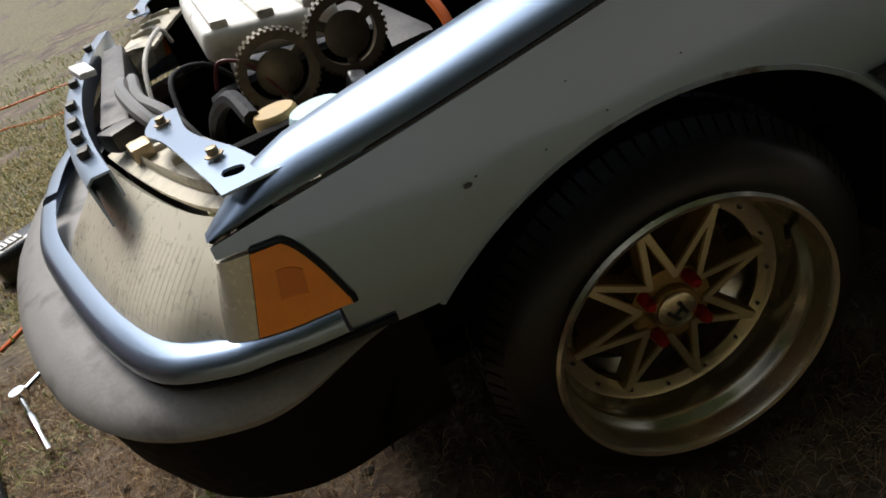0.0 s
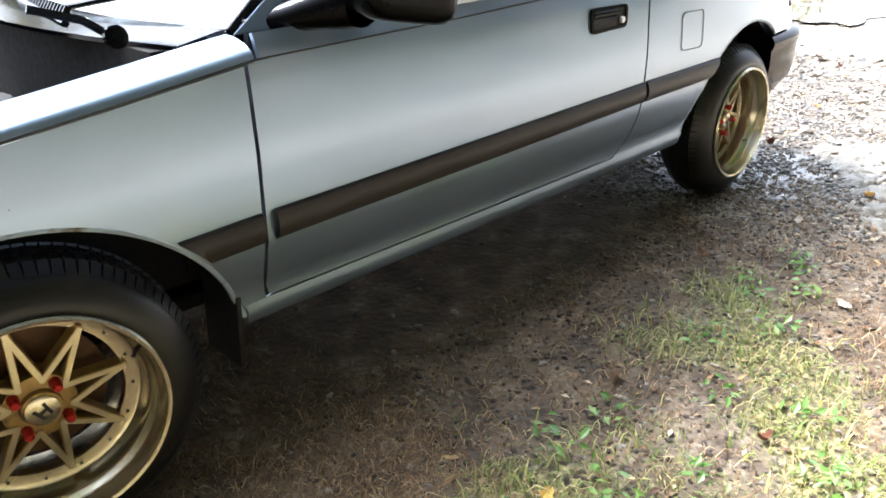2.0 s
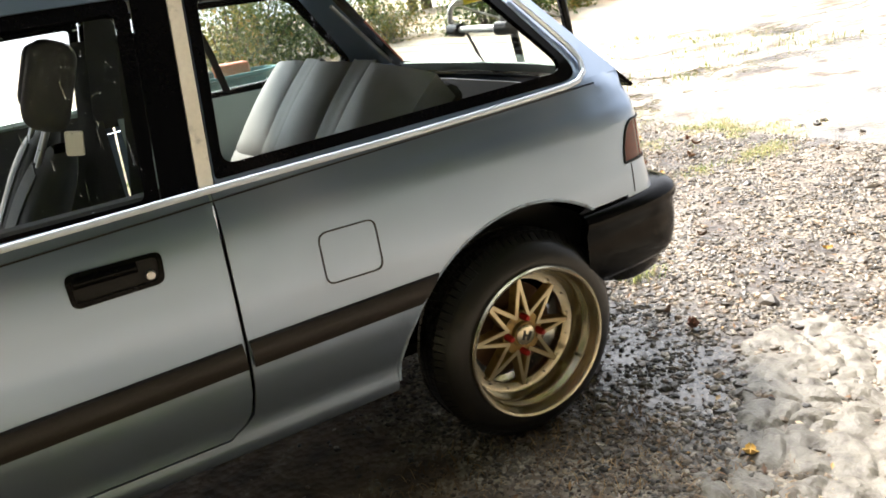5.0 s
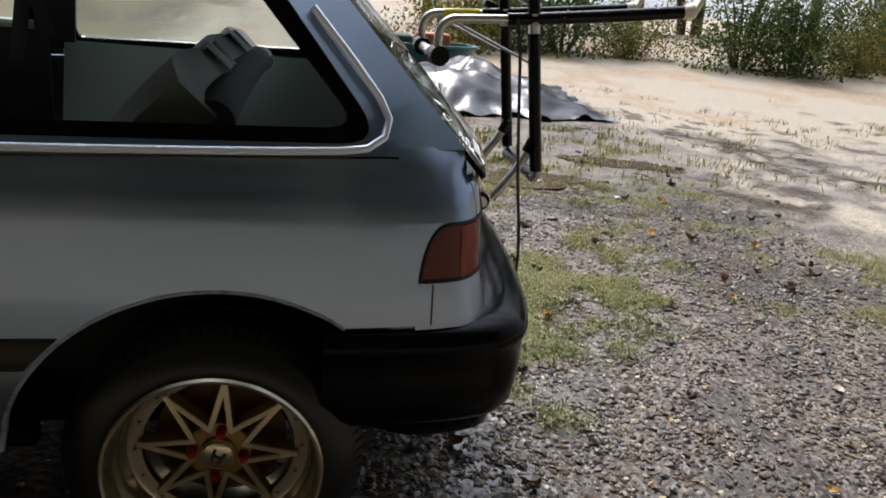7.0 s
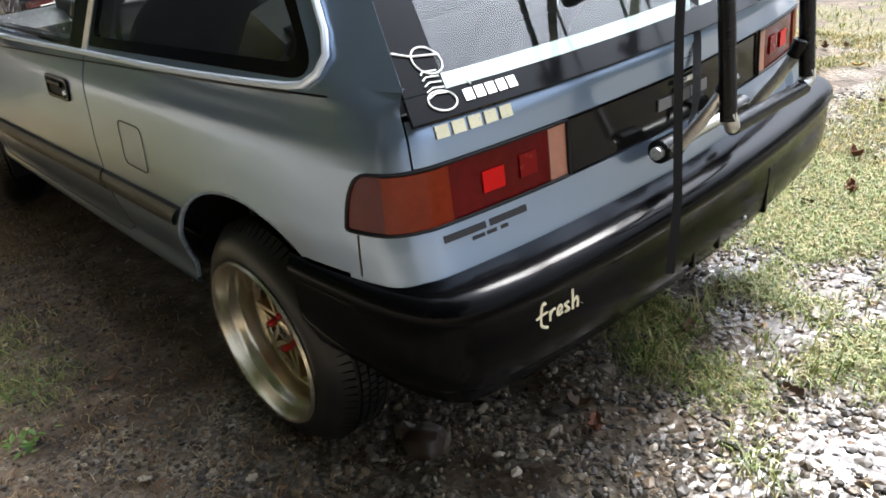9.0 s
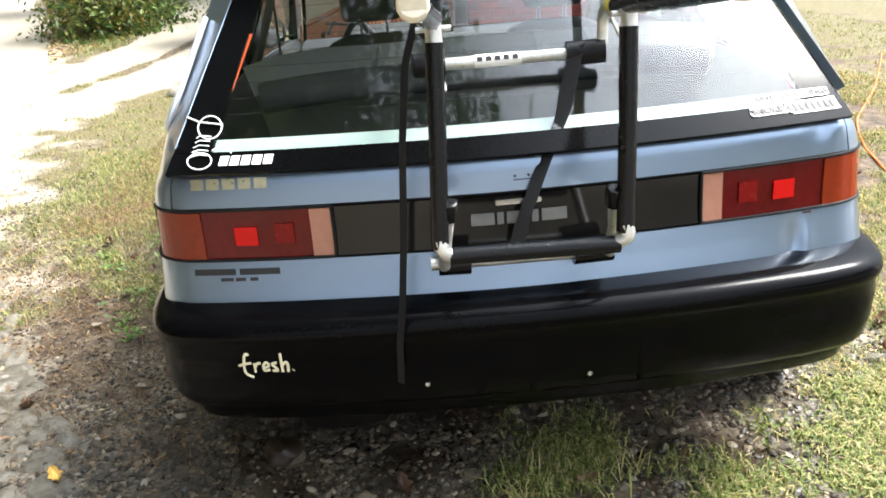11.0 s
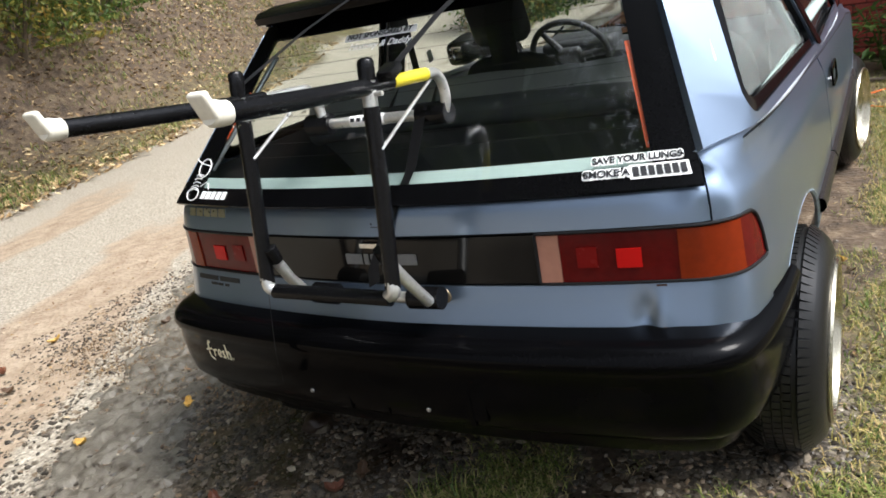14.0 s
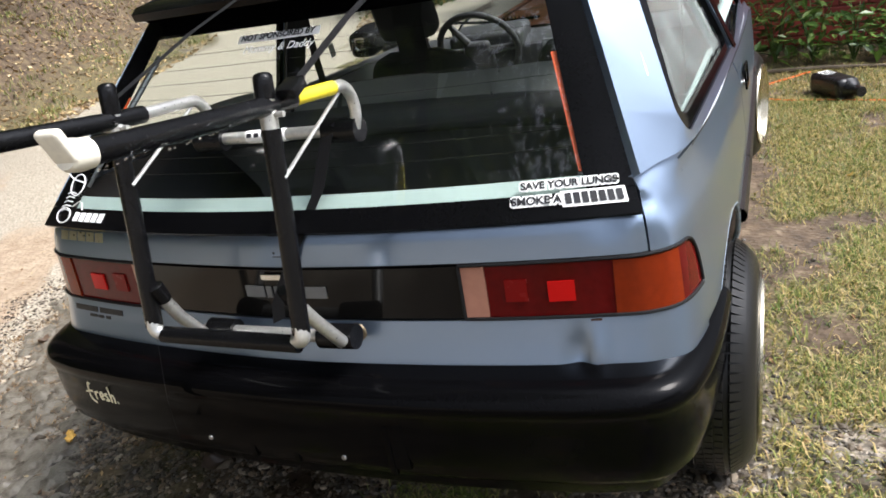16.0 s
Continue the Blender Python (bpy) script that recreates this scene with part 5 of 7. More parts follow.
glass_letters("SAVE YOUR LUNGS", 0.0195, 0.594, 0.9315, WHITE, "sticker", "white sticker outlining a slogan", out=0.0030, offset=0.0036)
glass_letters("SMOKE A", 0.0215, 0.541, 0.9105, WHITE, "sticker", "white sticker outlining a slogan", out=0.0025, offset=0.0040)
glass_patch(0.588, 0.699, 0.8995, 0.9215, WHITE, "sticker", "white sticker behind plain bars")
glass_letters("SAVE YOUR LUNGS", 0.0195, 0.594, 0.9315, PIN, "slogan", "black slogan lettering", out=0.0045, offset=0.0006)
glass_letters("SMOKE A", 0.0215, 0.541, 0.9105, PIN, "slogan", "black slogan lettering", out=0.0045, offset=0.0006)
for k in range(7):
    glass_patch(0.594 + 0.0145 * k, 0.605 + 0.0145 * k, 0.903, 0.918, PIN, "slogan_bar", "", 0.0045, 3)
glass_patch(-0.205, 0.02, 1.218, 1.233, WHITE, "sticker", "white strip of lettering on the rear screen", 0.002)
glass_letters("NOT SPONSORED BY", 0.021, -0.093, 1.2255, PIN, "slogan", "black capitals on a white strip", 0.15, 0.0045, offset=0.0004)
glass_letters("Mommy & Daddy", 0.027, -0.085, 1.203, WHITE, "slogan", "white script lettering", 0.3, 0.003)
for k in range(5):
    glass_patch(-0.608 + 0.0235 * k, -0.589 + 0.0235 * k, 0.896, 0.912, WHITE, "sticker_bar", "white name, drawn as plain bars", 0.0025, 3)
gp = lambda y, z: rear_glass(y / HW(z), z, 0.003)
for cy, cz, ry, rz in ((-0.628, 0.962, 0.026, 0.020), (-0.648, 0.905, 0.026, 0.014)):
    part("sticker_line", tube([gp(cy + ry * math.cos(a), cz + rz * math.sin(a)) for a in lin(0, 2 * math.pi, 25)], 0.0016, 5, caps=False), WHITE, tailgate, "white line sticker, drawn as plain strokes")
for k in range(5):
    part("sticker_line", tube([gp(-0.668 + 0.003 * k, 0.912 + 0.008 * k), gp(-0.650, 0.916 + 0.008 * k), gp(-0.632 + 0.002 * k, 0.914 + 0.008 * k)], 0.0015, 5), WHITE, tailgate)
part("sticker_line", tube([gp(-0.680, 0.982), gp(-0.652, 0.972), gp(-0.60, 0.966)], 0.0018, 5), WHITE, tailgate)
part("sticker_line", tube([gp(-0.622, 0.922), gp(-0.600, 0.932), gp(-0.588, 0.928), gp(-0.580, 0.916)], 0.0014, 5), WHITE, tailgate)
# "fresh." written by hand, one stroke after another
HAND = [[(0.030, -0.016), (0.014, -0.004), (0.016, 0.030), (0.022, 0.040), (0.026, 0.036)], [(0.002, 0.012), (0.016, 0.016), (0.030, 0.018)],
        [(0.036, 0.018), (0.036, -0.004)], [(0.036, 0.006), (0.042, 0.016), (0.050, 0.017)],
        [(0.054, 0.006), (0.066, 0.010), (0.062, 0.019), (0.055, 0.012), (0.056, 0.000), (0.068, 0.002)],
        [(0.084, 0.018), (0.074, 0.015), (0.080, 0.007), (0.084, 0.000), (0.073, -0.001)],
        [(0.094, 0.040), (0.094, -0.004)], [(0.094, 0.010), (0.103, 0.019), (0.107, 0.012), (0.106, -0.004)], [(0.117, 0.000), (0.1175, 0.0005)]]
bm = bmesh.new()
hand_m = Matrix.Translation((3.1425, -0.610, 0.492)) @ pose(0, 0, 0, 90, 0, 90 - 8.2)
CREAM = mat("cream_sticker", (0.68, 0.62, 0.42), 0.5)
for stroke in HAND:
    tube(spline([(x, y, 0) for x, y in stroke], 5), 0.0031 if len(stroke) > 2 or stroke[0][1] != 0.0 else 0.004, 8, bm)
for v in bm.verts:
    v.co = hand_m @ Vector((v.co.x, v.co.y, v.co.z * 0.35))
part("slogan", bm, CREAM, rear_bumper, "cream hand-lettered sticker")
# number-plate recess on the bumper
part("plate_recess", block(0.01, 0.42, 0.11, 0.004, pose(3.172, 0.06, 0.47)), PLASTIC, rear_bumper)
for y in (-0.06, -0.02, 0.10, 0.16):
    part("plate_slot", block(0.012, 0.022, 0.05, 0.006, pose(3.1725, y, 0.48)), PLASTIC, rear_bumper)
for y in (-0.11, 0.0, 0.23):
    part("plate_rib", block(0.014, 0.014, 0.12, 0.004, pose(3.1725, y, 0.46)), PLASTIC, rear_bumper)
for y, z in ((-0.22, 0.44), (0.12, 0.43), (0.03, 0.545), (0.05, 0.54)):
    part("screw", lathe([(0.0001, 0.004), (0.005, 0.003), (0.006, 0.0)], 10, pose(3.178, y, z, 0, 90, 0)), STEEL, rear_bumper)
part("exhaust_box", block(0.32, 0.22, 0.12, 0.05, pose(2.88, -0.42, 0.30), 3), DARK, car)

# rain on the door glass: beads and short runs
DROP = mat("rain_water", (1.0, 1.0, 1.0), 0.03, 0, 0.0, 5.0, 50.0, 0.0, transmission=1.0, ior=1.33)
rain = random.Random(5)
bm = bmesh.new()
made = 0
while made < 620:
    x, z = rain.uniform(0.66, 1.68), rain.uniform(0.915, 1.26)
    if x < 0.64 + 1.25 * (z - 0.90) or rain.random() > (1.0 if x < 1.25 else 0.35):
        continue
    made += 1
    r = 0.0007 + 0.0016 * rain.random() ** 3
    run = rain.random() < 0.12
    p, q = slant(x, z, -1, 0.0012), slant(x + rain.uniform(-0.004, 0.004), z - (rain.uniform(0.01, 0.05) if run else r * 0.8), -1, 0.0012)
    tube([p, (p + q) / 2, q], [r * 0.55, r * 0.8, r], 6, bm)
tagged(part("rain_film", bm, DROP, car, "beads and runs of rain on the door glass"), kind="stuff")

# ---- bicycle rack strapped to the tailgate ----
FOAM = mat("black_foam_sleeve", (0.0040, 0.0040, 0.0045), 0.24, 0, 0.4, 30.0, 160.0, 0.3, spec=0.25)
SILVER = mat("worn_silver_tube", (0.55, 0.55, 0.52), 0.32, 0.75, 0.2, 20.0, 150.0, 0.08)
PALE = mat("cream_plastic_end", (0.70, 0.66, 0.55), 0.45, 0, 0.12, 14.0, 120.0, 0.08)
YELLOW = mat("yellow_sleeve", (0.75, 0.62, 0.03), 0.45)
STRAP = mat("black_webbing", (0.018, 0.018, 0.02), 0.7, 0, 0.25, 20.0, 300.0, 0.3)
rack = thing("bike_rack", "black foam-sleeved bicycle rack strapped to the tailgate", "bike rack")
yl, yr = -0.152, 0.186
for y, yt, ye, top, end in ((yl, -0.134, -0.170, 1.232, 1.219), (yr, 0.197, 0.220, 1.219, 1.212)):
    yc = y + (yt - y) * 0.85                       # where the arm crosses the leaning post
    part("post", tube([(3.262, y - 0.004, 0.775), (3.236, (y + yc) / 2, 0.97), (3.215, yc, 1.130)], 0.0165, 12), FOAM, rack, "black foam-sleeved upright")
    part("post_top", tube([(3.209, yc, 1.178), (3.206, (yc + yt) / 2, (1.178 + top) / 2), (3.204, yt, top - 0.007), (3.2037, yt, top - 0.002), (3.2035, yt, top)], [0.0165, 0.0165, 0.0160, 0.0125, 0.006], 14), FOAM, rack)
    part("post_collar", tube([(3.216, yc, 1.126), (3.207, yc, 1.186)], 0.0148, 12), SILVER, rack, "silver collar")
    part("corner_elbow", tube(spline([(3.262, y - 0.004, 0.79), (3.266, y * 0.99, 0.768), (3.262, y * 0.9, 0.758)], 5), 0.0145, 10), SILVER, rack, "pale metal elbow")
    strut = part("lower_strut", tube([(3.150, y * 0.98, 0.690), (3.205, y * 0.95, 0.765), (3.240, y * 0.90, 0.825)], 0.0125, 10), SILVER, rack, "silver lower strut")
    part("strut_cap", tube(spline([(3.236, y * 0.90, 0.820), (3.248, y * 0.88, 0.850), (3.250, y * 0.88, 0.856)], 4), [0.0155] * 7 + [0.013, 0.008], 10), FOAM, strut, "black end cap")
    part("foam_foot", tube([(3.118, y * 1.05, 0.684), (3.118, y * 0.62, 0.682)], 0.026, 12), FOAM, rack, "black foam pad on the panel")
    yh = y + (0.018 if y < 0 else 0.026)
    part("hook", tube(spline([(3.15, yc, 1.160), (3.04, yh, 1.152), (2.995, yh, 1.146), (2.972, yh, 1.122), (2.968, yh, 1.088), (2.972, yh * 0.97, 1.060)], 6), 0.0115, 10), SILVER, rack, "bent silver hook arm")
    part("foam_pad", tube([(2.970, y * 1.16, 1.058), (2.964, y * 0.74, 1.056)], 0.025, 14), FOAM, rack, "black foam pad on the glass")
    part("arm", tube([(3.14, yc, 1.159), (3.21, yc, 1.166), (3.42, (yc + ye) / 2, (1.166 + end) / 2), (3.604, ye, end - 0.001)], 0.0165, 12), FOAM, rack, "black foam carrying arm")
    bm = block(0.013, 0.036, 0.044, 0.006, pose(3.628, ye, end + 0.016, 0, 22, 0), 3)
    tube(spline([(3.592, ye, end - 0.002), (3.608, ye, end), (3.624, ye, end + 0.005)], 4), [0.0185, 0.0185, 0.0185, 0.019, 0.0195, 0.020, 0.020, 0.019, 0.017], 12, bm)
    part("arm_end", bm, PALE, rack, "cream plastic arm end")
    part("brace_rod", tube([(3.005, yh, 1.142), (3.229, yc + 0.012, 1.050)], 0.0036, 8), SILVER, rack, "thin wire brace")
    part("pin", tube([(3.214, yc - 0.03, 1.152), (3.212, yc + 0.03, 1.152)], 0.005, 8), SILVER, rack)
part("crossbar", tube([(3.262, yl * 0.92, 0.757), (3.262, yr * 0.92, 0.752)], 0.0165, 12), FOAM, rack, "black foam lower crossbar")
part("base_bar", tube([(3.120, yl * 1.15, 0.684), (3.120, yr * 0.90, 0.682)], 0.0135, 12), SILVER, rack, "silver base tube")
part("upper_bar", tube([(2.965, yl * 0.8, 1.056), (2.965, yr * 0.8, 1.057)], 0.0125, 12), SILVER, rack, "silver upper tube with a label")
lab = part("label_plate", tube([(2.966, -0.05, 1.0565), (2.966, 0.045, 1.0565)], 0.0134, 12), WHITE, rack, "maker's label drawn as plain bars")
for k in range(5):
    part("label_bar", block(0.002, 0.011, 0.009, 0, pose(2.978, -0.04 + 0.018 * k, 1.0625, 0, -25, 0)), PIN, lab)
part("yellow_sleeve", tube([(3.135, yr + 0.012, 1.1595), (3.030, yr + 0.026, 1.1515)], 0.0135, 10), YELLOW, rack, "yellow sleeve on the hook arm")
part("strap", ribbon([(2.655, -0.115, 1.338), (2.72, -0.12, 1.335), (2.95, -0.135, 1.275), (3.19, -0.140, 1.200)], (0.25, 1, 0.1), 0.027), STRAP, rack, "black upper strap")
part("strap", ribbon([(2.655, 0.235, 1.332), (2.72, 0.235, 1.33), (2.98, 0.240, 1.262), (3.16, 0.225, 1.190)], (0.25, 1, 0.1), 0.027), STRAP, rack, "black upper strap")
bk = part("buckle", block(0.044, 0.036, 0.020, 0.005, pose(3.170, 0.222, 1.184, 0, 20, 0)), FOAM, rack, "black strap buckle")
part("strap", ribbon([(2.985, 0.155, 1.07), (3.02, 0.12, 0.95), (3.07, 0.06, 0.84), (3.10, 0.015, 0.745), (3.098, 0.005, 0.70)], (0, 1, 0.45), 0.038), STRAP, rack, "black lower strap")
part("strap", ribbon([(3.16, -0.165, 1.165), (3.17, -0.190, 1.09), (3.18, -0.208, 0.95), (3.195, -0.222, 0.775), (3.212, -0.238, 0.635), (3.216, -0.250, 0.56), (3.214, -0.256, 0.470)], (0.9, 1, 0), 0.018), STRAP, rack, "black strap hanging over the bumper")

# rain hanging from the foam
wet = random.Random(11)
bm = bmesh.new()
for y in (yl, yr):
    for k in range(60):
        t = wet.random()
        a = wet.uniform(0, 6.28)
        c = Vector((3.21 + 0.39 * t, (-0.137 - 0.033 * t if y < 0 else 0.195 + 0.025 * t), 1.166 + (0.050 if y < 0 else 0.036) * t))
        p = c + Vector((0, math.cos(a), math.sin(a))) * 0.0168
        bmesh.ops.create_icosphere(bm, subdivisions=1, radius=wet.uniform(0.0012, 0.0026), matrix=Matrix.Translation(p))
tagged(part("rain_film", bm, DROP, rack, "beads of rain on the foam"), kind="stuff")

# ---- the yard: lie of the land ----
def fbm(x, y, s, seed=0.0, octaves=4):
    return noise.fractal(Vector((x * s + seed, y * s - seed * 0.7, seed * 1.3)), 1.0, 2.0, octaves)


def step(a, b, v):
    t = min(max((v - a) / (b - a), 0), 1)
    return t * t * (3 - 2 * t)


def track(x, y):
    """How far a point lies from the middle of the drive that comes in behind the car and bends away to the wood."""
    best = 99.0
    for (ax, ay), (bx, by) in zip(DRIVE, DRIVE[1:]):
        dx, dy = bx - ax, by - ay
        t = min(max(((x - ax) * dx + (y - ay) * dy) / (dx * dx + dy * dy), 0), 1)
        best = min(best, math.hypot(x - ax - t * dx, y - ay - t * dy))
    return best


DRIVE = [(30, 3), (14, 0.5), (8, -1.8), (5, -2.9), (1.5, -4.1), (-3.0, -5.7), (-8, -7.8), (-15, -10.8), (-24, -15.0), (-40, -24)]
SPUR = [(-2.5, -4.8), (-6.0, -4.1), (-10, -4.0), (-16, -4.5), (-26, -4.5)]


def spur(x, y):
    best = 99.0
    for (ax, ay), (bx, by) in zip(SPUR, SPUR[1:]):
        dx, dy = bx - ax, by - ay
        t = min(max(((x - ax) * dx + (y - ay) * dy) / (dx * dx + dy * dy), 0), 1)
        best = min(best, math.hypot(x - ax - t * dx, y - ay - t * dy))
    return best


def height(x, y):
    d = track(x, y)
    h = 0.018 * fbm(x, y, 0.9, 3.0) + 0.008 * fbm(x, y, 4.0, 7.0)
    side = (-(x + 2) * 0.65 - (y + 7) * 0.76)
    bank = step(1.9, 5.2, d) * step(-2.0, 3.0, side) * step(2.2, 5.0, spur(x, y) + (0 if y < -5.5 else -9))
    far = step(13, 22, math.hypot(x - 3, y)) * 0.6
    return h * (1 if math.hypot(x - 1.5, y) > 2.4 else 0.55) - 0.012 + 0.030 * step(0.6, 2.2, x) + 2.6 * bank + far * (0.5 + 0.5 * fbm(x, y, 0.1, 5.0))


def band(x, y):
    """How far a point lies from the middle of the packed wheel track that runs past the car's tail."""
    return (y + 2.04) * 0.835 - (x - 2.1) * 0.55


def masks(x, y):
    """Shares of grass, pale packed gravel, sandy soil, wetness and loose stones at a point."""
    n1, n2, n3 = fbm(x, y, 0.8, 11.0), fbm(x, y, 2.6, 23.0), fbm(x, y, 7.0, 31.0, 3)
    d = track(x, y)
    drive = 1 - step(1.5, 2.4, d + 0.5 * n2)
    rut = step(0.25, 0.0, abs(d - 0.85 + 0.2 * n1) - 0.18) * drive * step(-2.0, 1.0, x)
    yard = step(5.5, 8.0, y + 1.2 * n1) * step(-2, 1.0, x)            # open sandy yard beyond
    sp = 1 - step(0.35, 0.9, abs(spur(x, y) - 0.75) + 0.25 * n2) if spur(x, y) < 2.2 else 0.0
    beside = step(1.3, 1.8, -y + 0.25 * n2) * (1 - step(2.6, 3.6, -y)) * step(1.8, 2.6, x + 0.3 * n1)
    open_yard = step(5.0, 6.4, x + 0.5 * n1) * (1 - step(9.0, 14.0, y))
    pale = max(drive * 0.9, 0.9 * open_yard * step(-0.3, 0.2, n2 + 0.25), beside * step(-0.25, 0.15, n2 + 0.1), yard * 0.75, sp)
    sand = max(rut, yard * step(-0.2, 0.3, n1), 0.5 * step(0.15, 0.5, n1) * step(2.0, 3.0, x))
    b = band(x, y) + 0.05 * n2
    sand = max(sand, 0.9 * step(-0.27, -0.36, b) * (1 - step(0.75, 1.0, -b + 0.2 * n1)) * step(0.2, 1.2, x) * (1 - step(4.4, 5.4, x)))
    under = step(0.25, -0.1, abs(y) - 0.80) * step(-0.9, -0.5, x) * (1 - step(2.55, 2.8, x))
    strip = step(0.95, 1.35, -y + 0.2 * n2) * (1 - step(1.9, 2.6, -y + 0.3 * n1)) * (1 - step(1.5, 2.1, x + 0.4 * n1)) * step(0.1, 0.7, x)
    lawn = step(0.9, 2.0, -y) * (1 - step(0.2, 1.2, x + 0.8 * n1)) * 0.9
    back = step(3.05, 3.5, x) * step(0.40, 0.70, y + 0.3 * n1) * step(0.0, 0.20, n2 + 0.35 * n1 - 0.05 + 0.08 * step(0.2, 0.9, y)) * (1 - step(4.5, 6.5, y + n1)) * step(-0.05, 0.22, n3 + 0.4 * n2)
    patch = step(2.68, 2.9, x) * step(-0.05, 0.35, y + 0.25 * n1) * (1 - step(3.45, 3.9, x + 0.3 * n2 - 0.6 * step(0.4, 0.8, y))) * step(-0.28, 0.06, n2 + 0.4 * n3 - 0.26 * step(3.15, 3.5, x)) * (1 - step(2.4, 3.0, y))
    back = max(back, patch)
    slope = step(1.8, 3.2, d) * step(-2.0, 1.0, -(x + 2) * 0.65 - (y + 7) * 0.76)
    right = step(0.75, 1.05, y) * (1 - step(3.0, 3.4, x)) * step(-0.45, 0.0, n2 + 0.4 * n1)
    front = (1 - step(-1.0, -0.3, x)) * step(-0.5, 0.0, n2) * (1 if y > -1.5 else 0.3)
    far = step(6, 10, math.hypot(x - 2, y)) * step(-0.2, 0.2, n1 + 0.1) * (0.35 if yard > 0.5 else 1)
    grass = max(strip * step(-0.35, 0.25, n2 + 0.25 * n1), lawn, back, right, front * 0.5, far) * (1 - under) * (1 - 0.97 * max(drive, sp)) * (1 - 0.9 * beside) * (1 - 0.75 * yard) * (1 - 0.8 * open_yard) * (1 - 0.7 * slope)
    stones = max(step(1.9, 2.5, x + 0.4 * n1) * (1 - 0.8 * back) * (1 - step(4.0, 6.0, y)) * (1 - 0.5 * step(6, 8, x)), 0.25 * strip, 0.12) * (1 - 0.75 * yard) * (1 - 0.45 * drive) * (1 - 0.35 * beside)
    stones *= 0.25 + 0.75 * step(-0.4, 0.1, n3 + 0.5 * n2)
    wet = step(2.0, 2.8, x) * step(-1.9, -1.2, y) * (1 - 0.6 * back) * (1 - step(5, 6.5, y)) * (0.55 + 0.45 * step(-0.1, 0.3, n1)) * (1 - 0.6 * drive)
    return grass, pale, sand, wet, stones, under


def graded(lo, hi, inner_lo, inner_hi, fine, growth):
    out = [inner_lo + fine * k for k in range(int((inner_hi - inner_lo) / fine) + 1)]
    for sgn in (-1, 1):
        v, s = (inner_lo, fine) if sgn < 0 else (out[-1], fine)
        ext = []
        while lo < v < hi:
            s *= growth
            v += sgn * s
            ext.append(v)
        out = ext[::-1] + out if sgn < 0 else out + ext
    return out


def ground_material():
    m = bpy.data.materials.new("wet_gravelly_soil")
    m.use_nodes = True
    n, l = m.node_tree.nodes, m.node_tree.links
    b = n["Principled BSDF"]
    pos = n.new("ShaderNodeNewGeometry").outputs["Position"]

    def tex(scale, detail=6.0, kind="Noise"):
        t = n.new("ShaderNodeTex" + kind)
        t.inputs["Scale"].default_value = scale
        if kind == "Noise":
            t.inputs["Detail"].default_value = detail
        l.new(pos, t.inputs["Vector"])
        return t

    def attr(name):
        a = n.new("ShaderNodeAttribute")
        a.attribute_name = name
        return a.outputs["Fac"]

    def ramp(value, *stops):
        r = n.new("ShaderNodeValToRGB")
        while len(r.color_ramp.elements) < len(stops):
            r.color_ramp.elements.new(0.5)
        for e, (p, c) in zip(r.color_ramp.elements, stops):
            e.position, e.color = p, (*c, 1)
        l.new(value, r.inputs[0])
        return r.outputs[0]

    def mix(fac, a, c):
        x = n.new("ShaderNodeMixRGB")
        l.new(fac, x.inputs[0]), l.new(a, x.inputs[1]), l.new(c, x.inputs[2])
        return x.outputs[0]

    def math_node(op, a, c):
        x = n.new("ShaderNodeMath")
        x.operation, x.use_clamp = op, op != "SUBTRACT"
        for k, v in enumerate((a, c)):
            if isinstance(v, (int, float)):
                x.inputs[k].default_value = v
            else:
                l.new(v, x.inputs[k])
        return x.outputs[0]
    big, mid, fine = tex(1.3), tex(9.0), tex(70.0, 8.0)
    vor = tex(38.0, kind="Voronoi")
    vor2 = tex(95.0, kind="Voronoi")
    soil = ramp(mid.outputs[0], (0.3, (0.034, 0.022, 0.013)), (0.55, (0.090, 0.060, 0.034)), (0.75, (0.17, 0.115, 0.062)))
    stone = ramp(vor2.outputs["Color"], (0.1, (0.05, 0.043, 0.033)), (0.5, (0.145, 0.122, 0.09)), (0.9, (0.34, 0.295, 0.23)))
    packed = ramp(fine.outputs[0], (0.3, (0.15, 0.125, 0.09)), (0.55, (0.35, 0.31, 0.24)), (0.75, (0.52, 0.475, 0.39)))
    sandy = ramp(mid.outputs[0], (0.25, (0.21, 0.15, 0.095)), (0.7, (0.36, 0.285, 0.20)))
    turf = ramp(fine.outputs[0], (0.32, (0.030, 0.025, 0.011)), (0.52, (0.105, 0.088, 0.034)), (0.72, (0.27, 0.215, 0.095)))

    def soft(name, lo=0.25, hi=0.7):
        s = math_node("ADD", attr(name), math_node("MULTIPLY", math_node("SUBTRACT", mid.outputs[0], 0.5), 1.0))
        r = n.new("ShaderNodeMapRange")
        r.inputs[1].default_value, r.inputs[2].default_value = lo, hi
        s2 = n.new("ShaderNodeMath")
        s2.operation = "ADD"
        l.new(attr(name), s2.inputs[0])
        d = n.new("ShaderNodeMath")
        d.operation, d.inputs[1].default_value = "MULTIPLY_ADD", 0.9
        d.inputs[2].default_value = -0.45
        l.new(mid.outputs[0], d.inputs[0])
        l.new(d.outputs[0], s2.inputs[1])
        l.new(s2.outputs[0], r.inputs[0])
        return r.outputs[0]
    col = mix(soft("stones", 0.1, 0.6), soil, stone)
    col = mix(soft("pale"), col, packed)
    col = mix(soft("sand", 0.35, 0.8), col, sandy)
    col = mix(soft("grass", 0.3, 0.75), col, turf)
    dark = n.new("ShaderNodeMixRGB")
    dark.blend_type = "MULTIPLY"
    dark.inputs[2].default_value = (0.42, 0.40, 0.39, 1)
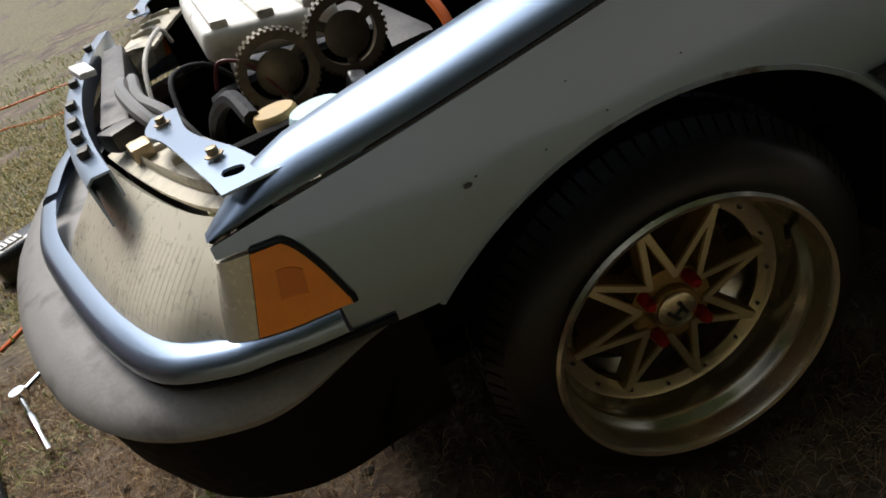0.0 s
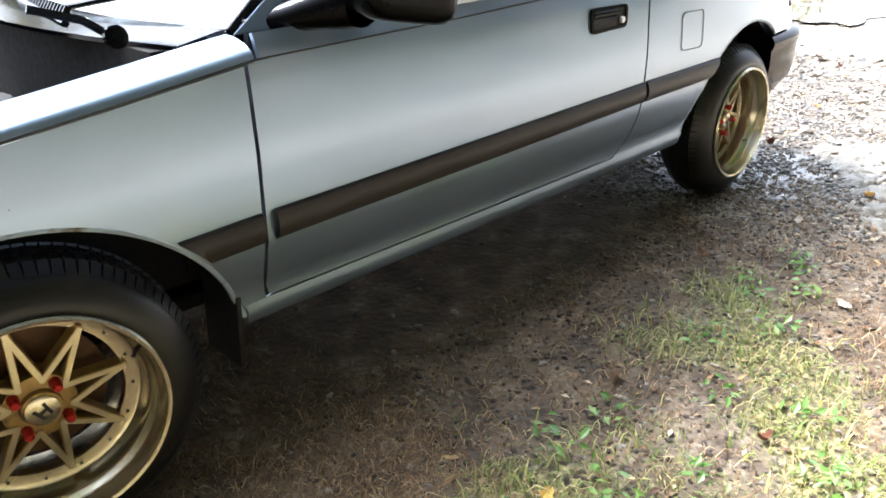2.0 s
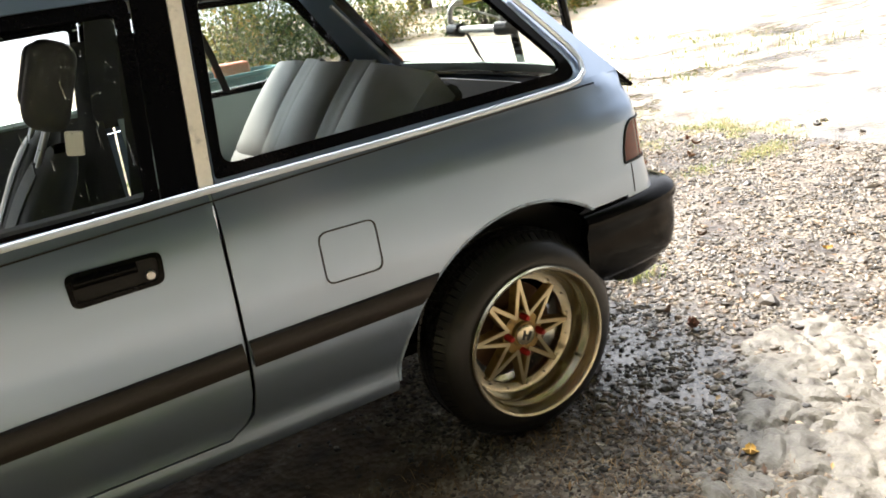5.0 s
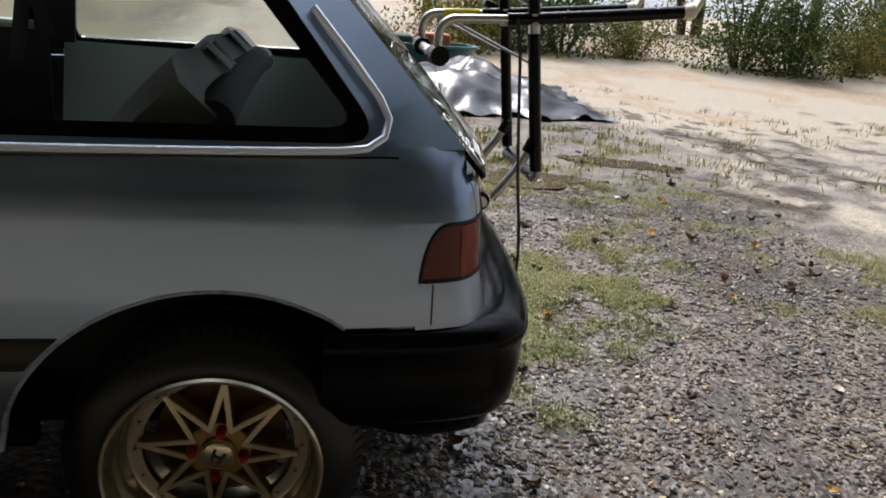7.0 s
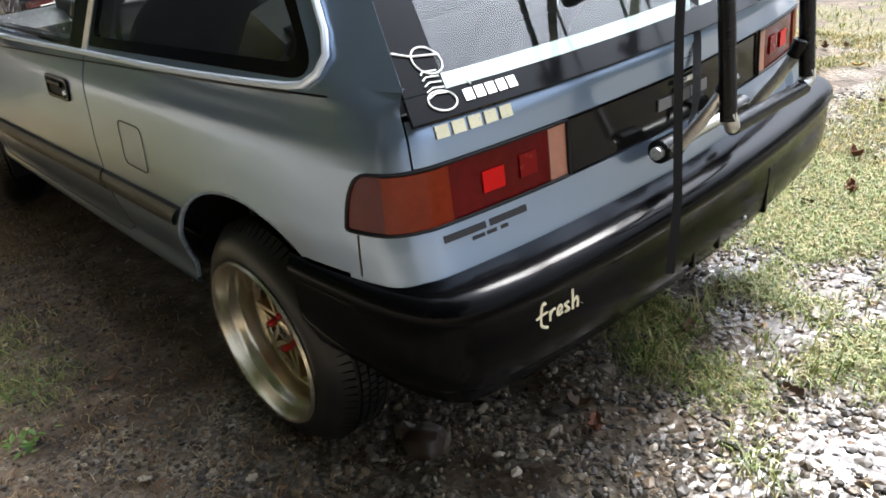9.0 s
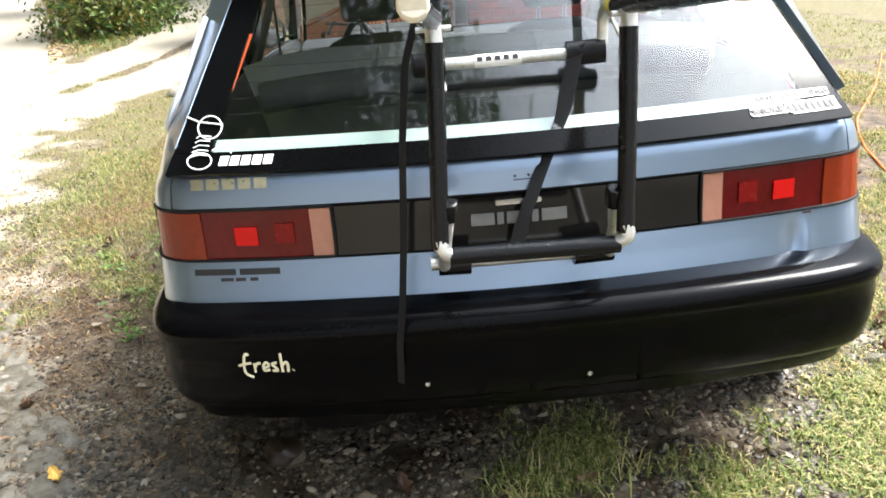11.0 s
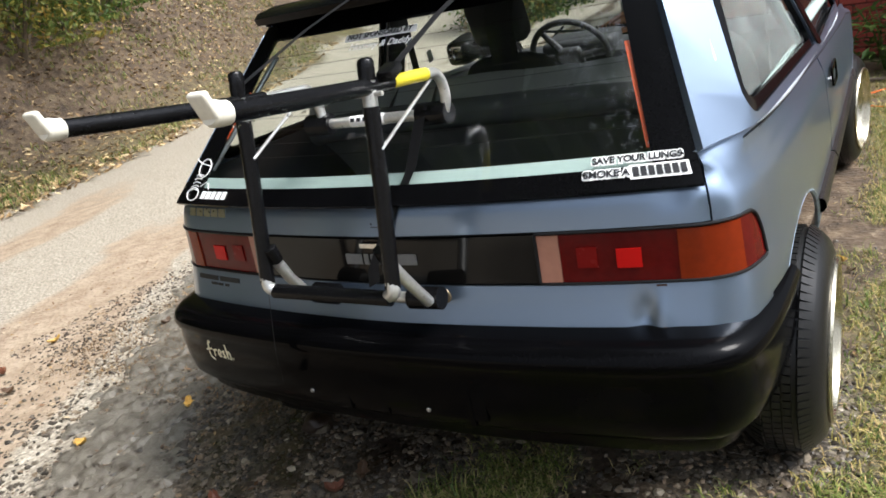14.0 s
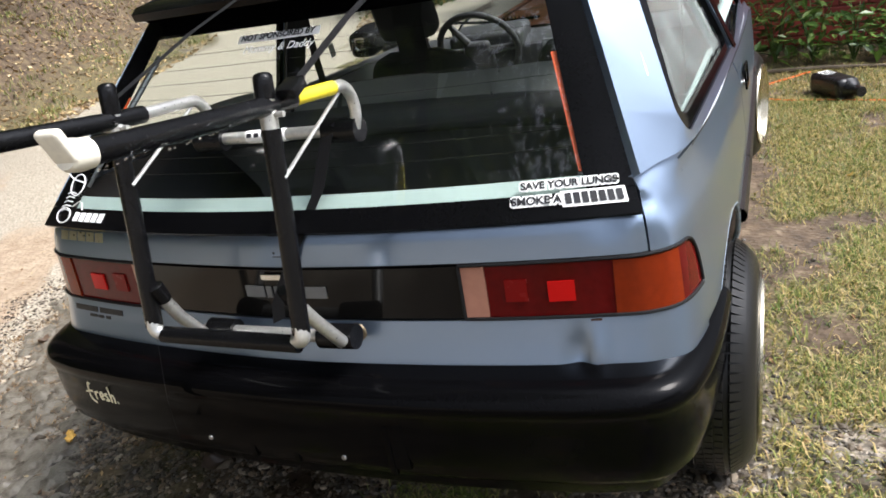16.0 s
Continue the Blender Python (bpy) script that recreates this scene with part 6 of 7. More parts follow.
    l.new(soft("wet", 0.3, 0.8), dark.inputs[0])
    l.new(col, dark.inputs[1])
    l.new(dark.outputs[0], b.inputs["Base Color"])
    rr = n.new("ShaderNodeMapRange")
    rr.inputs[3].default_value, rr.inputs[4].default_value = 0.85, 0.26
    l.new(soft("wet", 0.35, 1.0), rr.inputs[0])
    film = n.new("ShaderNodeMapRange")          # standing water smooths the relief
    film.inputs[1].default_value, film.inputs[2].default_value = 1.30, 1.58
    film.inputs[3].default_value, film.inputs[4].default_value = 0.7, 0.06
    pool = n.new("ShaderNodeMath")
    pool.operation = "ADD"
    l.new(attr("wet"), pool.inputs[0])
    l.new(tex(4.5, 3.0).outputs[0], pool.inputs[1])
    l.new(pool.outputs[0], film.inputs[0])
    shine = n.new("ShaderNodeMapRange")         # and shines
    shine.inputs[1].default_value, shine.inputs[2].default_value = 0.03, 0.55
    shine.inputs[3].default_value, shine.inputs[4].default_value = 0.10, 0.0
    l.new(film.outputs[0], shine.inputs[0])
    less = n.new("ShaderNodeMath")
    less.operation = "SUBTRACT"
    l.new(rr.outputs[0], less.inputs[0]), l.new(shine.outputs[0], less.inputs[1])
    l.new(less.outputs[0], b.inputs["Roughness"])
    bp, bp2 = n.new("ShaderNodeBump"), n.new("ShaderNodeBump")
    bp.inputs["Strength"].default_value, bp.inputs["Distance"].default_value = 0.55, 0.012
    bp2.inputs["Strength"].default_value, bp2.inputs["Distance"].default_value = 0.5, 0.006
    l.new(film.outputs[0], bp.inputs["Strength"])
    l.new(film.outputs[0], bp2.inputs["Strength"])
    l.new(vor.outputs["Distance"], bp.inputs["Height"])
    l.new(fine.outputs[0], bp2.inputs["Height"])
    l.new(bp.outputs[0], bp2.inputs["Normal"])
    l.new(bp2.outputs[0], b.inputs["Normal"])
    return m


XS, YS = graded(-170, 170, -3.0, 6.6, 0.08, 1.09), graded(-170, 170, -4.4, 4.4, 0.08, 1.09)
verts, vals = [], []
for y in YS:
    for x in XS:
        verts.append((x, y, height(x, y)))
        vals.append(masks(x, y))
nx_ = len(XS)
faces = [(j * nx_ + i, j * nx_ + i + 1, (j + 1) * nx_ + i + 1, (j + 1) * nx_ + i) for j in range(len(YS) - 1) for i in range(nx_ - 1)]
me = bpy.data.meshes.new("ground")
me.from_pydata(verts, [], faces)
for k, name in enumerate(("grass", "pale", "sand", "wet", "stones")):
    a = me.attributes.new(name, "FLOAT", "POINT")
    a.data.foreach_set("value", np.array([v[k] for v in vals], np.float32))
me.polygons.foreach_set("use_smooth", np.ones(len(faces), bool))
me.materials.append(ground_material())
tagged(new("ground", me), "wet gravel yard with grass, bare soil and a sandy drive", "ground", "", "structure")


def scatter(name, verts, faces, material, label, category, smooth=False):
    me = bpy.data.meshes.new(name)
    me.vertices.add(len(verts))
    me.vertices.foreach_set("co", np.asarray(verts, np.float32).ravel())
    n, k = faces.shape
    me.loops.add(n * k)
    me.loops.foreach_set("vertex_index", faces.astype(np.int32).ravel())
    me.polygons.add(n)
    me.polygons.foreach_set("loop_start", np.arange(0, n * k, k, dtype=np.int32))
    me.polygons.foreach_set("use_smooth", np.full(n, smooth))
    me.update(calc_edges=True)
    me.validate()
    me.materials.append(material)
    return tagged(new(name, me), label, category, "", "stuff")


def island_material(name, stops, rough, spec=0.4, bump=0.0, trans=0.0):
    """Colour picked piece by piece."""
    m = bpy.data.materials.new(name)
    m.use_nodes = True
    n, l = m.node_tree.nodes, m.node_tree.links
    b = n["Principled BSDF"]
    geo = n.new("ShaderNodeNewGeometry")
    r = n.new("ShaderNodeValToRGB")
    while len(r.color_ramp.elements) < len(stops):
        r.color_ramp.elements.new(0.5)
    for e, (p, c) in zip(r.color_ramp.elements, stops):
        e.position, e.color = p, (*c, 1)
    l.new(geo.outputs["Random Per Island"], r.inputs[0])
    tx = n.new("ShaderNodeTexNoise")
    tx.inputs["Scale"].default_value = 60.0
    l.new(geo.outputs["Position"], tx.inputs["Vector"])
    mr = n.new("ShaderNodeMapRange")
    mr.inputs[3].default_value, mr.inputs[4].default_value = 0.7, 1.3
    l.new(tx.outputs[0], mr.inputs[0])
    sc = n.new("ShaderNodeVectorMath")
    sc.operation = "SCALE"
    l.new(r.outputs[0], sc.inputs[0])
    l.new(mr.outputs[0], sc.inputs["Scale"])
    l.new(sc.outputs[0], b.inputs["Base Color"])
    b.inputs["Roughness"].default_value, b.inputs["Specular IOR Level"].default_value = rough, spec
    if trans:
        t = n.new("ShaderNodeBsdfTranslucent")
        l.new(sc.outputs[0], t.inputs[0])
        mx = n.new("ShaderNodeMixShader")
        mx.inputs[0].default_value = trans
        l.new(b.outputs[0], mx.inputs[1])
        l.new(t.outputs[0], mx.inputs[2])
        l.new(mx.outputs[0], n["Material Output"].inputs[0])
    return m


rng = np.random.default_rng(7)
ICO = bmesh.new()
bmesh.ops.create_icosphere(ICO, subdivisions=1, radius=1.0)
ico_v = np.array([v.co[:] for v in ICO.verts])
ico_f = np.array([[v.index for v in f.verts] for f in ICO.faces])
ICO.free()


def stones(count, box_, size, power, test):
    out_v, out_f, made = [], [], 0
    pts = rng.uniform((box_[0], box_[1]), (box_[2], box_[3]), (count * 3, 2))
    for x, y in pts:
        if made >= count:
            break
        if rng.random() > test(x, y):
            continue
        r = size[0] + (size[1] - size[0]) * rng.random() ** power
        sc = r * rng.uniform((0.8, 0.55, 0.35), (1.35, 1.0, 0.7))
        q = Euler(rng.uniform(-0.35, 0.35, 3) + np.array((0, 0, rng.uniform(0, 6.28)))).to_matrix()
        v = (ico_v * rng.uniform(0.70, 1.15, (len(ico_v), 1)) * sc) @ np.array(q).T
        v += (x, y, height(x, y) + 0.15 * sc[2])
        out_f.append(ico_f + len(ico_v) * made)
        out_v.append(v)
        made += 1
    return np.concatenate(out_v), np.concatenate(out_f)


GRAVEL = island_material("mixed_gravel", ((0.0, (0.022, 0.019, 0.015)), (0.4, (0.052, 0.043, 0.032)), (0.7, (0.115, 0.093, 0.066)), (0.92, (0.15, 0.105, 0.064)), (1.0, (0.33, 0.29, 0.22))), 0.42, 0.36)
v, f = stones(50000, (2.0, -2.4, 5.6, 2.6), (0.003, 0.014), 2.2, lambda x, y: masks(x, y)[4] * (1.0 if math.hypot(x - 3.4, y) < 2.8 else 0.45) * (0.35 if abs(band(x, y)) < 0.24 and x < 3.6 else 1.0))
scatter("gravel", v, f, GRAVEL, "loose wet grey and brown gravel on the soil", "gravel")
v, f = stones(8500, (2.5, -1.9, 5.2, 1.9), (0.006, 0.020), 2.2, lambda x, y: masks(x, y)[4] * (1.0 if math.hypot(x - 3.5, y + 0.2) < 2.0 else 0.35))
scatter("gravel", v, f, GRAVEL, "coarse dark wet stones behind the car", "gravel")
v, f = stones(2600, (-1.0, -2.6, 2.4, 2.6), (0.004, 0.016), 2.5, lambda x, y: 0.3 + masks(x, y)[4])
scatter("gravel", v, f, GRAVEL, "scattered small stones on bare soil", "gravel")
CLOD = island_material("soil_crumbs", ((0.0, (0.02, 0.014, 0.010)), (0.5, (0.06, 0.042, 0.030)), (0.8, (0.10, 0.080, 0.062)), (1.0, (0.20, 0.18, 0.155))), 0.7, 0.3)
v, f = stones(15000, (-0.6, -2.7, 2.7, -0.75), (0.003, 0.011), 2.2, lambda x, y: 0.9 - 0.4 * masks(x, y)[0])
scatter("soil_crumbs", v, f, CLOD, "crumbs of dark soil and fine stones", "soil")
v, f = stones(160, (2.4, -2.2, 6.0, 4.0), (0.022, 0.042), 1.5, lambda x, y: masks(x, y)[4])
scatter("gravel", v, f, GRAVEL, "larger dark stones among the gravel", "gravel")


def blades(count, box_, length, wide, lean, test, per=9, spread=0.03):
    out, made = [], 0
    pts = rng.uniform((box_[0], box_[1]), (box_[2], box_[3]), (count * 4, 2))
    for x, y in pts:
        if made >= count:
            break
        if rng.random() > test(x, y):
            continue
        made += 1
        z = height(x, y)
        k = per + int(rng.integers(-3, 4))
        a = rng.uniform(0, 6.283, k)
        h = rng.uniform(*length, k)
        o = rng.normal(0, spread, (k, 2))
        ln = rng.uniform(lean[0], lean[1], k)
        for i in range(k):
            d = np.array((math.cos(a[i]), math.sin(a[i]), 0.0))
            s = np.array((-d[1], d[0], 0.0)) * wide * rng.uniform(0.6, 1.3)
            p0 = np.array((x + o[i, 0], y + o[i, 1], z - 0.004))
            p1 = p0 + d * h[i] * ln[i] * 0.4 + np.array((0, 0, h[i] * 0.6))
            p2 = p0 + d * h[i] * ln[i] + np.array((0, 0, h[i] * (1.0 - 0.45 * ln[i])))
            out.append((p0 - s, p0 + s, p1 + s * 0.7, p1 - s * 0.7, p2))
    v = np.array(out).reshape(-1, 3)
    base = np.arange(len(out))[:, None] * 5
    f = np.concatenate([base + (0, 1, 2), base + (0, 2, 3), base + (3, 2, 4)])
    return v, f


GREEN = island_material("grass_blades", ((0.0, (0.045, 0.080, 0.012)), (0.35, (0.145, 0.195, 0.035)), (0.6, (0.23, 0.25, 0.065)), (0.85, (0.40, 0.34, 0.15)), (1.0, (0.33, 0.24, 0.13))), 0.5, 0.4, trans=0.25)
STRAW = island_material("dead_grass", ((0.0, (0.06, 0.034, 0.016)), (0.5, (0.15, 0.09, 0.042)), (0.85, (0.26, 0.17, 0.085)), (1.0, (0.40, 0.30, 0.17))), 0.7, 0.2)
DRY = island_material("dry_turf", ((0.0, (0.055, 0.062, 0.014)), (0.35, (0.19, 0.18, 0.045)), (0.6, (0.36, 0.29, 0.095)), (0.85, (0.48, 0.37, 0.16)), (1.0, (0.33, 0.21, 0.10))), 0.55, 0.3, trans=0.2)
g = lambda x, y: masks(x, y)[0]
v, f = blades(7500, (-1.2, -2.6, 6.0, 3.0), (0.015, 0.05), 0.0016, (0.5, 1.4), lambda x, y: g(x, y) * 0.9)
scatter("grass", v, f, GREEN, "short patchy green and yellowed grass", "grass")
v, f = blades(5200, (-9.0, -5.0, 3.2, 5.5), (0.02, 0.065), 0.0030, (0.5, 1.4), lambda x, y: g(x, y) * (0.9 if abs(y) > 1 else 0.5), 7, 0.05)
scatter("grass", v, f, GREEN, "rough lawn grass beside the drive", "grass")
v, f = blades(2600, (2.5, 3.0, 10.0, 9.0), (0.03, 0.10), 0.0045, (0.2, 0.9), lambda x, y: g(x, y), 7, 0.06)
scatter("grass", v, f, GREEN, "rough grass at the edge of the yard", "grass")
v, f = blades(13500, (-1.7, -2.2, 0.7, 0.6), (0.012, 0.030), 0.0010, (1.3, 2.0), lambda x, y: 0.8 if (x < -0.55 or y < -0.85) else 0.3, 9, 0.035)
scatter("dead_grass", v, f, STRAW, "flattened brown dead grass and straw", "grass")
v, f = blades(2200, (0.2, -2.3, 2.8, -0.7), (0.012, 0.04), 0.0014, (1.1, 1.8), lambda x, y: 0.6 * (1 - g(x, y)), 5, 0.03)
scatter("dead_grass", v, f, STRAW, "straw and needle litter on damp soil", "litter")
v, f = blades(9000, (-2.0, 0.85, 4.2, 3.6), (0.012, 0.045), 0.0024, (0.6, 1.5), lambda x, y: 0.85 * g(x, y), 8, 0.03)
scatter("grass", v, f, DRY, "short yellow-green turf beside the car", "grass")
TUFT = [(3.02, 0.02), (3.05, 0.3), (2.98, 0.55), (3.15, 0.45), (3.62, 0.75), (3.75, 1.05), (3.95, 0.55), (3.55, 1.3), (4.1, 1.2), (3.35, 0.2), (4.3, 2.3), (4.6, 2.7), (4.0, 3.0), (3.2, 0.6), (4.9, 1.9), (5.3, 2.6), (3.42, -0.18), (3.3, 0.95), (3.43, 0.07), (3.45, 0.05), (3.32, 0.40), (3.77, 0.29), (3.79, 0.20), (3.60, 0.42), (3.20, 0.25), (3.08, 0.10), (3.48, 0.33), (3.95, 0.42)]
v, f = blades(2200, (2.7, -0.25, 4.2, 1.6), (0.015, 0.048), 0.0021, (0.6, 1.5), lambda x, y: 0.9 * g(x, y), 11, 0.026)
scatter("grass", v, f, GREEN, "ragged green grass below the rear bumper", "grass")
v, f = blades(420, (3.0, -0.3, 5.5, 3.2), (0.035, 0.095), 0.0020, (0.5, 1.3), lambda x, y: max(math.exp(-((x - a) ** 2 + (y - b) ** 2) / 0.004) for a, b in TUFT), 22, 0.028)
scatter("grass_tuft", v, f, GREEN, "longer green grass tufts in the gravel", "grass")


def leaf_cloud(count, place, size, droop=0.3):
    """Small leaf quads; place() gives a point and an outward way."""
    out = []
    for _ in range(count):
        p, way = place()
        s = size * rng.uniform(0.6, 1.3)
        n = Vector(way) + Vector(rng.normal(0, 0.7, 3)) + Vector((0, 0, droop))
        n.normalize()
        u = n.orthogonal().normalized()
        u.rotate(Matrix.Rotation(rng.uniform(0, 6.28), 3, n))
        w = n.cross(u)
        p = Vector(p)
        out.append([p - u * s, p + w * s * 0.42 + n * s * 0.12, p + u * s, p - w * s * 0.42 + n * s * 0.12])
    v = np.array([[q[:] for q in quad] for quad in out]).reshape(-1, 3)
    f = np.arange(len(v)).reshape(-1, 4)
    return v, f


def quads(name, v, f, material, parent=None, label=""):
    me = bpy.data.meshes.new(name)
    me.from_pydata(v.tolist(), [], f.tolist())
    me.materials.append(material)
    ob = new(name, me)
    ob.parent = parent
    if label:
        ob["label"] = label
    return ob


WEED = island_material("weed_leaves", ((0.0, (0.05, 0.12, 0.015)), (0.6, (0.10, 0.20, 0.03)), (1.0, (0.16, 0.24, 0.05))), 0.4, 0.5, trans=0.25)
weeds = [(1.02, -1.28), (1.22, -1.42), (0.78, -1.42), (0.95, -1.55), (1.45, -1.30), (1.62, -1.42), (1.30, -1.62), (0.62, -1.58), (1.75, -1.25), (1.86, -1.38), (0.85, -1.25), (0.42, -1.62), (1.12, -1.72), (2.02, -1.30)]


def weed_place():
    x, y = weeds[int(rng.integers(len(weeds)))]
    x, y = x + rng.normal(0, 0.035), y + rng.normal(0, 0.035)
    return (x, y, height(x, y) + rng.uniform(0.01, 0.045)), (0, 0, 1)


v, f = leaf_cloud(260, weed_place, 0.016, 0.8)
tagged(quads("weed_leaves", v, f, WEED), "low broad-leaved green weeds in the soil", "weeds", "", "stuff")

# fallen leaves, one by one
def leaf_mesh(name, material, curl):
    bm = sheet(lambda u, v: Vector((u * 0.027, v * 0.017 * (1 - (u * 0.9) ** 2) * (1 + 0.25 * math.cos(u * 9)), curl * (u * u + v * v) * 0.012)), lin(-1, 1, 7), lin(-1, 1, 4), 0.0006)
    return mesh_of(name, bm, material)


LEAF_MATS = [mat("brown_leaf", (0.13, 0.075, 0.04), 0.5, 0, 0.3, 40.0, 150.0, 0.1, rand=0.4), mat("yellow_leaf", (0.50, 0.31, 0.07), 0.5, 0, 0.25, 40.0, 150.0, 0.1, rand=0.3),
             mat("rust_red_leaf", (0.17, 0.065, 0.035), 0.5, 0, 0.25, 40.0, 150.0, 0.1, rand=0.3), mat("pale_leaf", (0.34, 0.29, 0.22), 0.5, 0, 0.15, 40.0, 150.0, 0.1, rand=0.2)]
leaves = [leaf_mesh("fallen_leaf", m, c) for m, c in zip(LEAF_MATS, (1.2, 0.9, 1.5, 0.4))]
LEAF_WORDS = ("brown fallen leaf lying on the gravel", "yellow fallen leaf lying on the gravel", "rust-red curled fallen leaf on the ground", "pale bleached fallen leaf on the ground")
fixed = [(1.87, -1.48, 3), (2.81, -1.24, 1), (3.37, 0.08, 0), (3.23, -0.67, 2), (2.92, -0.66, 1), (1.9, -1.03, 0), (0.69, -1.34, 1), (3.0, -0.29, 0), (2.93, 0.72, 1), (4.1, -0.55, 1)]
fixed += [(rng.uniform(0.3, 5.5), rng.uniform(-2.6, 3.5), int(rng.choice(4, p=(0.55, 0.2, 0.17, 0.08)))) for _ in range(110)]
for x, y, k in fixed:
    if abs(y) < 0.85 and -0.8 < x < 2.95:
        continue
    ob = tagged(new("fallen_leaf", leaves[k]), LEAF_WORDS[k], "leaf", "fallen leaves")
    s = rng.uniform(0.6, 1.3)
    ob.matrix_world = pose(x, y, height(x, y) + 0.008, rng.uniform(-18, 18), rng.uniform(-18, 18), rng.uniform(0, 360)) @ Matrix.Diagonal((s, s, s, 1))

# scraps of leaf on the ground round the car
def scrap_place():
    while True:
        x, y = rng.uniform(-2.5, 4.6), rng.uniform(-3.2, 2.2)
        if (abs(y) > 0.9 or x > 3.1) and rng.random() < (0.9 if y < -1.0 and x < 2.6 else 0.5):
            return (x, y, height(x, y) + 0.008), (0, 0, 1)


v, f = leaf_cloud(2600, scrap_place, 0.013, 1.6)
tagged(quads("leaf_scraps", v, f, island_material("leaf_scrap", ((0.0, (0.07, 0.035, 0.018)), (0.5, (0.16, 0.085, 0.04)), (0.85, (0.30, 0.19, 0.07)), (1.0, (0.45, 0.38, 0.26))), 0.6, 0.3)), "small brown and yellow scraps of leaf on the ground", "litter", "", "stuff")

# pale mud pressed by a tyre tread
MUD = mat("pale_packed_mud", (0.135, 0.121, 0.095), 0.5, 0, 0.4, 14.0, 120.0, 0.9, (0.05, 0.04, 0.028), 0.5, 24.0)
wheel_track = thing("wheel_track", "pale packed mud pitted and cracked by a tyre tread", "wheel track")


def crust(u, v):
    """Packed mud, pitted and cracked by the tread, with ragged edges that sink into the gravel."""
    x, y = 1.0 + 2.6 * u - 0.55 * 0.27 * v, -2.645 + 1.713 * u + 0.835 * 0.27 * v
    x, y = x + 0.05 * noise.noise(Vector((x * 5, y * 5, 1.0))), y + 0.05 * noise.noise(Vector((x * 5, y * 5, 9.0)))
    pits = noise.fractal(Vector((x * 17, y * 17, 0.5)), 1.0, 2.0, 4)
    crack = max(0.0, 1 - abs(noise.noise(Vector((x * 4.5 + 3, y * 4.5, 2.5)))) / 0.05)
    lug = abs(math.sin(21.0 * (3.11 * u + 0.03 * math.sin(9 * v)) + 1.5 * noise.noise(Vector((x * 6, y * 6, 7.0))))) * abs(math.sin(8.6 * v + 2.0 * noise.noise(Vector((x * 5, y * 5, 3.0)))))
    edge = max(abs(v), abs(2 * u - 1) ** 6) + 0.35 * noise.fractal(Vector((x * 6, y * 6, 4.0)), 1.0, 2.0, 3)
    return Vector((x, y, height(x, y) + 0.004 + 0.014 * pits + 0.010 * min(lug * 2.2, 1.0) - 0.010 * crack - 0.03 * step(0.72, 1.05, edge)))


part("mud_crust", sheet(crust, lin(0, 1, 330), lin(-1.15, 1.15, 66)), MUD, wheel_track)

# puddles
WATER = mat("muddy_water", (0.10, 0.08, 0.055), 0.04, 0, 0.1, 3.0, 20.0, 0.02, spec=0.6)
for x, y, rx, ry, r in ((4.15, 2.85, 0.42, 0.22, 10), (5.1, 3.6, 0.5, 0.18, -15), 
                        (8.2, 0.8, 1.2, 0.5, 15), (10.5, 1.6, 1.6, 0.6, 10)):
    ring = [(1 + 0.35 * fbm(math.cos(a) * 1.3 + x, math.sin(a) * 1.3 + y, 1.0, 41.0)) for a in lin(0, 2 * math.pi, 41)[:-1]]
    zz = sum(height(x + dx * rx, y + dy * ry) for dx in (-0.7, 0, 0.7) for dy in (-0.7, 0, 0.7)) / 9 + 0.008
    c, s = math.cos(radians(r)), math.sin(radians(r))
    bm = bmesh.new()
    bm.faces.new([bm.verts.new((x + (c * rx * math.cos(a) - s * ry * math.sin(a)) * k, y + (s * rx * math.cos(a) + c * ry * math.sin(a)) * k, zz)) for a, k in zip(lin(0, 2 * math.pi, 41)[:-1], ring)])
    tagged(part("puddle", bm, WATER), "shallow muddy puddle", "puddle", "", "structure")

# ---- trees, shrubs and the wood ----
BARK = mat("grey_brown_bark", (0.11, 0.085, 0.06), 0.85, 0, 0.35, 6.0, 40.0, 0.5)
FOLIAGE = island_material("tree_leaves", ((0.0, (0.020, 0.045, 0.008)), (0.4, (0.05, 0.10, 0.016)), (0.75, (0.10, 0.15, 0.03)), (1.0, (0.20, 0.20, 0.05))), 0.5, 0.35, trans=0.35)
AUTUMN = island_material("turning_leaves", ((0.0, (0.06, 0.09, 0.015)), (0.5, (0.14, 0.16, 0.03)), (0.8, (0.28, 0.24, 0.05)), (1.0, (0.33, 0.20, 0.05))), 0.5, 0.35, trans=0.35)


